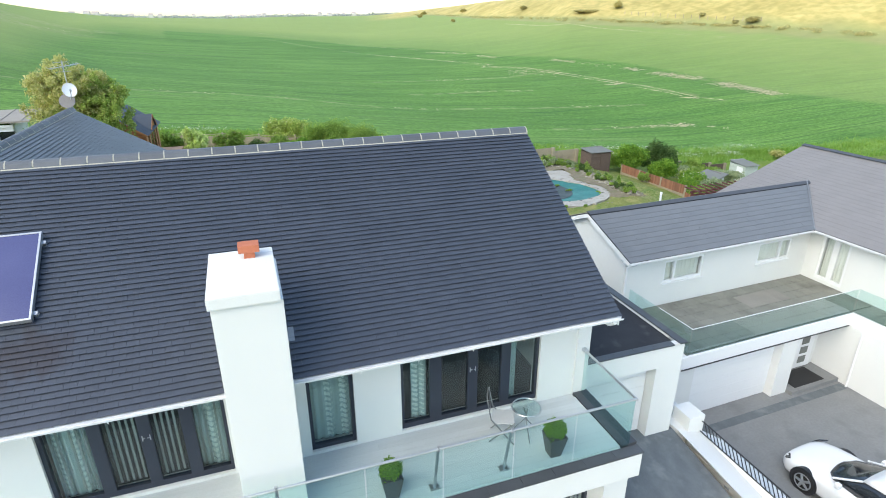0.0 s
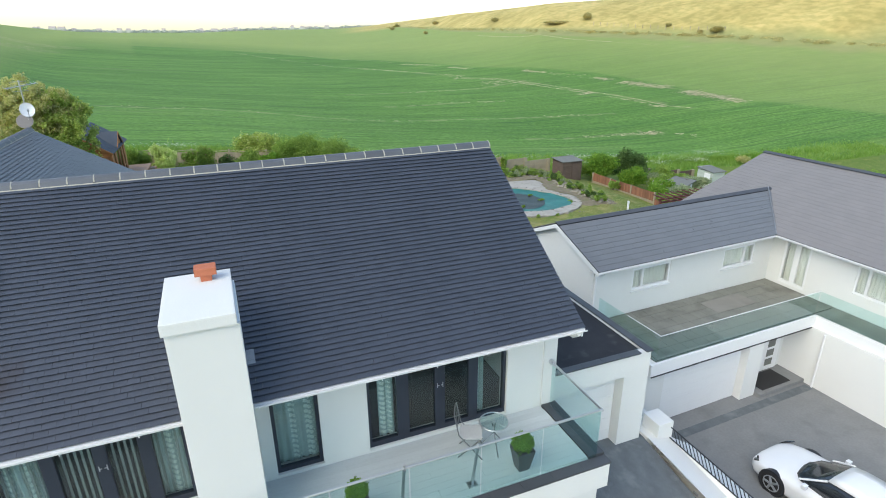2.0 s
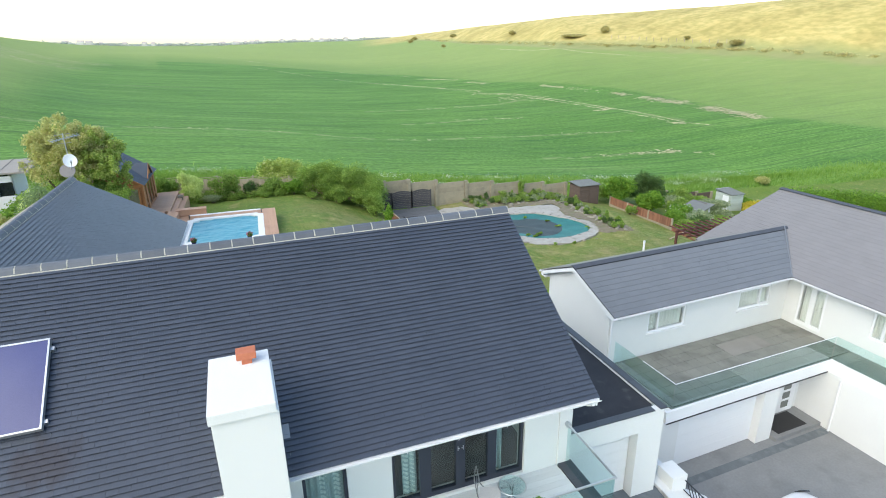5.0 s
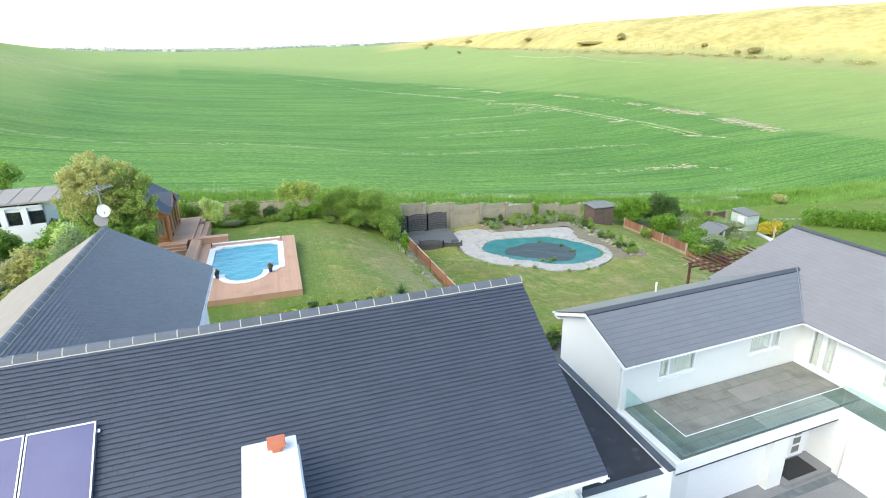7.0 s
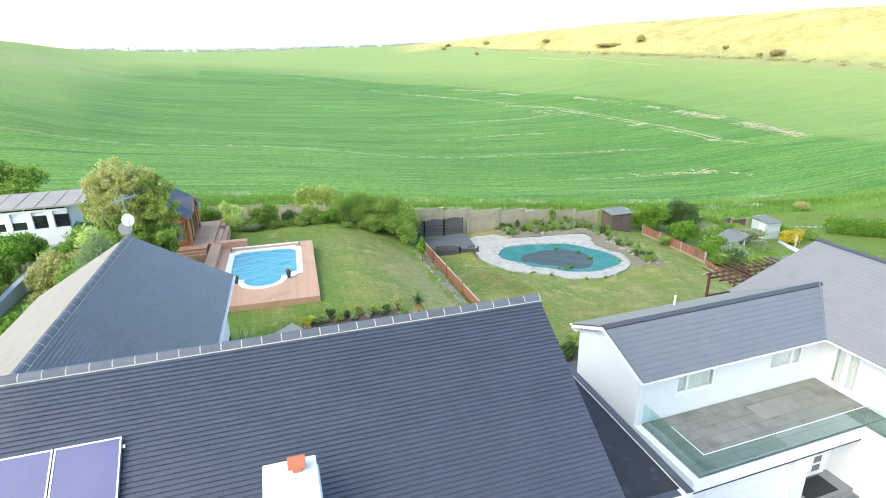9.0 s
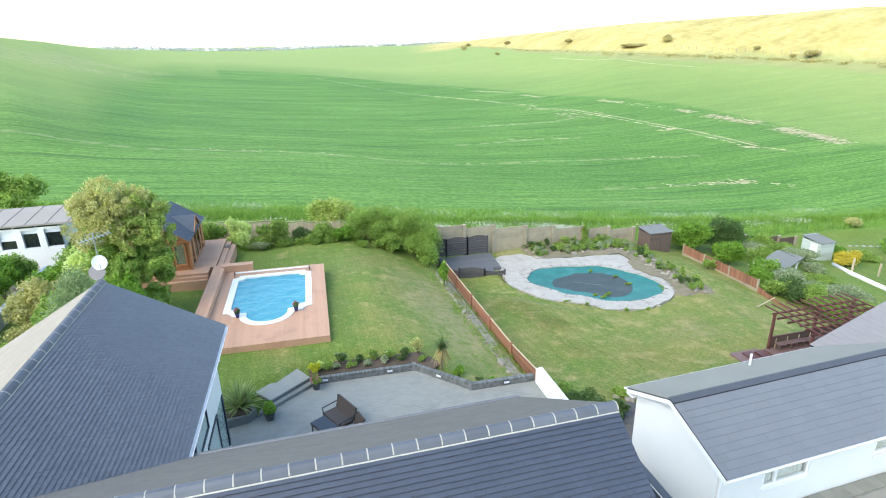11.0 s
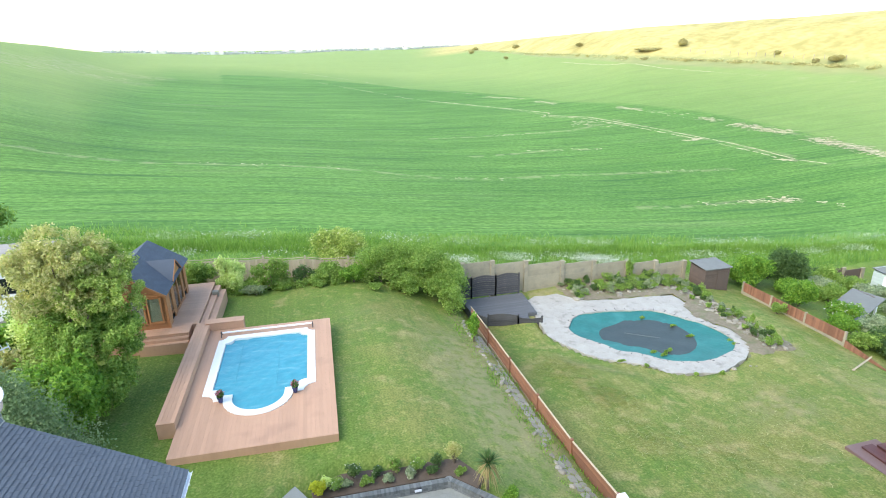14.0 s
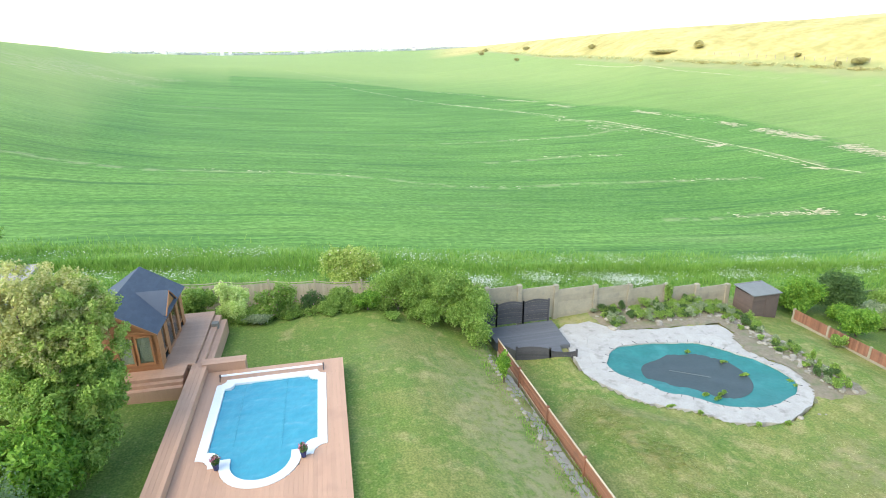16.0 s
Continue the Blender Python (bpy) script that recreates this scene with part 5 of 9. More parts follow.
# terrace over the garages
terrace = boxes("terrace", RENDER, nb, (11.2, SX, 11.0, WN, 1.42, 1.72), (18.5, SX, -2, 11.0, 1.42, 1.72), label="concrete terrace over the garages")
me = bpy.data.meshes.new("terrace_slab")
bm = bmesh.new()
box(bm, 0.004, 0.446, 0.004, 0.446, 0, 0.035, bevel=0.006)
bm.to_mesh(me)
bm.free()
me.materials.append(CONCRETE)
for i in range(18):
    for j in range(6):
        if 11.52 + i * 0.45 + 0.45 < 19.65:
            shared("paving_slab", me, pose(11.52 + i * 0.45, 11.1 + j * 0.455, 1.752), terrace)
boxes("screed", CONCRETE, terrace, (11.46, SX - 0.01, 11.06, WN - 0.01, 1.721, 1.75), (18.52, SX - 0.01, -2, 11.06, 1.721, 1.77))
boxes("patch", surface("pale_patch", (0.21, 0.20, 0.18), (0.27, 0.26, 0.235), 2, 0.85, 0.2, 0.004, dirt=(0.15, 0.14, 0.125), dirt_at=0.5), terrace, (15.6, 17.5, 12.5, 13.3, 1.7885, 1.793))
boxes("terrace_edge", PVC, terrace, (11.2, 18.5, 10.92, 11.0, 1.40, 1.80), (18.42, 18.5, -2, 10.92, 1.40, 1.80), (11.12, 11.2, 10.92, WN, 1.4, 1.80))
boxes("drip_edge", BLACK_IRON, terrace, (11.14, 18.42, 10.89, 10.92, 1.375, 1.40), (18.39, 18.42, -2, 10.89, 1.375, 1.40))
rail2 = thing("glass_balustrade", "frameless glass balustrade edging the terrace", "balustrade", (14, 11.1, 1.78))
gxs = [11.45, 12.63, 13.81, 14.99, 16.17, 17.35, 18.53]
for a, c in zip(gxs, gxs[1:]):
    boxes("glass_panel", BALUSTRADE_GLASS, rail2, (a + 0.008, c - 0.008, 11.04, 11.052, 1.752, 2.64))
for a, c in ((11.06, 12.45), (12.45, 13.82)):
    boxes("glass_panel", BALUSTRADE_GLASS, rail2, (11.444, 11.456, a + 0.008, c - 0.008, 1.752, 2.64))
for k in range(9):
    boxes("glass_panel", BALUSTRADE_GLASS, rail2, (18.53, 18.542, 11.03 - (k + 1) * 1.2 + 0.008, 11.03 - k * 1.2 - 0.008, 1.752, 2.64))
bm = bmesh.new()
box(bm, 11.43, 18.55, 11.034, 11.058, 2.64, 2.652)
box(bm, 11.438, 11.462, 11.066, 12.45, 2.64, 2.652)
part("top_cap", bm, PVC, rail2)

# garages below the terrace
for d in ((11.2, 11.9, 11.1, 11.4, NG - 0.3, 1.42), (15.36, 16.05, 10.93, 11.75, NG - 0.3, 1.42), (11.9, 15.42, 11.15, 11.4, 1.2, 1.42), (16.05, 18.4, 11.75, 12.0, NG - 0.3, 1.42), (18.3, 18.6, -2, 12.2, NG - 0.3, 1.42), (11.2, 11.5, 11.6, WN + 0.3, NG - 0.3, 1.42)):
    boxes("garage_wall", RENDER, nb, d)
ndoor = boxes("garage_door", PVC, nb, (11.9, 15.42, 11.225, 11.26, NG, 1.2), label="white panelled garage door")
for k in range(5):
    boxes("door_panel", PVC, ndoor, (11.905, 15.415, 11.205, 11.224, NG + 0.005 + k * 0.383, NG + 0.005 + k * 0.383 + 0.378), bevel=0.004)
fd = boxes("front_door", PVC, nb, (17.15, 18.05, 11.68, 11.745, NG + 0.15, 1.3), bevel=0.008, label="white front door with glazed squares")
for z in (-0.38, 0.0, 0.38, 0.76):
    boxes("door_light", GREY_ROOF, fd, (17.42, 17.78, 11.668, 11.678, z, z + 0.27))
boxes("door_step", PAVE_NB, nb, (16.06, 18.29, 10.7, 11.74, NG - 0.02, NG + 0.14), bevel=0.01)
mat_ob = tagged(boxes("doormat", RUBBER, None, (16.35, 17.75, 10.84, 11.62, NG + 0.141, NG + 0.16), bevel=0.006), "black rubber mat on the front step", "doormat")
bm = bmesh.new()
tube(bm, [(18.26, 10.4, 1.35), (18.26, 10.4, NG)], 0.035, 8)
part("downpipe", bm, PVC, nb)

# ---- drives ----
bm = bmesh.new()
slab(bm, [(-14, 8.74, 1.64), (8.96, 8.74, 1.64), (8.96, 2.0, 0.5), (-14, 2.0, 0.5)][::-1], 0.4)
slab(bm, [(-14, 2.0, 0.5), (8.96, 2.0, 0.5), (8.96, -14, -0.95), (-14, -14, -0.95)][::-1], 0.4)
box(bm, 5.9, 8.96, 8.74, 9.3, 0.8, 1.636)
tagged(part("driveway", bm, ASPHALT, None), "dark grey sloping slate-paved driveway", "driveway", kind="structure")
tagged(boxes("forecourt", PAVE_NB, None, (9.75, 18.9, -14, 12.6, -1.3, NG)), "grey block-paved forecourt", "driveway", kind="structure")
band_ob = tagged(boxes("paving_band", ASPHALT, None, (11.3, 18.2, 10.3, 10.6, NG - 0.01, NG + 0.004)), "darker paving band along the garages", "paving", kind="structure")
wall = thing("boundary_wall", "low white rendered boundary wall with black railing", "wall", (9.3, 3, -1))
bm = bmesh.new()
slab(bm, [(8.95, 8.6, 1.74), (9.62, 8.6, 1.56), (9.62, -8, 1.2), (8.95, -8, 0.2)][::-1], 1.1)
part("wall_cap", bm, RENDER, wall)
boxes("wall_body", RENDER, wall, (8.98, 9.6, -14, 8.6, -1.1, 0.2), (9.3, 9.6, -8, 8.6, 0.2, 1.2))
boxes("wall_end", RENDER, wall, (9.2, 9.66, 8.5, 9.06, -1.1, 2.05), bevel=0.02)
boxes("wall_foot", RENDER, wall, (8.98, 9.3, 8.601, 9.3, -1.1, 1.7), bevel=0.02)
boxes("vent_plate", LEAD, wall, (8.938, 8.946, 6.9, 7.03, 1.42, 1.47))
bm = bmesh.new()
for z in (1.58, 1.88):
    tube(bm, [(9.6, -8, z - 0.3), (9.6, 8.45, z), (9.6, 8.52, z)], 0.016, 6)
part("rail_bar", bm, BLACK_IRON, wall)
me = bpy.data.meshes.new("baluster")
bm = bmesh.new()
tube(bm, [(0, 0, 1.58), (0.0, 0.17, 1.88)], 0.012, 5)
bm.to_mesh(me)
bm.free()
me.materials.append(BLACK_IRON)
for k in range(90):
    shared("baluster", me, pose(9.6, 8.25 - k * 0.12, -0.0183 * k * 0.12), wall)
gate = thing("metal_railing", "short black metal railing beyond the wall end", "railing", (9.1, 9.4, 1.6))
bm = bmesh.new()
for z in (1.75, 2.0, 2.25):
    tube(bm, [(8.95, 9.1, z), (9.3, 9.75, z)], 0.014, 6)
for q in (0.1, 0.4, 0.7, 0.95):
    tube(bm, [(8.95 + 0.35 * q, 9.1 + 0.65 * q, 1.72), (8.95 + 0.35 * q, 9.1 + 0.65 * q, 2.28)], 0.012, 6)
part("rail_bar", bm, BLACK_IRON, gate)
boxes("base_wall", RENDER, gate, (8.9, 9.66, 9.301, 9.9, -1, 1.7))

for ob in (nb, rail2, mat_ob, band_ob):
    ob.matrix_basis = TURN_N @ ob.matrix_basis

# ---- car ----
def loft(bm, rings, close=True):
    vs = [[bm.verts.new(p) for p in r] for r in rings]
    n = len(vs[0])
    for r, s in zip(vs, vs[1:]):
        for k in range(n - (0 if close else 1)):
            bm.faces.new((r[k], r[(k + 1) % n], s[(k + 1) % n], s[k]))
    if close:
        bm.faces.new(vs[0][::-1])
        bm.faces.new(vs[-1])


def ring(y, half, low, waist, top, crown=0.06):
    """A body section across the car."""
    pts = [(-half * 0.9, low), (-half * 0.985, low + 0.10), (-half, (low + waist) / 2), (-half * 0.985, waist), (-half * 0.86, top - 0.035), (-half * 0.5, top + crown * 0.6), (0, top + crown)]
    pts += [(-x, z) for x, z in pts[-2::-1]]
    return [(x, y, z) for x, z in pts]


car = thing("car", "white two-seat coupe parked on the forecourt", "car")
bm = bmesh.new()
loft(bm, [ring(2.08, 0.50, 0.30, 0.42, 0.50, 0.02), ring(2.02, 0.68, 0.20, 0.48, 0.58, 0.03), ring(1.86, 0.80, 0.17, 0.54, 0.64, 0.04), ring(1.55, 0.86, 0.17, 0.60, 0.70, 0.05), ring(1.2, 0.885, 0.17, 0.64, 0.75, 0.06), ring(0.7, 0.885, 0.17, 0.68, 0.80, 0.06), ring(0.35, 0.87, 0.17, 0.70, 0.83, 0.05), ring(-0.3, 0.865, 0.17, 0.71, 0.83, 0.04), ring(-1.0, 0.88, 0.17, 0.73, 0.86, 0.04), ring(-1.5, 0.88, 0.19, 0.74, 0.86, 0.04), ring(-1.85, 0.82, 0.24, 0.72, 0.83, 0.03), ring(-2.02, 0.70, 0.32, 0.66, 0.74, 0.02)])
bmesh.ops.subdivide_edges(bm, edges=bm.edges[:], cuts=1, use_grid_fill=True, smooth=0.8)
part("body", bm, CAR_WHITE, car, smooth=True)
bm = bmesh.new()
cab = [(1.0, 0.30, 0.80, 0.85), (0.92, 0.52, 0.82, 0.88), (0.74, 0.70, 0.82, 0.92), (0.2, 0.74, 0.82, 1.19), (-0.35, 0.74, 0.83, 1.26), (-0.95, 0.72, 0.84, 1.22), (-1.6, 0.62, 0.84, 0.96)]
loft(bm, [[(-h, y, lo), (-h * 0.77, y, hi - 0.03), (-h * 0.4, y, hi + 0.015), (h * 0.4, y, hi + 0.015), (h * 0.77, y, hi - 0.03), (h, y, lo)] for y, h, lo, hi in cab])
bmesh.ops.subdivide_edges(bm, edges=bm.edges[:], cuts=1, use_grid_fill=True, smooth=0.6)
part("cabin_glass", bm, CAR_GLASS, car, "dark tinted windows", smooth=True)
bm = bmesh.new()
loft(bm, [[(-h, y, z), (-h * 0.5, y, z + 0.035), (0, y, z + 0.045), (h * 0.5, y, z + 0.035), (h, y, z), (h * 0.5, y, z - 0.03), (-h * 0.5, y, z - 0.03)] for y, h, z in ((0.19, 0.565, 1.195), (-0.1, 0.585, 1.24), (-0.45, 0.59, 1.265), (-0.9, 0.575, 1.235), (-1.35, 0.53, 1.09))])
part("roof_panel", bm, CAR_WHITE, car, smooth=True)
for s in (-1, 1):
    bm = bmesh.new()
    tube(bm, [(s * 0.71, 0.74, 0.87), (s * 0.645, 0.45, 1.04), (s * 0.572, 0.18, 1.195)], 0.028, 6)
    part("front_pillar", bm, CAR_WHITE, car)
    bm = bmesh.new()
    tube(bm, [(s * 0.575, -0.95, 1.21), (s * 0.66, -1.55, 0.88)], 0.05, 6)
    part("rear_pillar", bm, CAR_WHITE, car)
    bm = bmesh.new()
    box(bm, min(s * 0.86, s * 1.0), max(s * 0.86, s * 1.0), 0.42, 0.54, 0.86, 0.99, bevel=0.03)
    part("wing_mirror", bm, CAR_WHITE, car)
    bm = bmesh.new()
    slab(bm, [(s * 0.52, 2.055, 0.50), (s * 0.74, 1.95, 0.54), (s * 0.78, 1.80, 0.655), (s * 0.60, 1.93, 0.64)], 0.03)
    part("headlight", bm, CAR_GLASS, car)
    for yy in (1.28, -1.2):
        bm = bmesh.new()
        tube(bm, [(s * 0.66, yy, 0.32), (s * 0.70, yy, 0.32), (s * 0.87, yy, 0.32), (s * 0.90, yy, 0.32)], [0.29, 0.325, 0.325, 0.29], 28)
        wheel = part("wheel", bm, RUBBER, car, "black tyre")
        bm = bmesh.new()
        for q in range(5):
            an = q * math.tau / 5
            tube(bm, [(s * 0.905, yy, 0.32), (s * 0.905, yy + 0.21 * math.cos(an), 0.32 + 0.21 * math.sin(an))], [0.04, 0.03], 6)
        tube(bm, [(s * 0.89, yy, 0.32), (s * 0.912, yy, 0.32)], 0.06, 12)
        tube(bm, [(s * 0.903, yy + 0.215 * math.cos(q * math.tau / 24), 0.32 + 0.215 * math.sin(q * math.tau / 24)) for q in range(25)], 0.016, 6)
        part("rim", bm, ALU, wheel, "alloy rim")
        bm = bmesh.new()
        tube(bm, [(s * 0.70, yy, 0.33), (s * 0.893, yy, 0.33)], [0.37, 0.37], 24)
        part("wheel_arch", bm, BLACK_IRON, car)
car.matrix_basis = pose(13.72, 6.55, NG, 0, 0, 4)

# ---- solar panels ----
panel = thing("solar_panel", "blue-tinted solar collector in aluminium frame on the slates", "solar panel", (0, 0, 0), "solar panels")
w, h = 1.06, 1.55
bm = bmesh.new()
box(bm, 0.03, w - 0.03, 0.03, h - 0.03, 0.02, 0.075)
part("collector", bm, SOLAR, panel)
boxes("rim", ALU, panel, (0, w, 0, 0.03, 0, 0.085), (0, w, h - 0.03, h, 0, 0.085), (0, 0.03, 0.03, h - 0.03, 0, 0.085), (w - 0.03, w, 0.03, h - 0.03, 0, 0.085), bevel=0.004)
for q in (0.1, h - 0.2):
    boxes("bracket", ALU, panel, (w - 0.1, w + 0.05, q, q + 0.06, -0.06, 0.03))
pitch = math.degrees(math.atan2(RIDGE_Z - EAVE_Z, RIDGE_Y - EAVE_Y))


def on_roof(x, y, off=0.09):
    z = EAVE_Z + (y - EAVE_Y) * (RIDGE_Z - EAVE_Z) / (RIDGE_Y - EAVE_Y)
    return pose(x, y, z + off, pitch)


panel.matrix_basis = on_roof(-4.17, 8.6)
copy_thing(panel, on_roof(-5.25, 8.6))

# ---- satellite dish and aerial ----
dish = thing("satellite_dish", "white satellite dish and television aerial on a mast", "aerial", (-5.4, 23.3, 7.6))
bm = bmesh.new()
tube(bm, [(-5.38, 23.34, 7.3), (-5.38, 23.34, 9.55)], 0.022, 8)
part("mast", bm, ALU, dish)
bm = bmesh.new()
ctr, nrm = Vector((-5.3, 23.12, 8.56)), Vector((0.28, -0.9, 0.33)).normalized()
sx = nrm.cross(Vector((0, 0, 1))).normalized()
sy = sx.cross(nrm)
rings = []
for r, d in ((0.02, 0.0), (0.10, 0.010), (0.17, 0.03), (0.225, 0.055), (0.23, 0.06), (0.17, 0.022), (0.08, -0.006), (0.02, -0.012)):
    rings.append([tuple(ctr + nrm * d + sx * r * math.cos(k * math.tau / 28) + sy * r * 1.1 * math.sin(k * math.tau / 28)) for k in range(28)])
loft(bm, rings)
part("reflector", bm, PVC, dish, smooth=True)
bm = bmesh.new()
tube(bm, [tuple(ctr - sy * 0.28), tuple(ctr + nrm * 0.34 - sy * 0.1)], 0.012, 6)
tube(bm, [tuple(ctr + nrm * 0.30 - sy * 0.1), tuple(ctr + nrm * 0.42 - sy * 0.08)], 0.035, 8)
part("feed_arm", bm, ALU, dish)
bm = bmesh.new()
tube(bm, [(-5.5, 23.34, 8.16), (-5.5, 23.3, 8.18)], [0.24, 0.26], 20)
part("rear_dish", bm, surface("grey_mesh", (0.16, 0.15, 0.15), (0.2, 0.19, 0.19), 20, 0.7, 0.2), dish, "grey mesh dish")
bm = bmesh.new()
tube(bm, [(-5.75, 23.1, 9.3), (-4.95, 23.6, 9.42)], 0.014, 6)
boom = part("aerial_boom", bm, ALU, dish)
for k in range(9):
    q = k / 8
    c = Vector((-5.75 + 0.8 * q, 23.1 + 0.5 * q, 9.3 + 0.12 * q))
    bm = bmesh.new()
    tube(bm, [c + Vector((-0.1, 0.16, 0.0)) * (1.4 - 0.5 * q) + Vector((0, 0, 0.04)), c - Vector((-0.1, 0.16, 0.0)) * (1.4 - 0.5 * q) - Vector((0, 0, 0.02))], 0.006, 5)
    part("aerial_rod", bm, ALU, boom)
for z in (9.18, 9.5):
    bm = bmesh.new()
    tube(bm, [(-5.62, 23.22, z), (-5.2, 23.5, z)], 0.008, 5)
    part("aerial_arm", bm, ALU, boom)
dish.matrix_basis = Matrix.Translation((-5.08, 21.65, 8.78)) @ Matrix.Scale(0.9, 4) @ Matrix.Translation((5.3, -23.12, -8.56)) @ dish.matrix_basis

# ---- pool terrace ----
TURN_D = pose(1.72, 31.0, 0, 0, 0, -2.2) @ Matrix.Translation((-1.72, -31.0, 0))


def turned(ob, m=TURN_D):
    """Gives a thing built square its small turn on the plot."""
    ob.matrix_basis = m @ ob.matrix_basis
    return ob


DZ = 2.58
deck = thing("pool_deck", "red-brown timber decking round the swimming pool", "decking")
for d in ((-3.8, 1.72, 26.752, 26.80, 2.0, DZ - 0.036), (1.67, 1.718, 26.80, 35.70, 2.0, DZ - 0.036), (-3.8, 1.72, 35.70, 35.748, 2.0, DZ - 0.036), (-3.8, -3.75, 26.80, 35.70, 2.0, DZ - 0.036)):
    boxes("deck_skirt", DECK, deck, d)


def pool_outline(grow):
    """The pool's plan: bays at the far corners, small steps at the near ones, a round end."""
    x0, x1, y0, y1, r = -2.93 - grow, 0.66 + grow, 30.5 - grow, 34.62 + grow, 0.97 + grow
    cx, cy, n, b_ = -1.16, 29.82, 0.34, 0.46
    pts = [(x0, y0)]
    pts += [(x0 + n * math.sin(a), y1 - n * math.cos(a)) for a in np.linspace(0, math.pi / 2, 6)]
    pts += [(x1 - n * math.cos(a), y1 - n * math.sin(a)) for a in np.linspace(0, math.pi / 2, 6)]
    pts += [(x1, y0)]
    pts += [(x1 - b_ * math.sin(a), y0 - b_ + b_ * math.cos(a)) for a in np.linspace(0.3, math.pi / 2, 6)]
    pts += [(cx + r, y0 - b_)]
    pts += [(cx + r * math.cos(a), cy - r * math.sin(a)) for a in np.linspace(0.02 + 0.3 * grow, math.pi - 0.02 - 0.3 * grow, 21)]
    pts += [(cx - r, y0 - b_)]
    pts += [(x0 + b_ * math.sin(a), y0 - b_ + b_ * math.cos(a)) for a in np.linspace(math.pi / 2, 0.3, 6)]
    return pts


inner, outer = pool_outline(0.0), pool_outline(0.33)
k = 0
x = -3.8
while x < 1.70:
    w = min(0.1415, 1.72 - x)
    # a board is cut where the pool lies
    cut = [yy for yy in np.arange(26.75, 35.76, 0.03) if inside(outer, x + w / 2, yy)]
    runs = [(26.75, 35.75)] if not cut else [(26.75, cut[0]), (cut[-1], 35.75)]
    for a, c in runs:
        bm = bmesh.new()
        box(bm, x, x + w, a, c, DZ - 0.035, DZ - 0.004 * (k % 3) * 0.3)
        part("deck_board", bm, DECK, deck)
    x += 0.144
    k += 1
turned(deck)

pool = thing("swimming_pool", "swimming pool under a blue cover with white coping", "pool")
n_out = len(outer)
bm = bmesh.new()
lo = [bm.verts.new((*p, DZ + 0.03)) for p in inner]
hi = [bm.verts.new((*p, DZ + 0.03)) for p in outer]
lo2 = [bm.verts.new((*p, DZ - 0.22)) for p in inner]
hi2 = [bm.verts.new((*p, DZ - 0.05)) for p in outer]
for i in range(n_out):
    j = (i + 1) % n_out
    bm.faces.new((lo[i], lo[j], hi[j], hi[i]))
    bm.faces.new((lo2[j], lo2[i], lo[i], lo[j])[::-1])
    bm.faces.new((hi2[i], hi2[j], hi[j], hi[i])[::-1])
part("coping", bm, COPING_WHITE, pool, "white stone coping")
bm = bmesh.new()
grid = [(gx_, gy_) for gx_ in np.arange(-3.08, 0.8, 0.08) for gy_ in np.arange(28.7, 34.8, 0.08)]
vs = {}
for gx_, gy_ in grid:
    if all(inside(pool_outline(0.03), gx_ + a, gy_ + c) for a, c in ((0, 0), (0.08, 0), (0, 0.08), (0.08, 0.08))):
        q = []
        for a, c in ((0, 0), (0.08, 0), (0.08, 0.08), (0, 0.08)):
            key = (round(gx_ + a, 2), round(gy_ + c, 2))
            if key not in vs:
                vs[key] = bm.verts.new((key[0], key[1], DZ - 0.055 + 0.03 * noise.noise((key[0] * 1.1, key[1] * 1.9, 0)) + 0.02 * noise.noise((key[0] * 3.2, key[1] * 5, 3))))
            q.append(vs[key])
        bm.faces.new(q)
part("cover", bm, POOL_COVER, pool, "rippled blue solar cover", smooth=True)
bm = bmesh.new()
bm.faces.new([bm.verts.new((*p, DZ - 0.10)) for p in inner])
part("cover_edge", bm, POOL_COVER, pool)
bm = bmesh.new()
for sx_ in (-2.15, -0.55):
    tube(bm, [(sx_, 30.3 if sx_ > -1 else 30.7, DZ - 0.035), (sx_, 32.4, DZ - 0.03), (sx_, 34.5, DZ - 0.035)], 0.007, 5)
part("cover_seam", bm, surface("pale_seam", (0.05, 0.30, 0.38), (0.10, 0.38, 0.44), 4, 0.5, 0.0), pool)
turned(pool)
roller = thing("cover_roller", "white pool cover roller tube on two stands", "roller")
bm = bmesh.new()
tube(bm, [(-3.15, 35.06, DZ + 0.18), (0.85, 35.06, DZ + 0.18)], 0.04, 10)
part("tube", bm, PVC, roller)
for sx_ in (-3.2, 0.9):
    bm = bmesh.new()
    tube(bm, [(sx_, 34.9, DZ), (sx_, 35.06, DZ + 0.21), (sx_, 35.22, DZ)], 0.02, 6)
    tube(bm, [(sx_ - 0.02, 35.06, DZ + 0.18), (sx_ + 0.02, 35.06, DZ + 0.18)], 0.07, 12)
    part("stand", bm, BLACK_IRON, roller)
turned(roller)

step = thing("deck_step", "long red-brown timber step along the deck", "step")
for i, (a, c, z0, z1) in enumerate(((-4.42, -3.81, 2.2, 2.90),)):
    boxes("riser", DECK, step, (a, c, 28.3, 36.1, z0, z1 - 0.03))
    for q in range(4):
        boxes("tread_board", DECK, step, (a + q * 0.1525, a + q * 0.1525 + 0.147, 28.28, 36.1, z1 - 0.03, z1))
turned(step)
bench = thing("deck_bench", "red-brown timber bench box at the pool end", "bench")
boxes("bench_body", DECK, bench, (-3.98, -2.3, 35.78, 36.25, 2.2, 2.93))
for q in range(3):
    boxes("bench_board", DECK, bench, (-4.0, -2.28, 35.76 + q * 0.166, 35.76 + q * 0.166 + 0.16, 2.93, 2.96))
turned(bench)

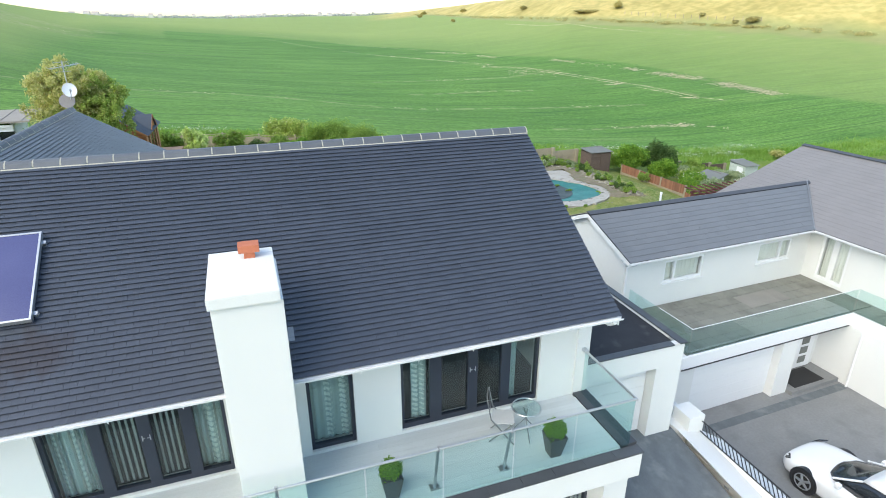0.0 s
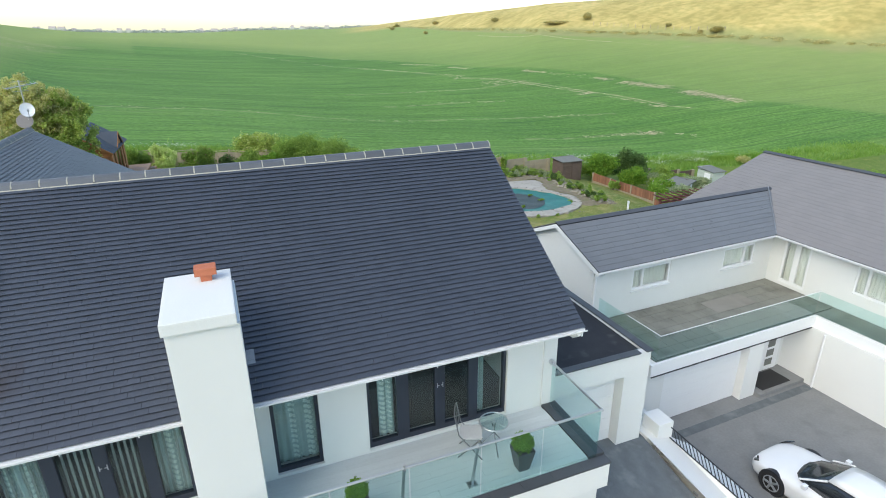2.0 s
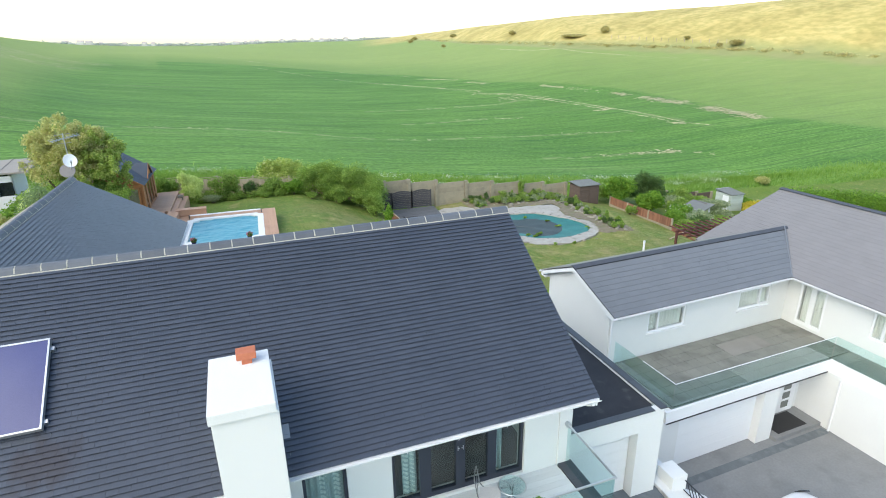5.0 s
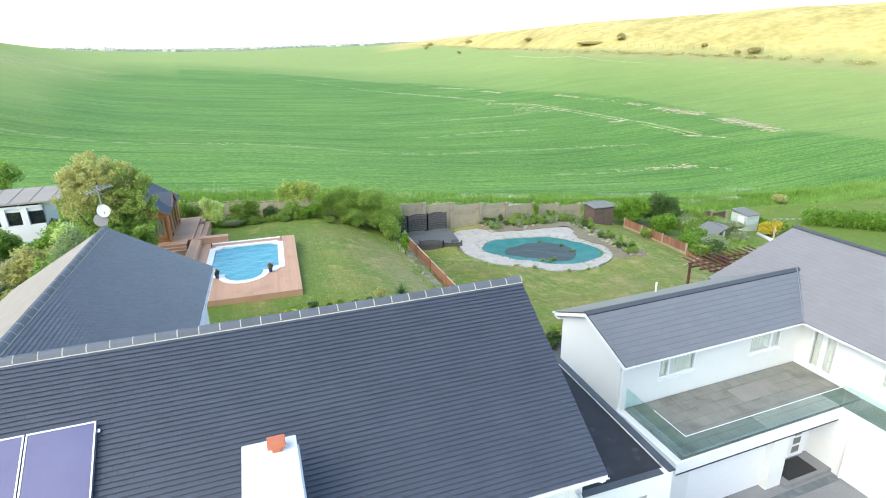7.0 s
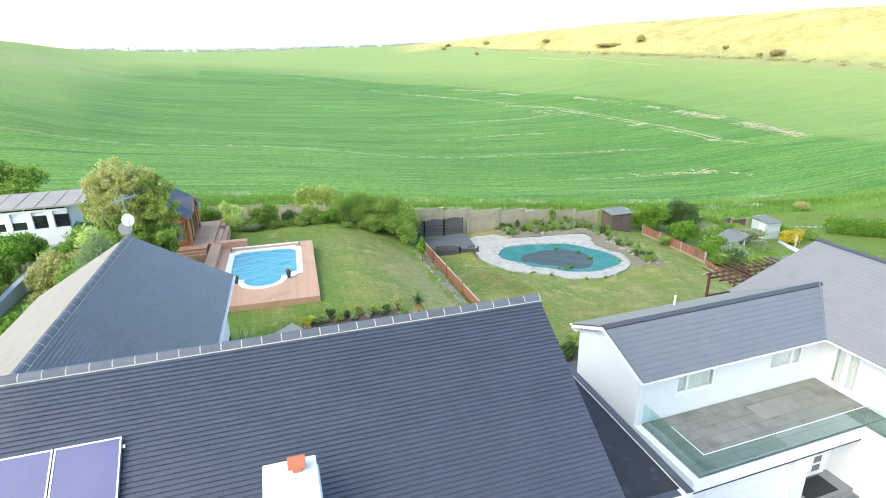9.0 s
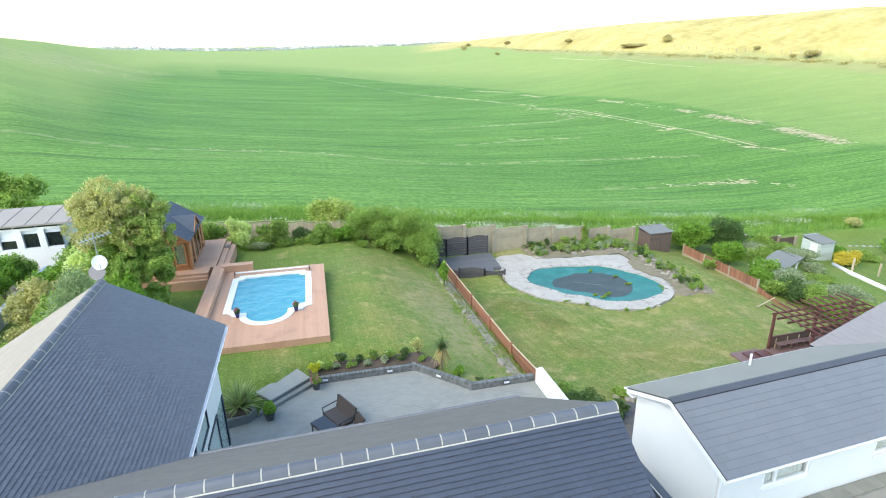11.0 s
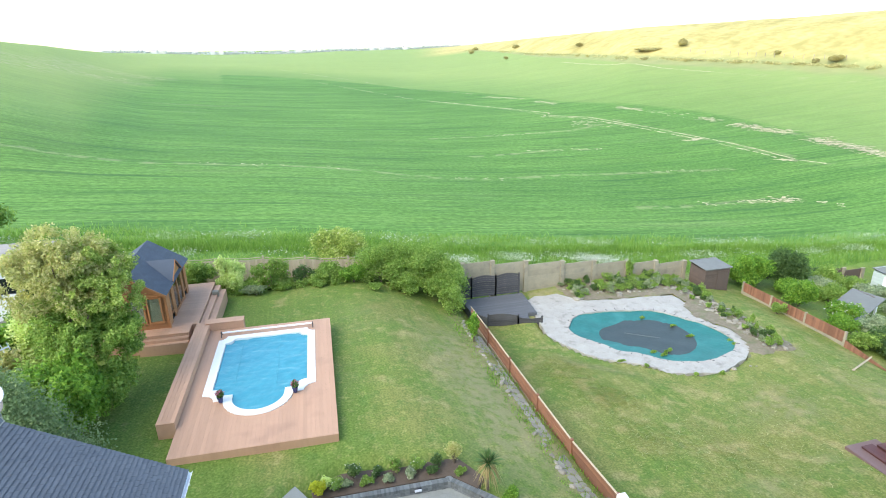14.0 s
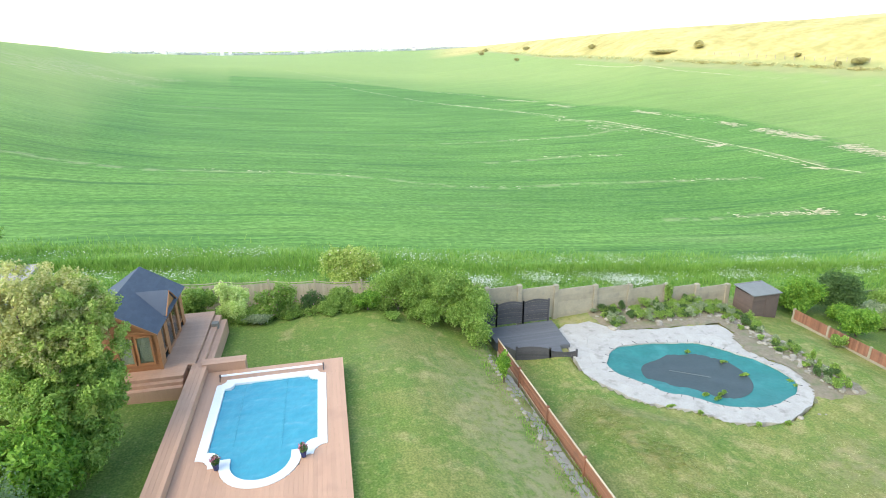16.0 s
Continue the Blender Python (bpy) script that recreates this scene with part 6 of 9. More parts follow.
# summer house terrace
terr = thing("cabin_terrace", "red-brown timber terrace and steps round the summer house", "decking")
CZ = 2.90
for q in range(int((41.2 - 35.25) / 0.145)):
    boxes("deck_board", DECK, terr, (-9.2, -4.62 if q < 6 else -4.35, 35.25 + q * 0.145, 35.25 + q * 0.145 + 0.139, CZ - 0.03, CZ))
boxes("terrace_body", DECK, terr, (-9.2, -4.64, 35.27, 36.1, 1.9, CZ - 0.032), (-9.2, -4.37, 36.1, 41.2, 1.9, CZ - 0.032))
for i in range(2):
    for q in range(2):
        boxes("front_tread", DECK, terr, (-7.6 + i * 0.9, -4.62, 35.24 - (i + 1) * 0.22 + q * 0.11, 35.24 - (i + 1) * 0.22 + q * 0.11 + 0.106, 1.9, CZ - 0.14 * (i + 1)))
        boxes("side_tread", DECK, terr, (-4.34 + i * 0.3 + q * 0.15, -4.34 + i * 0.3 + q * 0.15 + 0.145, 36.3, 41.0 - i * 0.3, 1.9, CZ - 0.14 * (i + 1)))
turned(terr)
tagged(boxes("stone_pot", STONE, None, (-3.95, -3.65, 39.9, 40.2, CZ - 0.28, CZ + 0.02), bevel=0.03), "small weathered stone trough on the steps", "planter")

# summer house
cab = thing("summer_house", "cedar-clad summer house with blue-grey shingle roof", "summer house", (-6.7, 38.3, CZ))
CX0, CX1, CY0, CY1, CEZ, CRX, CRZ = -8.66, -5.54, 35.95, 40.3, 4.74, -7.1, 5.88
for k in range(13):
    z = CZ + k * 0.145
    boxes("log_course", CEDAR, cab, (CX0, CX1, CY0, CY0 + 0.05, z, z + 0.14), bevel=0.012)
for k in range(13):
    z = CZ + k * 0.145
    for a, c in ((CY0 + 0.05, 36.6), (37.15, 37.45), (39.2, 39.4), (39.9, CY1)):
        boxes("log_course", CEDAR, cab, (CX1 - 0.05, CX1, a, c, z, z + 0.14), bevel=0.01)
boxes("back_wall", CEDAR, cab, (CX0, CX0 + 0.05, CY0 + 0.05, CY1, CZ, CEZ + 0.1))
boxes("far_wall", CEDAR, cab, (CX0 + 0.05, CX1 - 0.05, CY1 - 0.05, CY1, CZ, CEZ + 0.1))
boxes("inner_floor", ROOM, cab, (CX0 + 0.06, CX1 - 0.06, CY0 + 0.06, CY1 - 0.06, CZ, CZ + 0.03))
boxes("corner_post", CEDAR, cab, (CX1 - 0.06, CX1 + 0.05, CY0 - 0.05, CY0 + 0.06, CZ, CEZ), bevel=0.01)
for yy in (CY0, CY1 - 0.05):
    bm = bmesh.new()
    pts = [(CX0, CEZ), (CX1, CEZ), (CRX, CRZ - 0.08)]
    lo = [bm.verts.new((x, yy, z)) for x, z in pts]
    hi = [bm.verts.new((x, yy + 0.05, z)) for x, z in pts]
    bm.faces.new(lo)
    bm.faces.new(hi[::-1])
    for i in range(3):
        bm.faces.new((lo[i], lo[(i + 1) % 3], hi[(i + 1) % 3], hi[i]))
    part("gable", bm, CEDAR, cab)
window(cab, 36.6, 37.15, CZ + 0.35, CZ + 1.85, CX1, "window", [], CEDAR, None, axis="y", facing=1, bar=0.05)
window(cab, 37.45, 39.2, CZ + 0.05, CZ + 1.88, CX1, "glazed_door", [(38.32, 0.12)], CEDAR, None, axis="y", facing=1, bar=0.08)
window(cab, 39.4, 39.9, CZ + 0.35, CZ + 1.85, CX1, "window", [], CEDAR, None, axis="y", facing=1, bar=0.05)
for a in (-7.08, -6.36):
    pane_w = window(cab, a, a + 0.64, CZ + 0.3, CZ + 1.6, CY0 - 0.085, "window", [], CEDAR, None, bar=0.07)
    boxes("blind", FENCE_OLD, pane_w, (a + 0.07, a + 0.57, CY0 - 0.028, CY0 - 0.02, CZ + 0.38, CZ + 1.53))
bm = bmesh.new()
OX, EZ2 = 0.22, CEZ - 0.04
slab(bm, [(CX1 + OX, CY0 - 0.5, EZ2), (CX1 + OX, CY1 + 0.05, EZ2), (CRX, CY1 + 0.05, CRZ), (CRX, CY0 - 0.5, CRZ)], 0.05)
slab(bm, [(CX0 - OX, CY1 + 0.05, EZ2), (CX0 - OX, CY0 - 0.5, EZ2), (CRX, CY0 - 0.5, CRZ), (CRX, CY1 + 0.05, CRZ)], 0.05)
croof = part("roof", bm, CABIN_FELT, cab, "blue-grey felt shingles")
crise = math.hypot(CRX - CX1 - OX, CRZ - EZ2)
slates("slate_cladding", croof, CABIN_FELT, (CX1 + OX, CY0 - 0.5, EZ2), (0, 1, 0), (CRX - CX1 - OX, 0, CRZ - EZ2), CY1 - CY0 + 0.55, crise, 0.15, 0.33, thick=0.004, gap=0.003, lap=0.007)
for s in (-1, 1):
    bm = bmesh.new()
    q = (CX1 + OX) if s > 0 else (CX0 - OX)
    slab(bm, [(q, CY0 - 0.53, EZ2 + 0.03), (q, CY0 - 0.5, EZ2 + 0.03), (CRX, CY0 - 0.5, CRZ + 0.03), (CRX, CY0 - 0.53, CRZ + 0.03)][::s], 0.1)
    part("bargeboard", bm, CEDAR, cab)
bm = bmesh.new()
gy0, gy1, gz, gx1 = 37.1, 38.7, 4.84, CX1 + 0.12
gpk = (37.9, 5.55)
bm.faces.new([bm.verts.new(p) for p in ((gx1, gy0, gz), (gx1, gy1, gz), (gx1, *gpk))])
bm.faces.new([bm.verts.new(p) for p in ((gx1 - 0.05, gy1, gz), (gx1 - 0.05, gy0, gz), (gx1 - 0.05, *gpk))])
part("dormer_front", bm, CEDAR, cab)
for a, s in ((gy0 - 0.12, 1), (gy1 + 0.12, -1)):
    bm = bmesh.new()
    slab(bm, [(gx1 + 0.08, a, gz - 0.06), (gx1 + 0.08, gpk[0], gpk[1] + 0.04), (CRX + 0.35, gpk[0], gpk[1] + 0.04), (gx1 - 0.35, a, gz - 0.02)][::s], 0.03)
    part("dormer_roof", bm, CABIN_FELT, cab)
bm = bmesh.new()
tube(bm, [(gx1 + 0.09, gy0 - 0.12, gz - 0.05), (gx1 + 0.09, *gpk), (gx1 + 0.09, gy1 + 0.12, gz - 0.05)], 0.03, 4)
part("dormer_trim", bm, CEDAR, cab)
turned(cab)

# ---- fences and walls ----
fence = thing("back_fence", "pale weathered close-board fence with shaped tops", "fence", (2, 44, 1))
FX = [-6.4, -4.0, -1.5, 1.0, 3.6, 6.2, 8.8, 10.6]


def back_line(x):
    y = 44.4 - 0.11 * max(0.0, x + 2)
    return y, float(np.interp(x, [-6.4, 4.3, 10.6], [3.42, 2.62, 2.0]))


for x0, x1 in zip(FX, FX[1:]):
    y0, z0 = back_line(x0)
    boxes("fence_post", FENCE_OLD, fence, (x0 - 0.05, x0 + 0.05, y0 - 0.06, y0 + 0.06, z0 - 2.3, z0 + 0.08), bevel=0.01)
    n = int((x1 - x0 - 0.1) / 0.15)
    for k in range(n):
        a = x0 + 0.06 + k * (x1 - x0 - 0.12) / n
        m = (k + 0.5) / n
        y, z = back_line(a)
        z -= 0.10 * math.sin(m * math.pi)
        boxes("fence_board", FENCE_OLD, fence, (a, a + (x1 - x0 - 0.12) / n - 0.006, y - 0.012 * (k % 2), y + 0.012, z - 2.2, z - 0.12))
    bm = bmesh.new()
    pts = []
    for m in np.linspace(0, 1, 9):
        y, z = back_line(x0 + m * (x1 - x0))
        pts.append((x0 + m * (x1 - x0), y, z - 0.10 * math.sin(m * math.pi)))
    tube(bm, pts, 0.022, 6)
    tube(bm, [(p[0], p[1], p[2] - 0.12) for p in pts], 0.018, 6)
    part("fence_cap", bm, FENCE_OLD, fence)

cwall = thing("garden_wall", "weathered concrete panel wall with piers stepping downhill", "wall", (19, 42.5, -1))
PX = [10.75, 12.77, 15.13, 17.79, 20.18, 22.8, 25.13, 27.5]
PZ = [1.92, 1.85, 1.57, 1.27, 1.03, 0.73, 0.46, 0.18]
for k, (x, z) in enumerate(zip(PX, PZ)):
    boxes("pier", CONC_PANEL, cwall, (x - 0.14, x + 0.14, 42.42, 42.7, z - 2.6, z), bevel=0.015)
for (x0, z0), (x1, z1) in zip(zip(PX, PZ), list(zip(PX, PZ))[1:]):
    for q in range(5):
        top = z1 - 0.02 - q * 0.42
        bm = bmesh.new()
        lift = 0.06 if q == 0 else 0
        v = box(bm, x0 + 0.145, x1 - 0.145, 42.53, 42.6, top - 0.415, top)
        if q == 0:
            v[4].co.z -= 0.02
            v[7].co.z -= 0.02
        part("wall_panel", bm, CONC_PANEL, cwall)

mid = thing("dividing_fence", "low red-stained timber fence between the gardens", "fence", (9.9, 30, 0.5))
MY = [22.2, 25.4, 28.6, 32.0, 35.4, 38.8]


def mid_at(y):
    return float(np.interp(y, [22.2, 38.8], [9.62, 10.12])), float(np.interp(y, [22.2, 24, 28.6, 32, 38.8], [1.95, 1.6, 1.28, 1.05, 0.62]))


for y0, y1 in zip(MY, MY[1:]):
    xa, za = mid_at(y0)
    xb, zb = mid_at(y1)
    boxes("fence_post", FENCE_RED, mid, (xa - 0.05, xa + 0.05, y0 - 0.05, y0 + 0.05, za - 1.1, za + 0.1), bevel=0.01)
    for q in range(5):
        bm = bmesh.new()
        d0, d1 = q * 0.14 + 0.02, q * 0.14 + 0.165
        off = 0.012 * (q % 2)
        vv = [(xa + off, y0 + 0.05, za - d1), (xa + off + 0.02, y0 + 0.05, za - d1), (xb + off + 0.02, y1 - 0.05, zb - d1), (xb + off, y1 - 0.05, zb - d1)]
        lo = [bm.verts.new(p) for p in vv]
        hi = [bm.verts.new((p[0], p[1], p[2] + d1 - d0)) for p in vv]
        bm.faces.new(lo[::-1])
        bm.faces.new(hi)
        for i in range(4):
            bm.faces.new((lo[i], lo[(i + 1) % 4], hi[(i + 1) % 4], hi[i]))
        part("fence_board", bm, FENCE_RED, mid)
    bm = bmesh.new()
    tube(bm, [(xa + 0.015, y0, za), (xb + 0.015, y1, zb)], 0.04, 4)
    part("fence_cap", bm, FENCE_OLD, mid)
    bm = bmesh.new()
    vv = [(xa - 0.02, y0, za - 1.25), (xa + 0.03, y0, za - 1.25), (xb + 0.03, y1, zb - 1.25), (xb - 0.02, y1, zb - 1.25)]
    lo = [bm.verts.new(p) for p in vv]
    hi = [bm.verts.new((p[0], p[1], p[2] + 0.52)) for p in vv]
    bm.faces.new(lo[::-1])
    bm.faces.new(hi)
    for i in range(4):
        bm.faces.new((lo[i], lo[(i + 1) % 4], hi[(i + 1) % 4], hi[i]))
    part("gravel_board", bm, CONC_PANEL, mid)

rfence = thing("side_fence", "red-stained vertical board fence on concrete gravel boards", "fence", (30, 35, -1.5))
RP = [(30.5, 39.9, -0.85), (30.25, 37.2, -0.7), (30.15, 34.5, -0.6), (30.05, 31.75, -0.5), (29.7, 28.8, -0.8)]
for i, ((xa, ya, za), (xb, yb, zb)) in enumerate(zip(RP, RP[1:])):
    drop = 0.0 if i < 3 else 0.45
    boxes("fence_post", CONC_PANEL, rfence, (xa - 0.06, xa + 0.06, ya - 0.06, ya + 0.06, za - 1.6, za + 0.04), bevel=0.01)
    n = 22
    for k in range(n):
        m = (k + 0.5) / n
        x, y, z = xa + (xb - xa) * m, ya + (yb - ya) * m, za + (zb - za) * m - drop
        boxes("fence_board", FENCE_RED, rfence, (x - 0.01 - 0.008 * (k % 2), x + 0.01, y - abs(yb - ya) / n / 2 + 0.003, y + abs(yb - ya) / n / 2 - 0.003, z - 0.66, z))
    bm = bmesh.new()
    vv = [(xb - 0.025, yb, zb - 1.5 - drop), (xb + 0.025, yb, zb - 1.5 - drop), (xa + 0.025, ya, za - 1.5 - drop), (xa - 0.025, ya, za - 1.5 - drop)]
    lo = [bm.verts.new(p) for p in vv]
    hi = [bm.verts.new((p[0], p[1], p[2] + 0.83)) for p in vv]
    bm.faces.new(lo[::-1])
    bm.faces.new(hi)
    for i2 in range(4):
        bm.faces.new((lo[i2], lo[(i2 + 1) % 4], hi[(i2 + 1) % 4], hi[i2]))
    part("gravel_board", bm, CONC_PANEL, rfence)
bm = bmesh.new()
tube(bm, [(27.4, 29.0, lay(27.4, 29) + 0.06), (29.3, 29.6, lay(29.3, 29.6) + 0.5)], 0.05, 4)
tagged(part("timber_rail", bm, FENCE_OLD), "pale loose timber rail leaning on the fence", "timber")

# dark corner screen and grey deck
gdeck = thing("corner_deck", "grey timber corner deck beside the pond", "decking", (12.7, 40, -0.6))
GPOLY = [(10.5, 40.3), (11.25, 39.05), (13.65, 38.3), (13.8, 38.95), (14.4, 38.9), (14.65, 41.9), (10.5, 41.9)]
bm = bmesh.new()
prism(bm, GPOLY, -1.2, -0.42)
part("deck_frame", bm, GREY_DECK, gdeck)
y = 38.25
while y < 41.85:
    xs_ = [xx for xx in np.arange(10.5, 15.0, 0.05) if inside(GPOLY, xx, y + 0.07)]
    if xs_:
        boxes("deck_board", GREY_DECK, gdeck, (xs_[0], xs_[-1], y, y + 0.138, -0.419, -0.385))
    y += 0.144


def arched_panel(parent, a, b_, z0, h, arch, slats, mat=FENCE_DARK):
    """A woven fence panel with an arched top between two posts."""
    a, b_ = Vector((*a, 0)), Vector((*b_, 0))
    d = (b_ - a).normalized()
    nn = Vector((-d.y, d.x, 0)) * 0.012
    L = (b_ - a).length
    for e in (a, b_):
        boxes("post", mat, parent, (e.x - 0.045, e.x + 0.045, e.y - 0.045, e.y + 0.045, z0 - 0.1, z0 + h + 0.08), bevel=0.008)
    for q in range(slats):
        f0, f1 = q / slats, (q + 0.9) / slats
        bm = bmesh.new()
        strip = []
        for m in np.linspace(0.03, 0.97, 9):
            p = a + d * (L * m)
            top = h + arch * math.sin(m * math.pi)
            off = nn * (1 if q % 2 else -1)
            strip.append([bm.verts.new((p.x + off.x * s, p.y + off.y * s, z0 + top * f)) for s, f in ((-0.5, f0), (1.0, f0), (1.0, f1), (-0.5, f1))])
        for r, t in zip(strip, strip[1:]):
            for i in range(4):
                bm.faces.new((r[i], r[(i + 1) % 4], t[(i + 1) % 4], t[i]))
        bm.faces.new(strip[0][::-1])
        bm.faces.new(strip[-1])
        part("slat", bm, mat, parent)


screen = thing("fence_screen", "dark stained woven fence panels with arched tops", "fence", (12.6, 42, -0.4))
for a, c in (((10.45, 42.15), (11.2, 42.1)), ((11.2, 42.1), (12.85, 42.05)), ((12.85, 42.05), (14.45, 42.0))):
    arched_panel(screen, a, c, -0.38, 1.30, 0.16, 10)
low = thing("low_fence", "low dark stained fence panels with wavy tops", "fence", (12.4, 36.8, -1))
arched_panel(low, (11.25, 38.92), (12.95, 38.35), -1.05, 0.90, 0.12, 7)
arched_panel(low, (12.95, 38.35), (14.3, 37.95), -1.05, 0.80, -0.10, 7)

# ---- pond ----
pond = thing("garden_pond", "drained garden pond under green netting with pale paved rim", "pond", (19.5, 35.5, POND_Z))


def resample(poly, n):
    p = np.array(poly, float)
    for _ in range(3):
        q = np.roll(p, -1, 0)
        p = np.stack((0.75 * p + 0.25 * q, 0.25 * p + 0.75 * q), 1).reshape(-1, 2)
    p = np.concatenate((p, p[:1]))
    s = np.concatenate(([0], np.cumsum(np.hypot(*np.diff(p, axis=0).T))))
    t = np.linspace(0, s[-1], n, endpoint=False)
    q = np.stack((np.interp(t, s, p[:, 0]), np.interp(t, s, p[:, 1])), 1)
    for _ in range(2):
        q = 0.5 * q + 0.25 * (np.roll(q, 1, 0) + np.roll(q, -1, 0))
    return q


def radial(poly, n):
    """The outline by even bearings round the pond's middle."""
    c = np.array((19.4, 35.3))
    q = resample(poly, 400)
    an = np.arctan2(q[:, 1] - c[1], q[:, 0] - c[0])
    o = np.argsort(an)
    r = np.hypot(*(q - c).T)[o]
    g_ = np.linspace(-math.pi, math.pi, n, endpoint=False)
    rr = np.interp(g_, an[o], r, period=math.tau) * (1 + 0.012 * np.sin(g_ * 9) + 0.008 * np.sin(g_ * 23 + 1))
    return np.stack((c[0] + rr * np.cos(g_), c[1] + rr * np.sin(g_)), 1)


NP = 64
rim_o, rim_i = radial(POND_RIM, NP), radial(POND_EDGE, NP)
rng = np.random.default_rng(5)
rim_o = rim_o + rng.normal(size=rim_o.shape) * 0.07
for k in range(NP):
    j = (k + 1) % NP
    for f0, f1 in ((0.0, 0.497), (0.5, 1.0)):
        bm = bmesh.new()
        q = [rim_i[k] + (rim_o[k] - rim_i[k]) * f0, rim_i[j] + (rim_o[j] - rim_i[j]) * f0, rim_i[j] + (rim_o[j] - rim_i[j]) * f1, rim_i[k] + (rim_o[k] - rim_i[k]) * f1]
        dz = rng.uniform(-0.006, 0.006)
        prism(bm, [tuple(p) for p in q][::-1], POND_Z - 0.3, POND_Z + dz)
        part("rim_slab", bm, POND_SLAB, pond)
bm = bmesh.new()
c = np.array((19.4, 35.3))
rings = []
for f in np.linspace(0.04, 1.0, 15):
    ring_ = []
    for k in range(NP):
        p = c + (rim_i[k] - c) * f * (1.012 if f == 1 else 1)
        ring_.append(bm.verts.new((p[0], p[1], POND_Z - 0.08 - 0.16 * (1 - f * f) + 0.05 * noise.noise((p[0] * 1.1, p[1] * 1.1, 5)))))
    rings.append(ring_)
for r, t in zip(rings, rings[1:]):
    for k in range(NP):
        bm.faces.new((r[k], r[(k + 1) % NP], t[(k + 1) % NP], t[k]))
bm.faces.new(rings[0])
part("pond_net", bm, POND_NET, pond, "green pond netting", smooth=True)
for k in range(0, NP, 2):
    p, q = rim_i[k], rim_i[k] + (rim_o[k] - rim_i[k]) / np.hypot(*(rim_o[k] - rim_i[k])) * rng.uniform(0.12, 0.3)
    bm = bmesh.new()
    tube(bm, [(p[0], p[1], POND_Z + 0.0), (q[0], q[1], POND_Z + 0.018)], 0.014, 5)
    part("net_peg", bm, BLACK_IRON, pond)
DARK_EDGE = [(17.0, 36.2), (17.5, 36.6), (18.7, 36.7), (19.2, 37.2), (20.6, 37.1), (21.5, 36.6), (21.9, 35.6), (22.0, 34.0), (21.2, 32.8), (19.8, 32.5), (19.1, 32.9), (18.4, 33.5), (17.6, 34.1), (16.9, 34.8), (16.8, 35.4)][::-1]
dk = resample(DARK_EDGE, 48)
bm = bmesh.new()
rings = []
for f in np.linspace(0.04, 1.0, 12):
    ring_ = []
    for k in range(48):
        p = c + (dk[k] - c) * f
        fr = np.hypot(*(p - c)) / 5.0
        ring_.append(bm.verts.new((p[0], p[1], POND_Z - 0.045 - 0.15 * (1 - fr * fr) + 0.05 * noise.noise((p[0] * 1.1, p[1] * 1.1, 5)))))
    rings.append(ring_)
for r, t in zip(rings, rings[1:]):
    for k in range(48):
        bm.faces.new((r[k], r[(k + 1) % 48], t[(k + 1) % 48], t[k]))
bm.faces.new(rings[0])
part("pond_sheet", bm, POND_DARK, pond, "grey sheet over the pond", smooth=True)
bm = bmesh.new()
tube(bm, [(18.3, 35.5, POND_Z - 0.06), (19.9, 34.4, POND_Z - 0.06)], 0.014, 5)
part("batten", bm, GREY_ROOF, pond)

# ---- patio ----
PATZ = 1.76
patio = thing("patio", "grey block-paved patio behind the house", "patio", (3, 19, PATZ), kind="structure")
PAT = [(-2.7, 14.4), (9.28, 14.4), (9.28, 22.02), (6.72, 22.12), (4.83, 24.2), (0.77, 24.34), (-1.45, 22.7), (-2.7, 22.5)]
bm = bmesh.new()
prism(bm, PAT, 0.2, PATZ - 0.008)
part("patio_base", bm, PAVER, patio)
me = bpy.data.meshes.new("paver")
bm = bmesh.new()
box(bm, 0.0015, 0.2385, 0.0015, 0.1585, 0, 0.05)
bm.to_mesh(me)
bm.free()
me.materials.append(PAVER)
verts, faces, count = [], [], 0
prng = random.Random(4)
row = 0
y = 15.3
while y < 24.4:
    x = -2.7 + (0.12 if row % 2 else 0)
    while x < 9.28:
        if inside(PAT, min(x + 0.12, 9.2), y + 0.08):
            dz = prng.uniform(-0.002, 0.002)
            if count < 300 and y > 22.2 and x > 0.2:
                shared("paver", me, pose(x, y, PATZ - 0.05 + dz), patio)
                count += 1
            else:
                k = len(verts)
                for px_, py_, pz_ in ((0.0015, 0.0015, 0), (0.237, 0.003, 0), (0.237, 0.157, 0), (0.003, 0.157, 0), (0.003, 0.003, 0.05), (0.237, 0.003, 0.05), (0.237, 0.157, 0.05), (0.003, 0.157, 0.05)):
                    verts.append((x + px_, y + py_, PATZ - 0.05 + dz + pz_))
                faces += [tuple(k + i for i in f) for f in ((4, 5, 6, 7), (0, 1, 5, 4), (1, 2, 6, 5), (2, 3, 7, 6), (3, 0, 4, 7))]
        x += 0.24
    y += 0.16
    row += 1
ob = raw("paver_rest", verts, faces, PAVER, patio)
ob["kind"] = "stuff"

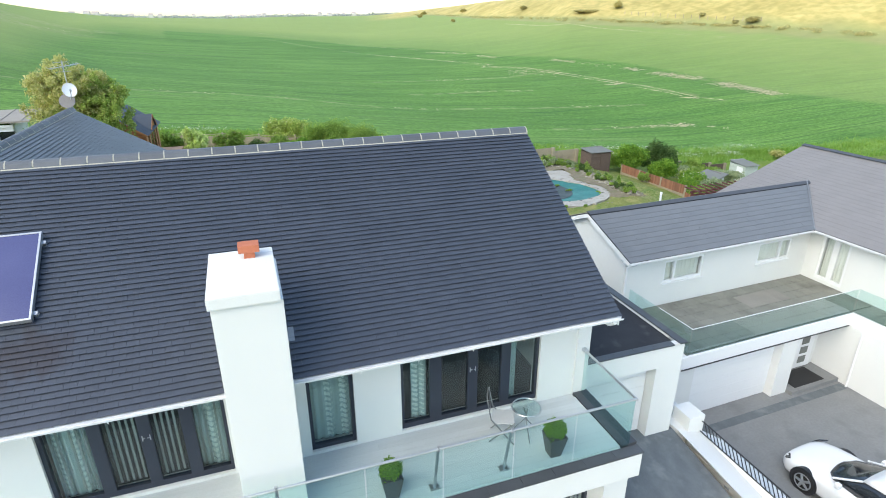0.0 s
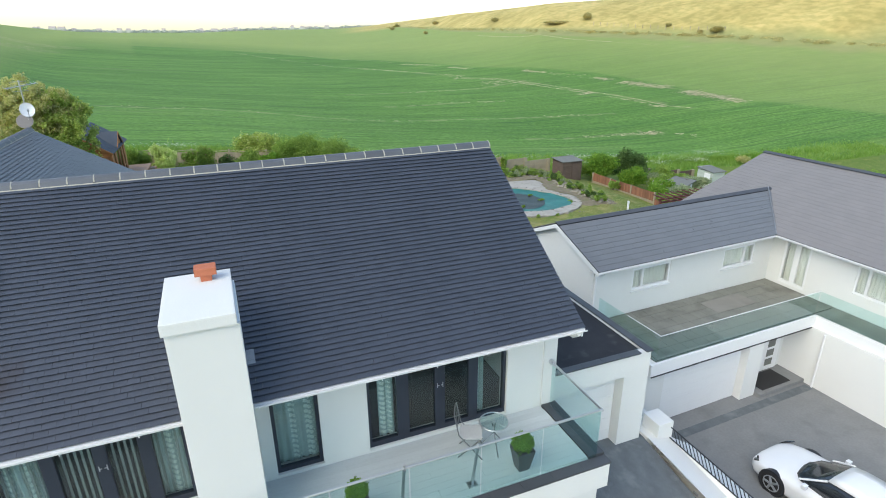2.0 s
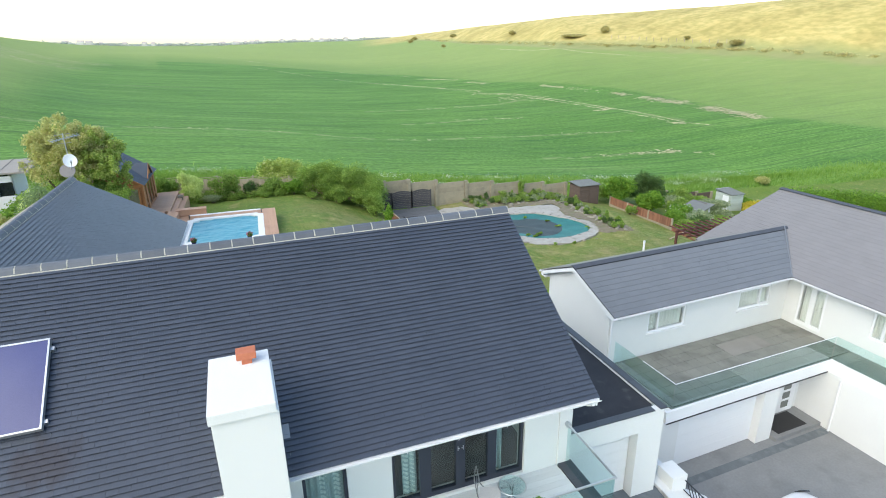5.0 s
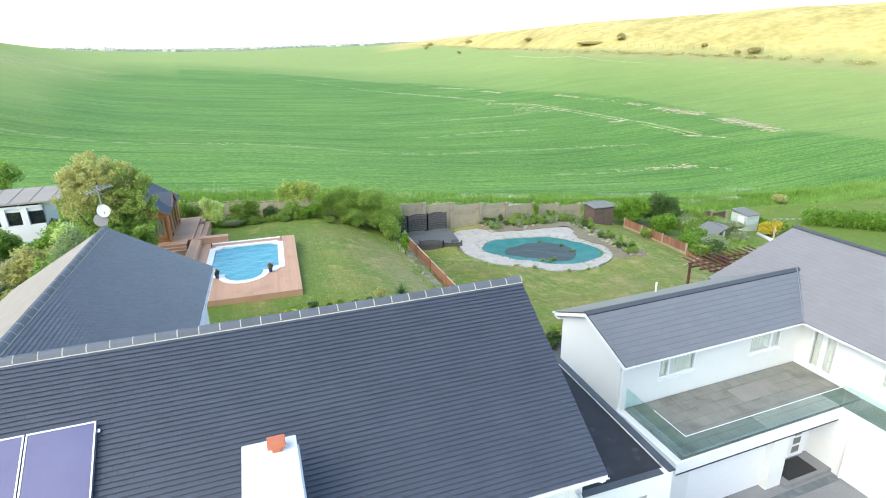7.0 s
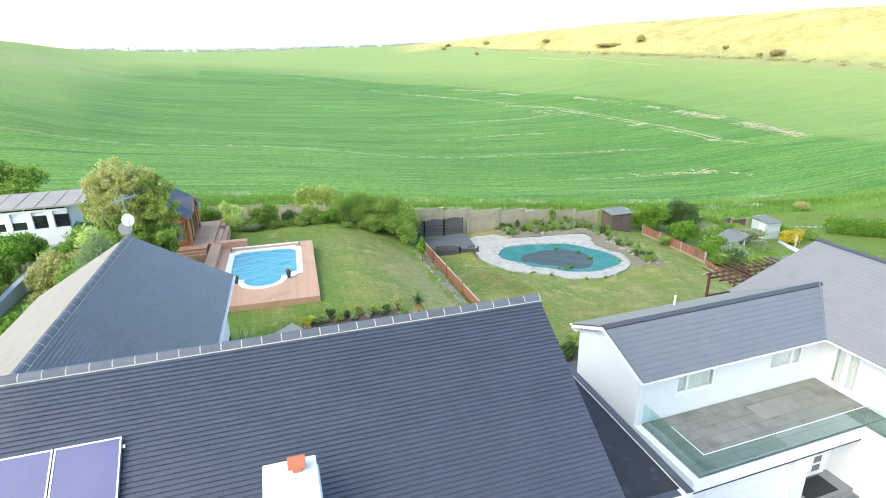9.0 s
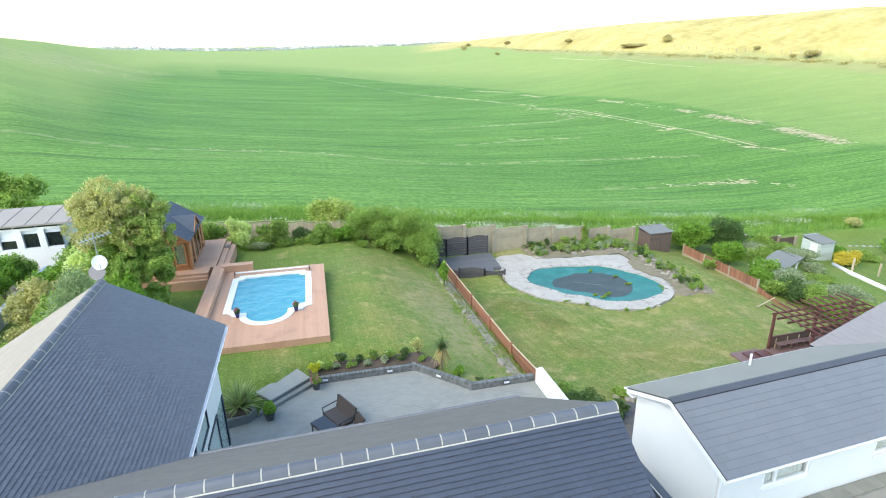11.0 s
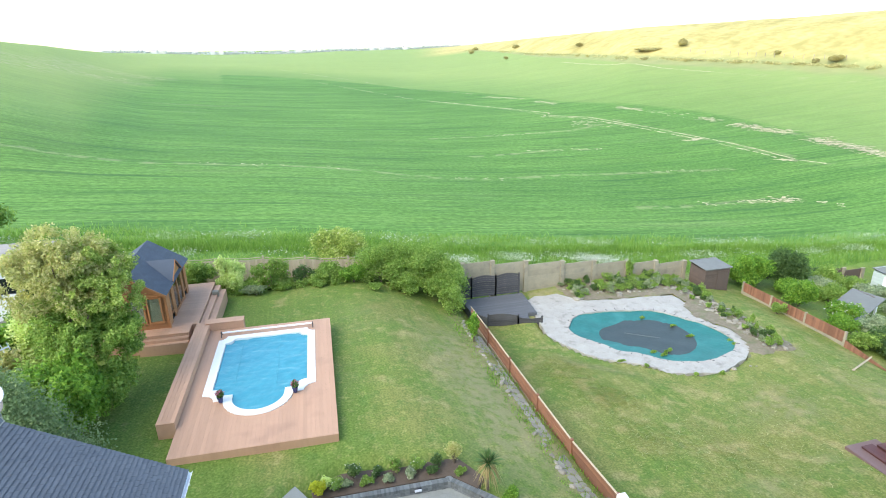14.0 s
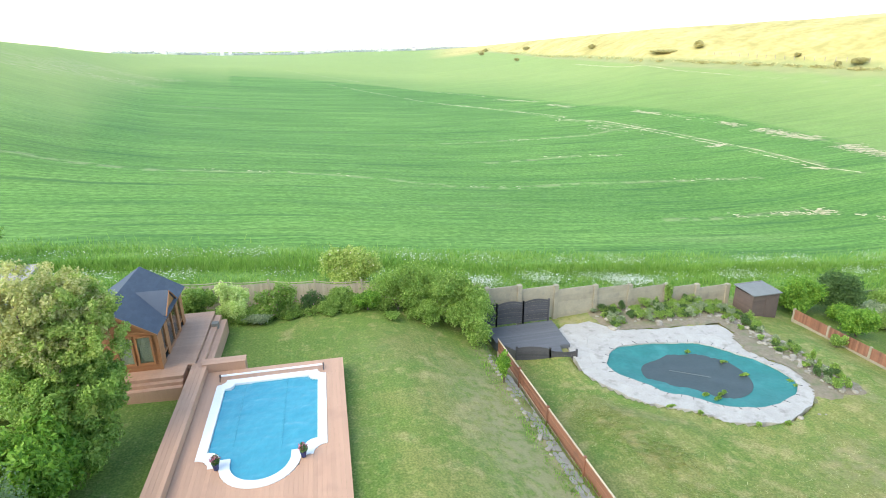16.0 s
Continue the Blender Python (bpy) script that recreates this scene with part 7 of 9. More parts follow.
edging = thing("patio_edging", "low grey sett-built retaining edge round the patio", "edging", (5, 23, 1.9))
EDGE_PTS = [(9.28, 21.95), (6.68, 22.06), (4.79, 24.13), (0.72, 24.27)]
for (xa, ya), (xb, yb) in zip(EDGE_PTS, EDGE_PTS[1:]):
    a, c_ = Vector((xa, ya, 0)), Vector((xb, yb, 0))
    d = (c_ - a).normalized()
    nrm = Vector((d.y, -d.x, 0))
    if nrm.y < 0:
        nrm = -nrm
    bm = bmesh.new()
    slab(bm, [(*(a + nrm * 0.24).xy, 1.99), (*(a + nrm * 0.02).xy, 1.99), (*(c_ + nrm * 0.02).xy, 1.99), (*(c_ + nrm * 0.24).xy, 1.99)][::-1], 0.6)
    part("edging_core", bm, EDGE_STONE, edging)
    n = int((c_ - a).length / 0.072)
    for k in range(n):
        p = a + d * (k * (c_ - a).length / n)
        for top, deep, back, wide in ((2.03, 0.11, 0.18, 1), (1.91, 0.10, 0.05, 2), (1.80, 0.09, 0.05, 2)):
            if k % wide:
                continue
            q = a + d * (min(k + wide - 0.12, n) * (c_ - a).length / n)
            out = prng.uniform(-0.012, 0.006)
            bm = bmesh.new()
            slab(bm, [(*(p + nrm * out).xy, top), (*(q + nrm * out).xy, top), (*(q + nrm * back).xy, top), (*(p + nrm * back).xy, top)][::-1], deep)
            part("sett", bm, EDGE_STONE, edging)
for xa, ya in EDGE_PTS[1:3]:
    bm = bmesh.new()
    tube(bm, [(xa, ya + 0.11, 1.5), (xa, ya + 0.11, 2.028)], 0.13, 12)
    part("corner_sett", bm, EDGE_STONE, edging)
LAMP_W = surface("frosted_lamp", (0.75, 0.78, 0.82), (0.7, 0.73, 0.78), 5, 0.4, 0.0)
for lx, ly, an in ((1.1, 24.25, -2), (3.75, 24.155, -2), (5.62, 23.21, -48), (8.1, 21.99, -2)):
    lamp = thing("brick_light", "small pale square wall light in the patio edge", "light", (0, 0, 0), "patio edge lights")
    boxes("lamp_face", LAMP_W, lamp, (-0.11, 0.11, -0.045, -0.02, -0.045, 0.045), bevel=0.008)
    boxes("lamp_rim", BLACK_IRON, lamp, (-0.125, 0.125, -0.03, 0.0, -0.06, -0.046), (-0.125, 0.125, -0.03, 0.0, 0.046, 0.06))
    lamp.matrix_basis = pose(lx, ly - 0.01, 1.93, 0, 0, an)
steps = thing("patio_steps", "two grey paved steps up from the patio to the lawn", "steps", (-0.3, 23.7, 1.8))
for q, (z, pts) in enumerate(((1.91, [(-1.45, 22.68), (0.72, 24.27), (0.5, 24.55), (-1.3, 23.3)]), (2.07, [(-1.02, 23.2), (0.52, 24.38), (0.0, 25.25), (-1.6, 23.95)]))):
    bm = bmesh.new()
    prism(bm, pts, 1.5, z - 0.05)
    part("riser", bm, EDGE_STONE, steps)
    bm = bmesh.new()
    prism(bm, pts, z - 0.049, z)
    part("tread", bm, PAVER, steps)
bed = thing("raised_planter", "raised sett-built planter beside the wing wall", "planter", (-2.0, 22.9, 1.8))
bm = bmesh.new()
prism(bm, [(-2.7, 22.3), (-1.75, 22.45), (-1.5, 22.75), (-1.95, 23.6), (-2.9, 23.7), (-2.9, 22.4)], 1.5, 2.08)
part("planter_wall", bm, EDGE_STONE, bed)
bm = bmesh.new()
prism(bm, [(-2.4, 22.5), (-1.8, 22.55), (-1.65, 22.8), (-2.0, 23.3), (-2.8, 23.4), (-2.8, 22.5)], 2.08, 2.11)
part("soil", bm, SOIL, bed)
tagged(boxes("patio_wall", RENDER, None, (9.30, 9.58, 14.5, 21.86, 0.2, 2.42), bevel=0.015), "white rendered side wall of the patio", "wall")
bm = bmesh.new()
prism(bm, [(0.55, 24.5), (4.88, 24.36), (5.55, 23.62), (5.9, 24.0), (5.3, 25.1), (1.5, 25.4), (0.5, 25.1)], 1.5, 2.03)
tagged(part("flower_bed", bm, SOIL), "dark earth flower bed behind the patio edge", "flower bed", kind="structure")

# rattan suite
def rattan_seat(name, label, width, m):
    t = thing(name, label, "sofa" if width > 1 else "chair", (0, 0, 0), "rattan patio suite")
    w = width / 2
    boxes("seat", RATTAN, t, (-w + 0.04, w - 0.04, -0.3, 0.28, 0.30, 0.42), bevel=0.03)
    bm = bmesh.new()
    slab(bm, [(-w + 0.02, 0.24, 0.40), (w - 0.02, 0.24, 0.40), (w - 0.02, 0.40, 0.86), (-w + 0.02, 0.40, 0.86)], 0.06)
    part("backrest", bm, RATTAN, t)
    for s in (-1, 1):
        bm = bmesh.new()
        tube(bm, [(s * w, -0.28, 0.0), (s * w, -0.28, 0.58), (s * w, 0.34, 0.62), (s * w, 0.38, 0.86)], 0.022, 6)
        part("arm", bm, BLACK_IRON, t)
        bm = bmesh.new()
        tube(bm, [(s * w, 0.34, 0.62), (s * w, 0.30, 0.0)], 0.022, 6)
        part("leg", bm, BLACK_IRON, t)
    t.matrix_basis = m
    return t


rattan_seat("patio_sofa", "two-seat brown rattan sofa on the patio", 1.2, pose(1.38, 21.35, PATZ, 0, 0, -64))
rattan_seat("patio_chair", "brown rattan armchair beside the low table", 0.62, pose(1.72, 20.45, PATZ, 0, 0, -72))
rattan_seat("patio_chair", "brown rattan armchair facing the low table", 0.62, pose(0.95, 20.0, PATZ, 0, 0, 178))
tb = thing("coffee_table", "low rattan coffee table with dark glass top", "table", (0, 0, 0))
boxes("tabletop", CAR_GLASS, tb, (-0.45, 0.45, -0.28, 0.28, 0.40, 0.42), bevel=0.006)
boxes("table_edge", RATTAN, tb, (-0.46, 0.46, -0.29, 0.29, 0.32, 0.398), bevel=0.01)
for s in (-1, 1):
    for q in (-1, 1):
        boxes("leg", BLACK_IRON, tb, (s * 0.42 - 0.02, s * 0.42 + 0.02, q * 0.25 - 0.02, q * 0.25 + 0.02, 0, 0.32))
tb.matrix_basis = pose(0.86, 21.0, PATZ, 0, 0, -60)

# ---- balcony things ----
def box_ball(x, y, z, r=0.15):
    t = thing("potted_box_ball", "clipped box ball in a tall dark square planter", "potted plant", (x, y, z), "balcony planters")
    bm = bmesh.new()
    lo = [bm.verts.new((x + sx * 0.10, y + sy * 0.10, z)) for sx, sy in ((-1, -1), (1, -1), (1, 1), (-1, 1))]
    hi = [bm.verts.new((x + sx * 0.165, y + sy * 0.165, z + 0.42)) for sx, sy in ((-1, -1), (1, -1), (1, 1), (-1, 1))]
    inn = [bm.verts.new((x + sx * 0.145, y + sy * 0.145, z + 0.42)) for sx, sy in ((-1, -1), (1, -1), (1, 1), (-1, 1))]
    bot = [bm.verts.new((x + sx * 0.14, y + sy * 0.14, z + 0.37)) for sx, sy in ((-1, -1), (1, -1), (1, 1), (-1, 1))]
    bm.faces.new(lo[::-1])
    bm.faces.new(bot)
    for i in range(4):
        k = (i + 1) % 4
        bm.faces.new((lo[i], lo[k], hi[k], hi[i]))
        bm.faces.new((hi[i], hi[k], inn[k], inn[i]))
        bm.faces.new((inn[i], inn[k], bot[k], bot[i]))
    part("planter", bm, POT_DARK, t)
    foliage("box_ball", LEAF_BRIGHT, t, [(x, y, z + 0.52, r * 0.92, r * 0.92, r * 0.86)] + [(x + r * 0.84 * math.cos(k * 2.4) * math.sqrt(1 - (k / 30 - 0.3) ** 2), y + r * 0.84 * math.sin(k * 2.4) * math.sqrt(1 - (k / 30 - 0.3) ** 2), z + 0.52 + r * 0.84 * (k / 30 - 0.3), r * 0.2, r * 0.2, r * 0.2) for k in range(39)], 4200, 0.013, shell=0.6)
    return t


box_ball(1.49, 6.95, 3.866, 0.19)
box_ball(4.40, 6.90, 3.866, 0.20)
bt = thing("bistro_table", "round glass-topped bistro table on folding legs", "table", (4.16, 7.52, 3.865))
bm = bmesh.new()
lathe(bm, [(0.25, 4.455), (0.26, 4.462), (0.25, 4.47)], 4.16, 7.52, 28)
part("tabletop", bm, BALUSTRADE_GLASS, bt)
bm = bmesh.new()
tube(bm, [(4.16 + 0.26 * math.cos(a), 7.52 + 0.26 * math.sin(a), 4.46) for a in np.linspace(0, math.tau, 29)], 0.012, 6)
part("table_ring", bm, STEEL, bt)
for a in range(3):
    bm = bmesh.new()
    tube(bm, [(4.16, 7.52, 4.45), (4.16 + 0.25 * math.cos(a * 1.047), 7.52 + 0.25 * math.sin(a * 1.047), 4.452)], 0.007, 5)
    tube(bm, [(4.16, 7.52, 4.45), (4.16 - 0.25 * math.cos(a * 1.047), 7.52 - 0.25 * math.sin(a * 1.047), 4.452)], 0.007, 5)
    part("table_spoke", bm, STEEL, bt)
for k in range(3):
    a = k * math.tau / 3 + 0.4
    bm = bmesh.new()
    tube(bm, [(4.16 + 0.05 * math.cos(a), 7.52 + 0.05 * math.sin(a), 4.44), (4.16 - 0.02 * math.cos(a), 7.52 - 0.02 * math.sin(a), 4.25), (4.16 + 0.26 * math.cos(a), 7.52 + 0.26 * math.sin(a), 3.866)], 0.012, 6)
    part("leg", bm, TUBE_GREY, bt)
ch = thing("bistro_chair", "folding metal chair with pale mesh seat", "chair", (0, 0, 0))
MESH = surface("pale_mesh", (0.45, 0.46, 0.47), (0.52, 0.53, 0.54), 9, 0.7, 0.2, 0.002)
bm = bmesh.new()
slab(bm, [(-0.19, -0.2, 0.45), (0.19, -0.2, 0.45), (0.19, 0.2, 0.43), (-0.19, 0.2, 0.43)], 0.015)
part("seat", bm, MESH, ch)
for s in (-1, 1):
    bm = bmesh.new()
    tube(bm, [(s * 0.2, 0.28, 0.9), (s * 0.2, 0.2, 0.5), (s * 0.2, -0.22, 0.0)], 0.012, 6)
    part("front_leg", bm, TUBE_GREY, ch)
    bm = bmesh.new()
    tube(bm, [(s * 0.18, -0.22, 0.46), (s * 0.18, 0.22, 0.0)], 0.012, 6)
    part("rear_leg", bm, TUBE_GREY, ch)
bm = bmesh.new()
tube(bm, [(-0.2, 0.28, 0.9), (-0.12, 0.29, 0.94), (0.12, 0.29, 0.94), (0.2, 0.28, 0.9)], 0.012, 6)
part("back_rail", bm, TUBE_GREY, ch)
for zz, yy in ((0.62, 0.235), (0.76, 0.257)):
    bm = bmesh.new()
    tube(bm, [(-0.2, yy, zz), (0.2, yy, zz)], 0.008, 6)
    part("back_bar", bm, TUBE_GREY, ch)
ch.matrix_basis = pose(3.74, 7.6, 3.866, 0, 0, 62)

# ---- pergola ----
pg = thing("pergola", "mahogany-stained pergola over a timber deck", "pergola", (24.8, 22.6, 0.2))
PGZ = 2.2
for px_, py_ in ((22.55, 23.35), (22.55, 21.2), (25.2, 23.35), (27.4, 23.35), (27.4, 21.2)):
    boxes("post", MAHOGANY, pg, (px_ - 0.055, px_ + 0.055, py_ - 0.055, py_ + 0.055, 0.0, PGZ - 0.1), bevel=0.008)
for py_, px_ in ((23.35, 22.4), (22.88, 22.2), (22.42, 22.35), (22.0, 22.62), (21.6, 22.5), (21.15, 22.35), (20.7, 22.5)):
    boxes("beam", MAHOGANY, pg, (px_, 27.7, py_ - 0.025, py_ + 0.025, PGZ - 0.1, PGZ), bevel=0.006)
for k in range(12):
    px_ = 22.62 + k * 0.44
    boxes("rafter", MAHOGANY, pg, (px_, px_ + 0.04, 20.5 - 0.04 * (k % 3), 24.08 + 0.05 * (k % 2), PGZ + 0.003, PGZ + 0.075), bevel=0.005)
boxes("deck_body", SHED_BROWN, pg, (22.36, 27.8, 20.0, 23.4, -0.4, 0.19))
for k in range(24):
    boxes("deck_board", DECK_BROWN, pg, (22.36, 27.8, 20.0 + k * 0.1415, 20.136 + k * 0.1415, 0.191, 0.22))
for k, (a, c, e, z) in enumerate(((21.3, 21.84, 23.6, 0.075), (21.86, 22.35, 23.45, 0.15))):
    boxes("riser", MAHOGANY, pg, (a, a + 0.03, 20.8, e, -0.4, z - 0.026))
    for q in range(3):
        w = (c - a) / 3
        boxes("step_board", MAHOGANY, pg, (a - 0.02 + q * w, a - 0.026 + (q + 1) * w, 20.8, e, z - 0.025, z))
boxes("platform", DECK_BROWN, pg, (20.8, 22.34, 20.9, 23.86, -0.4, -0.01), bevel=0.01)
for k in range(9):
    boxes("panel_post", SHED_BROWN, pg, (22.66 + k * 0.55, 22.71 + k * 0.55, 23.405, 23.44, 0.0, 0.79))
boxes("back_panel", SHED_BROWN, pg, (22.61, 27.34, 23.41, 23.43, 0.05, 0.785))
boxes("back_rail", MAHOGANY, pg, (22.61, 27.34, 23.38, 23.46, 0.79, 0.83))
pgs = thing("garden_bench", "slatted dark timber bench under the pergola", "bench", (24.5, 23.1, 0.22))
for k in range(3):
    boxes("slat", DECK_BROWN, pgs, (22.8, 26.0, 22.98 + k * 0.11, 23.06 + k * 0.11, 0.52, 0.55))
for px_ in (22.9, 23.6, 24.3, 25.0, 25.7):
    boxes("leg", SHED_BROWN, pgs, (px_, px_ + 0.05, 23.0, 23.26, 0.221, 0.519))
    boxes("back_upright", FENCE_OLD, pgs, (px_ + 0.01, px_ + 0.04, 23.31, 23.34, 0.221, 0.74))

# ---- sheds ----
def shed(name, label, x0, x1, y0, y1, zb, zt, wall_mat, roof_mat, board=0.14, slope=0.18):
    t = thing(name, label, "shed", ((x0 + x1) / 2, (y0 + y1) / 2, zb))
    n = int((zt - zb) / board)
    for k in range(n):
        z = zb + k * board
        boxes("wall_board", wall_mat, t, (x0, x1, y0, y0 + 0.03, z, z + board - 0.006))
        boxes("wall_board", wall_mat, t, (x0, x0 + 0.03, y0 + 0.03, y1, z, z + board - 0.006))
        boxes("wall_board", wall_mat, t, (x1 - 0.03, x1, y0 + 0.03, y1, z, z + board - 0.006))
    boxes("back_wall", wall_mat, t, (x0 + 0.03, x1 - 0.03, y1 - 0.03, y1, zb, zt + slope))
    bm = bmesh.new()
    slab(bm, [(x0 - 0.1, y0 - 0.12, zt), (x1 + 0.1, y0 - 0.12, zt), (x1 + 0.1, y1 + 0.1, zt + slope), (x0 - 0.1, y1 + 0.1, zt + slope)], 0.05)
    part("roof", bm, roof_mat, t)
    return t


sz = lay(28.7, 41.0)
sh = shed("garden_shed", "weathered brown timber shed with grey felt roof", 27.55, 29.5, 40.3, 41.9, sz - 0.1, 0.3, SHED_BROWN, GREY_ROOF, slope=0.1)
boxes("shed_door", SHED_BROWN, sh, (28.5, 29.3, 40.262, 40.298, sz, 0.05), label="dark boarded shed door")
sz2 = lay(44, 40)
s2 = shed("garden_shed", "pale green timber shed with grey felt roof", 43.9, 45.4, 39.2, 41.1, sz2 - 0.1, -2.0, SHED_PALE, GREY_ROOF, slope=0.2)
boxes("shed_door", PVC, s2, (43.86, 43.89, 39.5, 40.2, sz2, -2.2), label="pale shed door")
lt = thing("lean_to", "open timber shelter with grey sloping roof", "shelter", (36.6, 36.2, lay(36.6, 36.2)))
bm = bmesh.new()
slab(bm, [(34.6, 34.5, -1.85), (38.4, 35.9, -1.4), (37.9, 37.9, -1.4), (34.5, 36.7, -1.85)], 0.06)
part("roof", bm, GREY_ROOF, lt)
for px_, py_, zt in ((35.2, 34.8, -1.97), (38.15, 36.2, -1.47), (38.1, 37.6, -1.47), (35.3, 36.7, -1.97)):
    boxes("post", PVC if px_ > 37 else SHED_BROWN, lt, (px_ - 0.06, px_ + 0.06, py_ - 0.06, py_ + 0.06, lay(px_, py_) - 0.1, zt))
for k in range(6):
    boxes("side_board", SHED_BROWN, lt, (37.9 + 0.0, 37.93, 36.3 + k * 0.22, 36.46 + k * 0.22, lay(37.9, 36.9), -1.4))
tagged(boxes("storage_bin", surface("teal_plastic", (0.03, 0.32, 0.30), (0.04, 0.38, 0.35), 5, 0.5, 0.0), None, (45.3, 45.9, 38.2, 38.7, lay(45.5, 38.4) - 0.02, lay(45.5, 38.4) + 0.7), bevel=0.05), "teal plastic storage bin beside the shed", "bin")
bm = bmesh.new()
WE = [(44.05, 37.9), (43.1, 35.4), (42.8, 33.3), (42.6, 30.0), (42.5, 26.0)]
tube(bm, [(x, y, lay(x, y) + 0.1) for x, y in WE], [0.16, 0.2, 0.2, 0.2, 0.2], 8)
tagged(part("lawn_edging", bm, PVC, smooth=True), "long low white rounded edging on the grass", "edging")
post = thing("timber_post", "pale timber post in the lawn", "post", (0, 0, 0), "timber posts")
boxes("post_body", FENCE_OLD, post, (-0.06, 0.06, -0.06, 0.06, -0.1, 1.1), bevel=0.01)
post.matrix_basis = pose(44.2, 36.3, lay(44.2, 36.3))
copy_thing(post, pose(45.4, 35.0, lay(45.4, 35.0)))
bk = thing("far_fence", "weathered brick and timber boundary at the next garden", "fence", (39, 43.8, -3))
for k in range(5):
    boxes("fence_panel", SHED_BROWN, bk, (36.6 + k * 1.7, 38.2 + k * 1.7, 43.9 - k * 0.25, 43.95 - k * 0.25, lay(37 + k * 1.7, 44) - 0.1, lay(37 + k * 1.7, 44) + 0.95))
    boxes("fence_pier", CONC_PANEL, bk, (38.22 + k * 1.7, 38.5 + k * 1.7, 43.8 - k * 0.25, 44.0 - k * 0.25, lay(38.3 + k * 1.7, 44) - 0.1, lay(38.3 + k * 1.7, 44) + 1.1))

# ---- left neighbour: white garden building, wall ----
gb = thing("garden_building", "white low garden building with pale shallow roof and clerestory windows", "building", (-16, 41.4, 2.3))
boxes("base_wall", RENDER, gb, (-22.5, -12.9, 40.400, 40.700, 1.600, 3.770))
boxes("end_wall", RENDER, gb, (-13.2, -12.9, 40.700, 43.000, 1.600, 5.170))
boxes("back_wall", RENDER, gb, (-22.5, -13.2, 42.7, 43.0, 1.6, 5.2))
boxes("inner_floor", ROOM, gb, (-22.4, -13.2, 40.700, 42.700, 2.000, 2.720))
for k in range(8):
    x0 = -22.3 + k * 1.17
    boxes("window_pier", RENDER, gb, (x0 + 0.0, x0 + 0.36, 40.380, 40.700, 3.770, 4.870))
    boxes("shutter_panel", PVC, gb, (x0 + 0.365, x0 + 1.165, 40.520, 40.560, 4.62 if k > 5 else 4.270, 4.870))
    boxes("pane", CAR_GLASS, gb, (x0 + 0.365, x0 + 1.165, 40.550, 40.570, 3.771, 4.619 if k > 5 else 4.269))
    boxes("clerestory_pane", CAR_GLASS, gb, (x0 + 0.05, x0 + 1.1, 40.40, 40.42, 5.015, 5.17))
boxes("head_beam", RENDER, gb, (-22.5, -12.9, 40.400, 40.700, 4.871, 5.010))
bm = bmesh.new()
slab(bm, [(-23.0, 40.25, 5.24), (-11.9, 40.25, 5.24), (-11.9, 43.6, 5.5), (-23.0, 43.6, 5.5)], 0.10)
SHEET = surface("weathered_roof_sheet", (0.24, 0.215, 0.185), (0.33, 0.30, 0.265), 1.5, 0.8, 0.2, 0.004, 30, stretch=(0.3, 3, 1))
gb_roof = part("roof", bm, SHEET, gb, "pale weathered sheet roof")
for k in range(10):
    bm = bmesh.new()
    slab(bm, [(-22.5 + k * 1.12, 40.25, 5.275), (-22.45 + k * 1.12, 40.25, 5.275), (-22.45 + k * 1.12, 43.6, 5.535), (-22.5 + k * 1.12, 43.6, 5.535)], 0.05)
    part("roof_seam", bm, SHEET, gb_roof)
tagged(boxes("garden_wall_low", surface("blue_grey_render", (0.42, 0.47, 0.52), (0.5, 0.54, 0.58), 2, 0.8, 0.2, 0.004), None, (-13.45, -13.15, 26.0, 38.5, 2.0, 3.25), bevel=0.02), "pale blue-grey garden wall", "wall")
tagged(boxes("terrace_slab", CONCRETE, None, (-22, -13.6, 36.6, 40.35, 1.9, 2.45)), "grey paved terrace of the next garden", "paving", kind="structure")

# ---- trees and shrubs ----
def tree(name, label, trunk, crown_sets, limbs, lean=0.2):
    x, y = trunk
    z = lay(x, y) - 0.1
    t = thing(name, label, "tree", (x, y, z))
    bm = bmesh.new()
    top = max(l[2] for l in limbs)
    tube(bm, [(x, y, z), (x + 0.05, y, z + 0.8), (x + lean, y - 0.1, z + 1.8), (x + lean * 0.5, y, (z + top) / 2)], [0.24, 0.19, 0.15, 0.11], 9)
    for lx, ly, lz in limbs:
        tube(bm, [(x + lean * 0.6, y, z + 1.5), ((x + lx) / 2, (y + ly) / 2, (z + 1.5 + lz) / 2 + 0.3), (lx, ly, lz)], [0.10, 0.06, 0.02], 6)
    part("trunk", bm, BARK, t, "grey-brown bark")
    for nm, mat, blobs, count, leaf in crown_sets:
        foliage(nm, mat, t, blobs, count, leaf, shell=0.5)
    return t


def shrub(label, mat, x, y, w, d, h, count, leaf, seed=0, flowers=None, nf=0, base=None, name="shrub", lumps=9):
    z = lay(x, y) if base is None else base
    t = thing(name, label, "shrub", (x, y, z))
    cl = clumps(x, y, z + h * 0.5, w, d, h * 0.52, lumps, 0.42, seed)
    bm = bmesh.new()
    for k in range(4):
        a = k * 1.6 + seed
        tube(bm, [(x, y, z - 0.05), (x + 0.3 * w * math.cos(a), y + 0.3 * d * math.sin(a), z + h * 0.5)], [0.03, 0.012], 5)
    part("stem", bm, BARK, t)
    foliage("foliage", mat, t, cl, int(count * 1.05), leaf * 1.02, shell=0.6)
    if flowers is not None:
        foliage("bloom", flowers, t, cl, nf, leaf * (1.5 if h > 3 else 0.9), shell=0.08, kind="stuff")
    return t


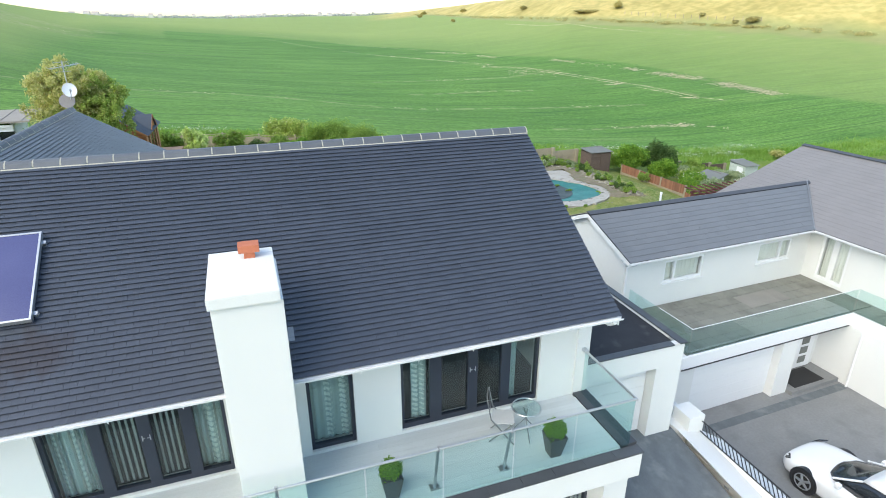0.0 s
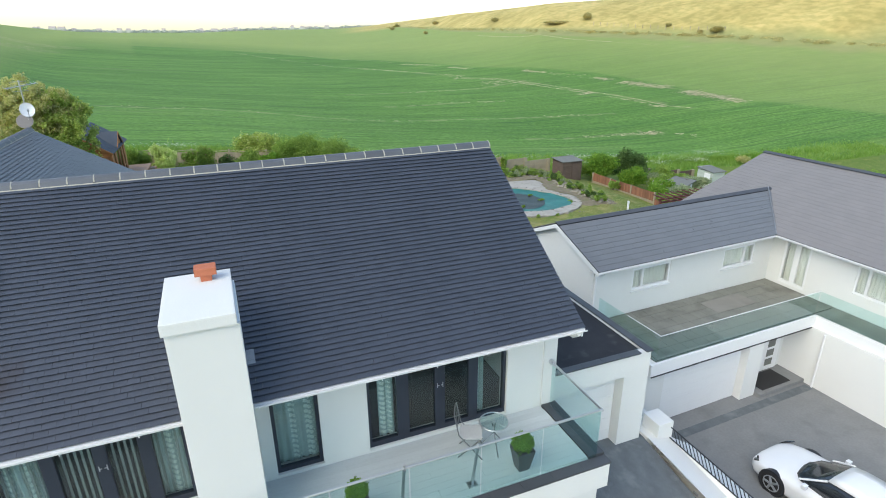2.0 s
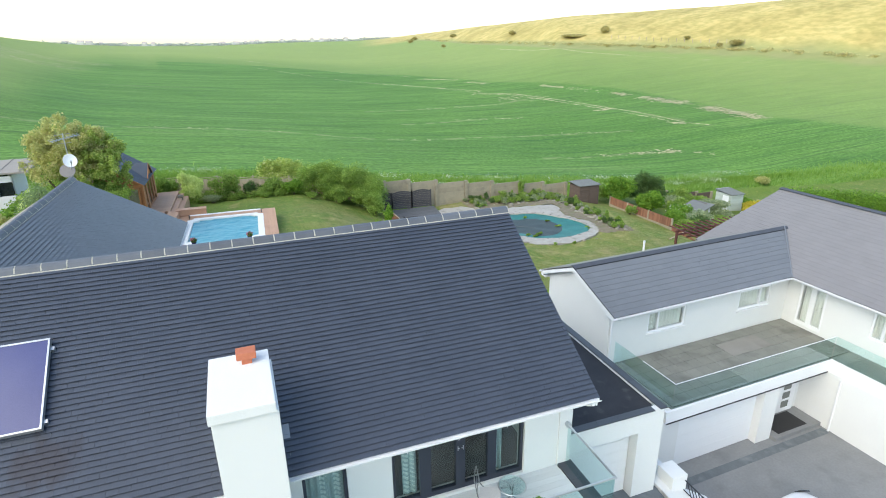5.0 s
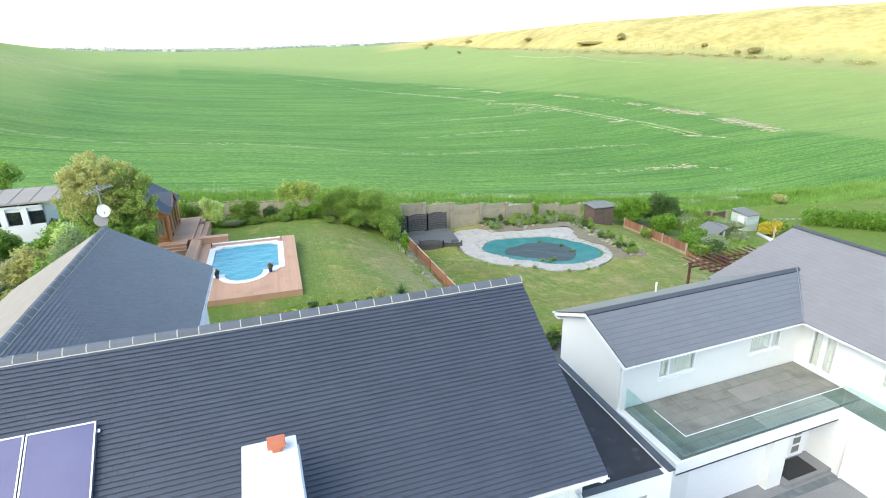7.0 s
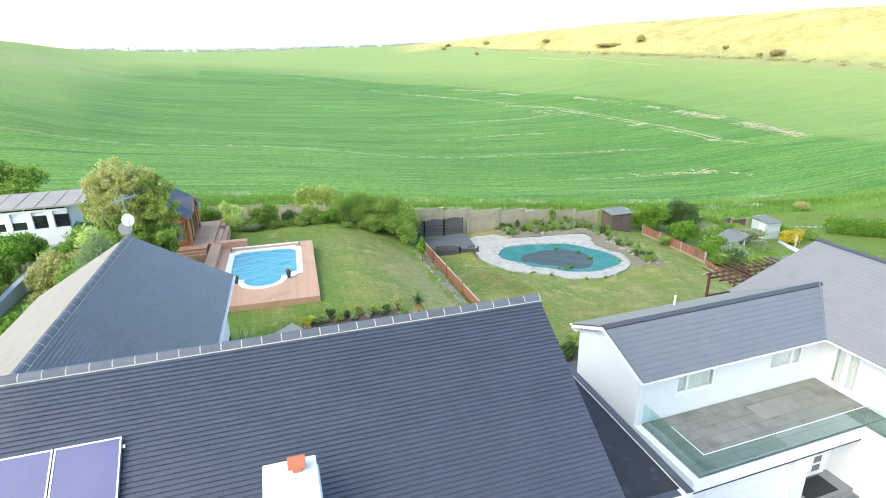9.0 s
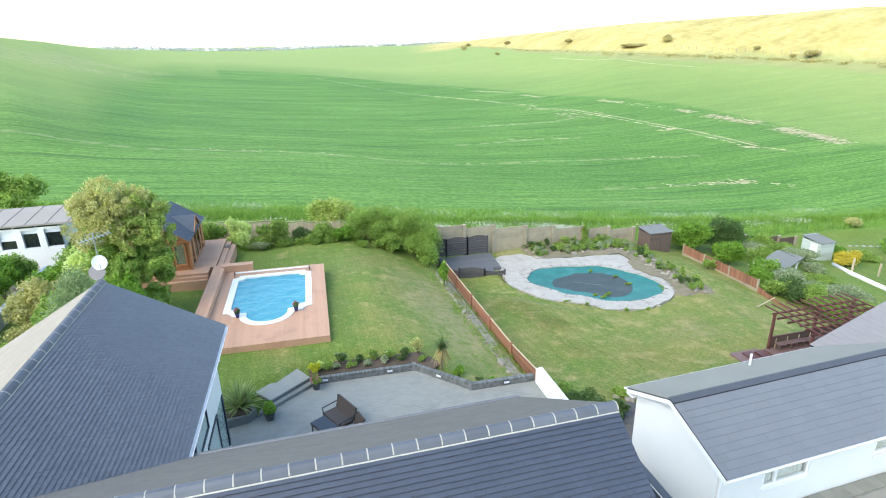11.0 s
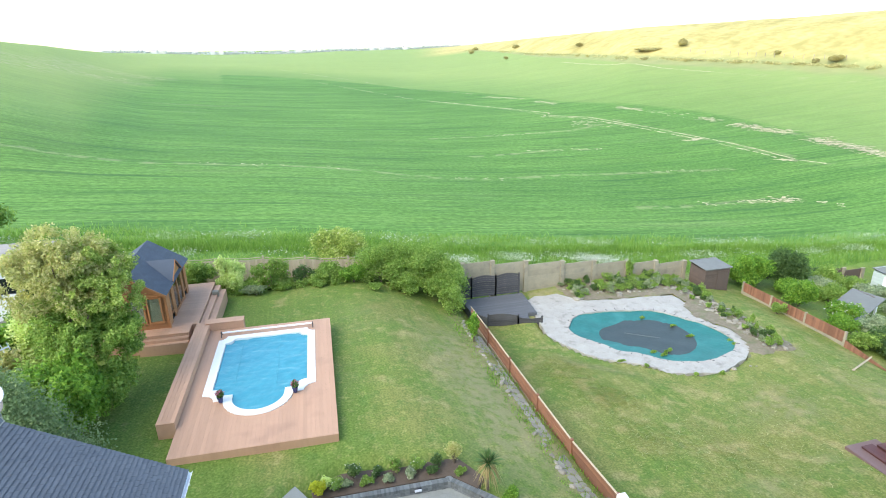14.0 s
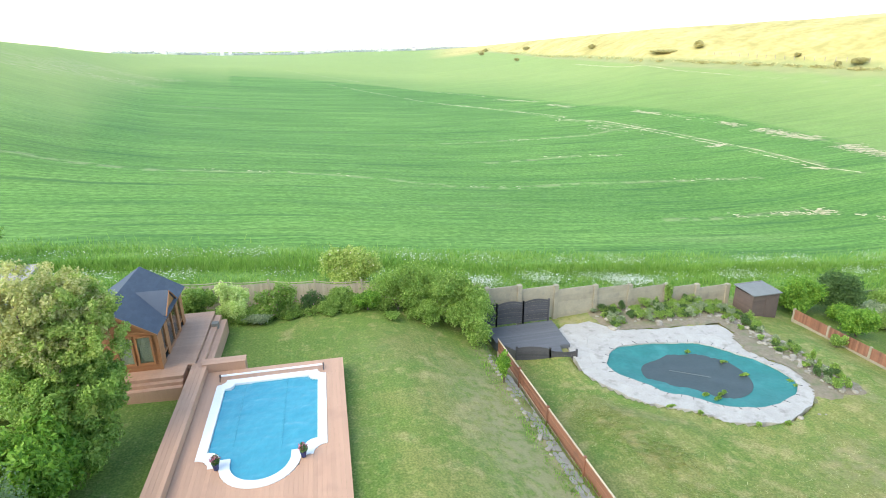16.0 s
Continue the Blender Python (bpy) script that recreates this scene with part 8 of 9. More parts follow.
tree("tree", "broad yellow-green garden tree beside the summer house", (-7.8, 32.6),
     [("crown", LEAF_YELLOW, clumps(-7.7, 32.7, 7.2, 2.75, 2.6, 2.6, 280, 0.085, 1, 0.1, 0.40), 32000, 0.053),
      ("crown", LEAF_SPRING, clumps(-6.8, 32.5, 6.7, 2.35, 2.3, 2.5, 230, 0.085, 9, 0.15, 0.40), 27000, 0.054),
      ("crown", LEAF_MID, clumps(-7.1, 32.0, 4.9, 2.4, 2.3, 2.2, 170, 0.11, 2, 0.28, 0.42), 31000, 0.058)],
     [(-8.4, 33.2, 7.6), (-5.9, 32.0, 7.2), (-7.2, 33.2, 7.9), (-6.6, 31.0, 6.2), (-8.9, 31.6, 6.8), (-7.4, 31.2, 8.0)])
shrub("tall rounded bright green shrub below the tree", LEAF_BRIGHT, -7.1, 29.3, 1.35, 1.5, 3.4, 15000, 0.075, 3)
shrub("tall mid-green shrub below the tree", LEAF_MID, -8.6, 28.8, 1.3, 1.4, 3.2, 11000, 0.075, 4)
shrub("mid-green shrub below the tree", LEAF_MID, -6.5, 31.3, 1.1, 1.3, 2.0, 9000, 0.07, 5)
CON = (-7.5, 26.1)
cz = lay(*CON)
con = thing("conifer", "broad grey-green conifer beside the wing", "tree", (*CON, cz))
bm = bmesh.new()
tube(bm, [(*CON, cz - 0.1), (*CON, cz + 4.5)], [0.13, 0.03], 8)
part("trunk", bm, BARK, con)
foliage("crown", LEAF_CONIFER, con, [(CON[0] + 0.5 * math.cos(k * 2.4) * (1 - k / 26), CON[1] + 0.5 * math.sin(k * 2.4) * (1 - k / 26), cz + 0.5 + k * 0.17, 1.75 * (1 - (k / 26) ** 1.6) + 0.12, 1.75 * (1 - (k / 26) ** 1.6) + 0.12, 0.5) for k in range(24)], 46000, 0.042, shell=0.45)

# borders along the back fence
shrub("dense dark green shrub against the fence", LEAF_MID, -5.3, 42.8, 1.15, 0.9, 1.8, 9000, 0.06, 6)
shrub("pale cream variegated shrub against the fence", LEAF_PALE, -3.25, 42.6, 0.9, 0.8, 2.1, 9500, 0.055, 7)
shrub("green rose bush with pink blooms", LEAF_MID, -1.05, 42.4, 1.25, 0.9, 1.75, 9500, 0.055, 8, FLOWER_PINK, 260)
shrub("low grey-green mound of lavender", LEAF_GREY, -1.9, 41.5, 0.8, 0.5, 0.6, 3500, 0.04, 9)
shrub("small dark-leaved shrub in the border", LEAF_DARK, 0.75, 42.6, 0.6, 0.5, 1.1, 3000, 0.05, 10, FLOWER_PINK, 90)
shrub("mid-green leafy border shrub", LEAF_MID, 2.3, 42.3, 0.9, 0.7, 1.2, 5000, 0.055, 11)
shrub("bright green leafy border shrub", LEAF_BRIGHT, 3.7, 41.9, 0.8, 0.7, 1.1, 5000, 0.055, 12)
big = [(5.4, 42.2, 1.9, 1.1, 2.5, 13), (7.3, 42.1, 2.1, 1.4, 2.9, 14), (9.0, 41.1, 1.5, 1.3, 2.6, 15), (6.7, 41.0, 1.1, 0.8, 1.3, 16), (9.2, 39.4, 0.8, 0.9, 1.8, 17)]
for x, y, w, d, h, sd in big:
    shrub("spreading mid-green shrub spilling over the fence", LEAF_MID, x, y, w, d, h, int(5200 * w * h / 1.6), 0.055, sd, name="large_shrub", lumps=24)
shrub("slender yellow-green sapling by the fence", LEAF_BRIGHT, 9.15, 35.2, 0.32, 0.32, 1.6, 1600, 0.06, 18)
shrub("elder bush with flat cream flower heads", LEAF_SPRING, 3.5, 47.3, 2.0, 1.6, 2.9, 14000, 0.075, 19, FLOWER_CREAM, 380)
for k, (x, y) in enumerate(((-4.2, 41.9), (-0.2, 41.8), (1.6, 41.7), (4.8, 40.6), (-6.2, 42.6))):
    shrub("low green border plant by the lawn", LEAF_MID, x, y, 0.5, 0.4, 0.5, 1500, 0.045, 30 + k)

bg = np.random.default_rng(77)
bed = []
for k in range(70):
    x = bg.uniform(-6.3, 4.6)
    y = 41.75 + bg.random() * 1.1
    h = 0.18 + 0.3 * bg.random()
    bed.append((x, y, lay(x, y) + h * 0.8, 0.35 + 0.2 * bg.random(), 0.3, h))
tagged(foliage("border_planting", LEAF_MID, None, bed, 16000, 0.05, shell=0.7), "low mixed green planting along the back border", "plants", kind="stuff")

# right-hand garden
shrub("bright green rounded shrub over the fence", LEAF_BRIGHT, 32.6, 41.6, 1.8, 1.5, 2.6, 11000, 0.08, 40)
shrub("dark green rounded evergreen behind the fence", LEAF_DARK, 36.2, 41.6, 1.6, 1.5, 3.3, 12000, 0.075, 41)
shrub("lime green rounded shrub behind the fence", LEAF_BRIGHT, 33.0, 37.6, 1.25, 1.1, 1.9, 7000, 0.075, 42)
shrub("green shrub with pale flowers behind the fence", LEAF_BRIGHT, 33.4, 34.9, 1.1, 1.1, 1.5, 6000, 0.07, 43, FLOWER_WHITE, 250)
shrub("grey-green shrub behind the fence", LEAF_GREY, 33.2, 32.8, 1.3, 1.2, 1.5, 6000, 0.07, 44)
shrub("dark green shrub behind the fence", LEAF_DARK, 32.2, 30.9, 1.2, 1.1, 1.4, 5500, 0.07, 45)
shrub("grey-green spreading shrub behind the fence", LEAF_GREY, 34.5, 29.8, 1.6, 1.3, 1.3, 6000, 0.07, 46)
shrub("grey-green low shrub by the shed", LEAF_GREY, 40.9, 38.6, 1.6, 1.1, 1.3, 5000, 0.075, 47)
shrub("golden yellow shrub beside the lawn", FLOWER_YELLOW, 45.2, 37.4, 1.3, 1.0, 1.4, 5000, 0.07, 48)
shrub("mid-green shrub beside the sheds", LEAF_MID, 40.0, 41.6, 1.3, 1.2, 1.7, 5000, 0.08, 49)
shrub("small green shrub at the fence foot", LEAF_MID, 29.6, 36.0, 0.5, 0.5, 0.8, 1800, 0.05, 50)
shrub("amber-leaved shrub at the field edge", LEAF_YELLOW, 55.5, 45.5, 0.9, 0.8, 1.0, 2000, 0.09, 51)
shrub("brambly green shrub beside the shed", LEAF_MID, 30.9, 42.6, 1.1, 1.0, 1.5, 4000, 0.07, 52)
for k, (x, y, w, h, mat) in enumerate(((31.5, 33.4, 0.9, 1.3, LEAF_BRIGHT), (31.3, 31.4, 0.9, 1.2, LEAF_MID), (32.4, 29.4, 1.2, 1.4, LEAF_MID), (33.8, 31.2, 1.2, 1.2, LEAF_GREY), (35.6, 32.4, 1.3, 1.1, LEAF_MID), (36.8, 30.4, 1.5, 1.2, LEAF_GREY), (34.0, 27.8, 1.5, 1.4, LEAF_MID), (31.6, 27.6, 1.1, 1.3, LEAF_BRIGHT), (34.2, 39.6, 1.1, 1.5, LEAF_BRIGHT), (38.4, 40.6, 1.4, 1.3, LEAF_GREY), (37.2, 38.9, 1.1, 1.2, LEAF_MID), (41.8, 40.6, 1.3, 1.1, LEAF_MID), (46.8, 40.2, 1.2, 1.0, LEAF_BRIGHT), (40.2, 36.4, 0.9, 0.7, LEAF_GREY), (38.9, 34.0, 0.8, 0.6, LEAF_MID), (33.5, 43.4, 1.6, 1.3, LEAF_MID), (39.6, 43.0, 1.3, 1.2, LEAF_DARK), (48.5, 38.6, 1.0, 0.8, LEAF_MID))):
    shrub("loose garden shrub beyond the side fence", mat, x, y, w, w, h, int(3400 * w), 0.065, 240 + k)
for x, y in ((51.0, 42.1), (51.6, 41.95), (52.2, 41.7), (52.8, 41.5), (53.4, 41.2)):
    st = tagged(boxes("stepping_stone", POND_SLAB, None, (x - 0.18, x + 0.18, y - 0.14, y + 0.14, lay(x, y) - 0.03, lay(x, y) + 0.04), bevel=0.02), "pale stepping stone in the lawn", "stone", "stepping stones")
hz = lay(55, 37)
hedge = thing("clipped_hedge", "clipped bright green garden hedge", "hedge", (55, 37, hz))
foliage("foliage", LEAF_BRIGHT, hedge, [(52.5 + k * 0.8, 39.3 - k * 0.75, lay(52.5 + k * 0.8, 39.3 - k * 0.75) + 0.8, 0.95, 0.95, 0.95) for k in range(13)], 22000, 0.08, shell=0.5)

# left-hand gardens
for k in range(7):
    y = 27.5 + k * 1.7
    shrub("clipped green hedge beside the blue-grey wall", LEAF_BRIGHT if k % 3 else LEAF_MID, -14.6, y, 1.1, 1.2, 2.3, 5000, 0.075, 60 + k, name="hedge_plant")
for k, (x, y, w, h, mat) in enumerate(((-11.6, 27.2, 0.9, 0.8, LEAF_BRIGHT), (-11.4, 29.8, 1.0, 1.0, LEAF_YELLOW), (-11.3, 32.2, 1.4, 2.3, LEAF_YELLOW), (-11.8, 34.8, 1.2, 2.2, LEAF_BRIGHT), (-11.0, 37.5, 1.4, 2.4, LEAF_MID), (-9.8, 39.8, 1.5, 2.6, LEAF_BRIGHT), (-10.4, 35.2, 1.1, 2.6, LEAF_PALE), (-12.3, 40.8, 1.2, 1.8, LEAF_DARK), (-9.6, 29.4, 1.1, 2.4, LEAF_MID), (-10.2, 26.3, 1.0, 2.0, LEAF_MID), (-10.2, 42.8, 1.4, 2.3, LEAF_MID), (-8.6, 42.8, 1.2, 2.2, LEAF_DARK))):
    shrub("loose mixed garden shrub", mat, x, y, w, w, h, int(4200 * w * h / 2), 0.075, 80 + k)
shrub("tall green tree behind the white building", LEAF_MID, -20.5, 51.5, 2.8, 2.2, 4.2, 9000, 0.12, 95, name="far_tree")
shrub("dark green shrub by the terrace", LEAF_DARK, -15.2, 38.2, 1.0, 0.9, 1.5, 4000, 0.08, 96)

# alley beside the patio wall
ag = np.random.default_rng(13)
ax_, ay_ = np.linspace(9.95, 13.9, 24), np.linspace(14.6, 21.3, 34)
av = [(x, y, lay(x, y) + 0.035 - 0.11 * max(0.0, (y - 20.2 - 0.35 * math.sin(x * 2.1)) * 1.2) + 0.012 * ag.normal()) for y in ay_ for x in ax_]
af = [(j * 24 + i, j * 24 + i + 1, (j + 1) * 24 + i + 1, (j + 1) * 24 + i) for j in range(33) for i in range(23)]
ALLEY = surface("dark_trodden_earth", (0.085, 0.082, 0.078), (0.14, 0.13, 0.118), 2.2, 0.95, 0.6, 0.02, 18, dirt=(0.06, 0.058, 0.055), dirt_scale=1.2)
tagged(raw("alley_ground", av, af, ALLEY), "dark trodden earth beside the white garden wall", "ground", kind="structure")
shrub("dark green shrub in the bank", LEAF_DARK, 10.8, 20.6, 0.8, 0.8, 0.9, 4000, 0.05, 100)
shrub("dark green shrub in the stony bank", LEAF_DARK, 11.9, 19.9, 0.5, 0.5, 0.6, 3000, 0.05, 101)
shrub("rough grassy clump in the bank", LEAF_MID, 13.0, 21.4, 0.4, 0.4, 0.3, 1500, 0.05, 102)
shrub("low green weedy clump in the bank", LEAF_MID, 10.3, 22.0, 0.6, 0.6, 0.5, 2000, 0.05, 103)


def blades(name, mat, parent, x, y, z, count, length, spread_, width=0.03, droop=0.5, seed=0, rise=0.0):
    """Long arching sword leaves from one point."""
    g = np.random.default_rng(seed)
    verts, faces = [], []
    for k in range(count):
        a, t = g.random() * math.tau, g.random() ** 0.6 * spread_
        L = length * (0.7 + 0.4 * g.random())
        pts = []
        for s in np.linspace(0, 1, 5):
            r = L * math.sin(t) * s
            h = L * math.cos(t) * s - droop * L * s * s * math.sin(t)
            pts.append((x + math.cos(a) * r, y + math.sin(a) * r, z + rise + h))
        side = (-math.sin(a) * width, math.cos(a) * width)
        k0 = len(verts)
        for i, p in enumerate(pts):
            w = (0.6, 1.0, 0.9, 0.6, 0.06)[i]
            verts += [(p[0] + side[0] * w, p[1] + side[1] * w, p[2]), (p[0] - side[0] * w, p[1] - side[1] * w, p[2])]
        for i in range(4):
            faces.append((k0 + 2 * i, k0 + 2 * i + 1, k0 + 2 * i + 3, k0 + 2 * i + 2))
    return raw(name, verts, faces, mat, parent)


ph = thing("phormium", "large spiky grey-green phormium in the raised planter", "plant", (-2.1, 22.95, 2.08))
LEAF_SWORD = leaf_stuff("sword_leaf", (0.20, 0.27, 0.09), (0.31, 0.39, 0.14), (0.45, 0.52, 0.24))
blades("leaves", LEAF_SWORD, ph, -2.1, 22.95, 2.08, 170, 1.4, 0.95, 0.03, 0.5, 1)
yu = thing("cordyline", "spiky cordyline in the flower bed", "plant", (5.85, 23.55, 1.95))
bm = bmesh.new()
tube(bm, [(5.85, 23.55, 1.95), (5.85, 23.55, 2.95)], [0.05, 0.04], 7)
part("trunk", bm, BARK, yu)
blades("leaves", LEAF_DARK, yu, 5.85, 23.55, 2.95, 90, 0.62, 1.15, 0.017, 0.4, 2)
LEAF_STRAW = leaf_stuff("withered_leaf", (0.30, 0.22, 0.10), (0.42, 0.33, 0.15), (0.54, 0.45, 0.22))
blades("skirt_leaves", LEAF_STRAW, yu, 5.85, 23.55, 2.85, 110, 0.55, 1.4, 0.016, 1.7, 3)
BEDP = [(0.75, 24.7, LEAF_LIME, 0.34, 0.5, None), (1.0, 24.95, LEAF_PALE, 0.3, 0.4, None), (1.3, 24.75, LEAF_MID, 0.3, 0.5, FLOWER_WHITE), (1.85, 25.1, LEAF_DARK, 0.35, 0.7, FLOWER_WHITE), (1.6, 24.8, LEAF_GREY, 0.28, 0.3, None), (2.2, 24.75, LEAF_MID, 0.28, 0.35, FLOWER_WHITE), (2.6, 25.0, LEAF_DARK, 0.3, 0.45, FLOWER_WHITE), (2.9, 24.7, LEAF_GREY, 0.25, 0.3, None), (3.2, 25.05, LEAF_MID, 0.3, 0.5, FLOWER_PINK), (3.6, 24.7, LEAF_GREY, 0.25, 0.35, FLOWER_WHITE), (3.9, 24.85, LEAF_MID, 0.35, 0.55, FLOWER_WHITE), (4.3, 24.65, LEAF_DARK, 0.28, 0.3, None), (4.6, 24.9, LEAF_DARK, 0.3, 0.45, None), (5.15, 24.9, LEAF_YELLOW, 0.42, 1.0, None), (5.2, 24.35, LEAF_MID, 0.25, 0.3, None), (6.45, 23.1, LEAF_BRIGHT, 0.33, 0.6, None), (7.2, 22.6, LEAF_DARK, 0.26, 0.3, FLOWER_PINK), (7.75, 22.6, LEAF_BRIGHT, 0.3, 0.3, None), (-1.75, 23.3, LEAF_BRIGHT, 0.35, 0.5, None)]
for k, (x, y, mat, w, h, fl) in enumerate(BEDP):
    shrub("small leafy bedding plant" if fl is None else "small flowering bedding plant", mat, x, y, w * 0.85, w * 0.85, h * 0.9, (2200, 700, 1000)[0 if k == 0 else 1 + k % 2], 0.03, 120 + k, fl, (26, 60)[k % 2], base=2.03 if x < 5.6 else None, name="bedding_plant", lumps=5)


def pot_plant(label, x, y, z, r, h, mat, flower=None, pot=POT_DARK):
    t = thing("potted_plant", label, "potted plant", (x, y, z))
    bm = bmesh.new()
    lathe(bm, [(r * 0.7, z), (r, z + h * 0.85), (r * 1.08, z + h * 0.9), (r * 1.08, z + h), (r * 0.92, z + h), (r * 0.9, z + h * 0.9)], x, y, 18)
    part("pot", bm, pot, t)
    foliage("foliage", mat, t, clumps(x, y, z + h + r * 0.9, r * 1.5, r * 1.5, r * 1.2, 6, 0.5, 3), 1600, 0.035, shell=0.6)
    if flower is not None:
        foliage("bloom", flower, t, [(x, y, z + h + r * 1.3, r * 1.3, r * 1.3, r * 0.9)], 120, 0.035, shell=0.2, kind="stuff")
    return t


pot_plant("pink flowering plant in a black pot", 0.72, 23.95, PATZ, 0.17, 0.28, LEAF_MID, FLOWER_PINK)
pot_plant("leafy green plant in a black pot", -1.05, 22.45, PATZ, 0.2, 0.3, LEAF_BRIGHT)
NAVY = surface("navy_glazed_pot", (0.02, 0.03, 0.10), (0.03, 0.045, 0.14), 6, 0.25, 0.0)
for x, y, g_ in ((-2.5, 29.62, 0), (0.22, 29.62, 1)):
    p = TURN_D @ Vector((x, y, DZ + 0.03))
    pot_plant("purple-leaved plant in a navy glazed pot by the pool", p.x, p.y, p.z, 0.11, 0.24, LEAF_DARK, FLOWER_PINK, NAVY)

# ---- rockery ----
RSOIL = surface("stony_rockery_soil", (0.12, 0.098, 0.062), (0.27, 0.225, 0.155), 5.5, 0.95, 0.8, 0.04, 12, dirt=(0.11, 0.14, 0.045), dirt_scale=1.8, dirt_at=0.48)


def by_pond(x, y):
    """Height of the ground where it falls to the pond's rim."""
    d = 1e9
    for (x0, y0), (x1, y1) in zip(POND_RIM, POND_RIM[1:] + POND_RIM[:1]):
        q = min(1.0, max(0.0, ((x - x0) * (x1 - x0) + (y - y0) * (y1 - y0)) / ((x1 - x0) ** 2 + (y1 - y0) ** 2)))
        d = min(d, math.hypot(x - x0 - q * (x1 - x0), y - y0 - q * (y1 - y0)))
    z = lay(x, y)
    return z + (POND_Z - 0.03 - z) * (1 - float(smooth01(0.3, 2.2, d)))


def soil_bed(x0, x1, y0, y1, step, seed):
    """Uneven sheet of soil whose ragged rim sinks under the grass."""
    xs_, ys_ = np.arange(x0, x1 + 0.01, step), np.arange(y0, y1 + 0.01, step)
    verts, faces = [], []
    for y in ys_:
        for x in xs_:
            rim = min(x - x0, x1 - x, y - y0, y1 - y) + 0.35 * noise.noise((x * 1.3, y * 1.3, seed))
            verts.append((x, y, by_pond(x, y) + min(0.06, -0.06 + 0.3 * rim) + 0.05 * noise.noise((x * 3, y * 3, seed + 4))))
    n = len(xs_)
    for j in range(len(ys_) - 1):
        for i in range(n - 1):
            c = (x0 + (i + 0.5) * step, y0 + (j + 0.5) * step)
            if not inside(POND_RIM, *c):
                faces.append((j * n + i, j * n + i + 1, (j + 1) * n + i + 1, (j + 1) * n + i))
    return tagged(raw("rockery_soil", verts, faces, RSOIL, smooth=True), "stony brown soil of the rockery round the pond", "soil", kind="structure")


soil_bed(17.2, 27.4, 39.3, 42.7, 0.2, 1.0)
soil_bed(23.0, 26.8, 31.2, 40.6, 0.2, 7.0)
rk = np.random.default_rng(11)
ico = bmesh.new()
bmesh.ops.create_icosphere(ico, subdivisions=2, radius=1.0)
shapes = []
for s in range(4):
    b2 = ico.copy()
    for v in b2.verts:
        v.co *= 1 + 0.35 * noise.noise(v.co * 1.4 + Vector((s * 5, 0, 0)))
        v.co.z *= 0.62
    m_ = bpy.data.meshes.new("rockery_stone")
    b2.to_mesh(m_)
    b2.free()
    m_.materials.append(STONE)
    shapes.append(m_)
ico.free()
spots = [(17.4 + rk.random() * 9.8, 39.9 + rk.random() * 2.3) for _ in range(90)] + [(24.7 + rk.random() * 1.7, 31.5 + rk.random() * 8.5) for _ in range(190)] + [(17 + rk.random() * 6, 30.1 + rk.random() * 0.4) for _ in range(3)] + [(12.4 + rk.random() * 1.4, 20.9 + rk.random() * 0.7) for _ in range(9)]
for k, (x, y) in enumerate(spots):
    if inside(POND_RIM, x, y):
        continue
    s = (0.07 + 0.15 * rk.random() ** 1.7) * (0.6 if y < 31 and y > 25 else 1.0) * (0.75 if x > 24.2 else 1.0)
    ob = new("rockery_stone", shapes[k % 4])
    ob.matrix_basis = pose(x, y, (by_pond(x, y) if y > 25 else lay(x, y)) + s * 0.15 + (0.05 if y > 31 else 0.0), 0, 0, rk.random() * 360) @ Matrix.Diagonal((s * 1.2, s, s, 1))
    tagged(ob, "weathered buff rockery stone beside the pond" if y > 25 else "weathered stone in the bank", "stone", "rockery stones")
for k in range(150):
    if k < 104:
        x, y = 17.4 + rk.random() * 9.6, 40.4 + rk.random() * 1.9
    else:
        x, y = 24.8 + rk.random() * 1.7, 31.8 + rk.random() * 8.5
    if inside(POND_RIM, x, y):
        continue
    w = 0.22 + 0.25 * rk.random()
    if k >= 104:
        w *= 0.75
    shrub("low rockery plant among the stones", (LEAF_MID, LEAF_GREY, LEAF_DARK, LEAF_MID)[k % 4], x, y, w * (0.6 + 0.8 * rk.random()), w, 0.25 + 0.5 * rk.random() ** 2, 480, 0.042, 150 + k, base=by_pond(x, y) + 0.04, name="rockery_plant", lumps=7)
for k, (x, y) in enumerate(((20.4, 36.9), (21.5, 35.5), (21.7, 34.2), (19.3, 33.0), (19.0, 32.8), (18.7, 33.2), (19.6, 33.1), (23.4, 32.7), (23.5, 33.1), (19.3, 30.5), (20.6, 30.3), (16.4, 32.7), (17.4, 31.9))):
    shrub("weed tuft growing through the pond netting", LEAF_MID, x, y, 0.16 + 0.05 * (k % 3), 0.13, 0.2 - 0.04 * (k % 3), 260, 0.04, 200 + k, base=POND_Z - 0.15 if inside(POND_EDGE, x, y) else by_pond(x, y), name="weed_tuft", lumps=6)
shrub("climber on the garden wall", LEAF_MID, 22.9, 42.3, 0.3, 0.15, 1.5, 900, 0.06, 215)

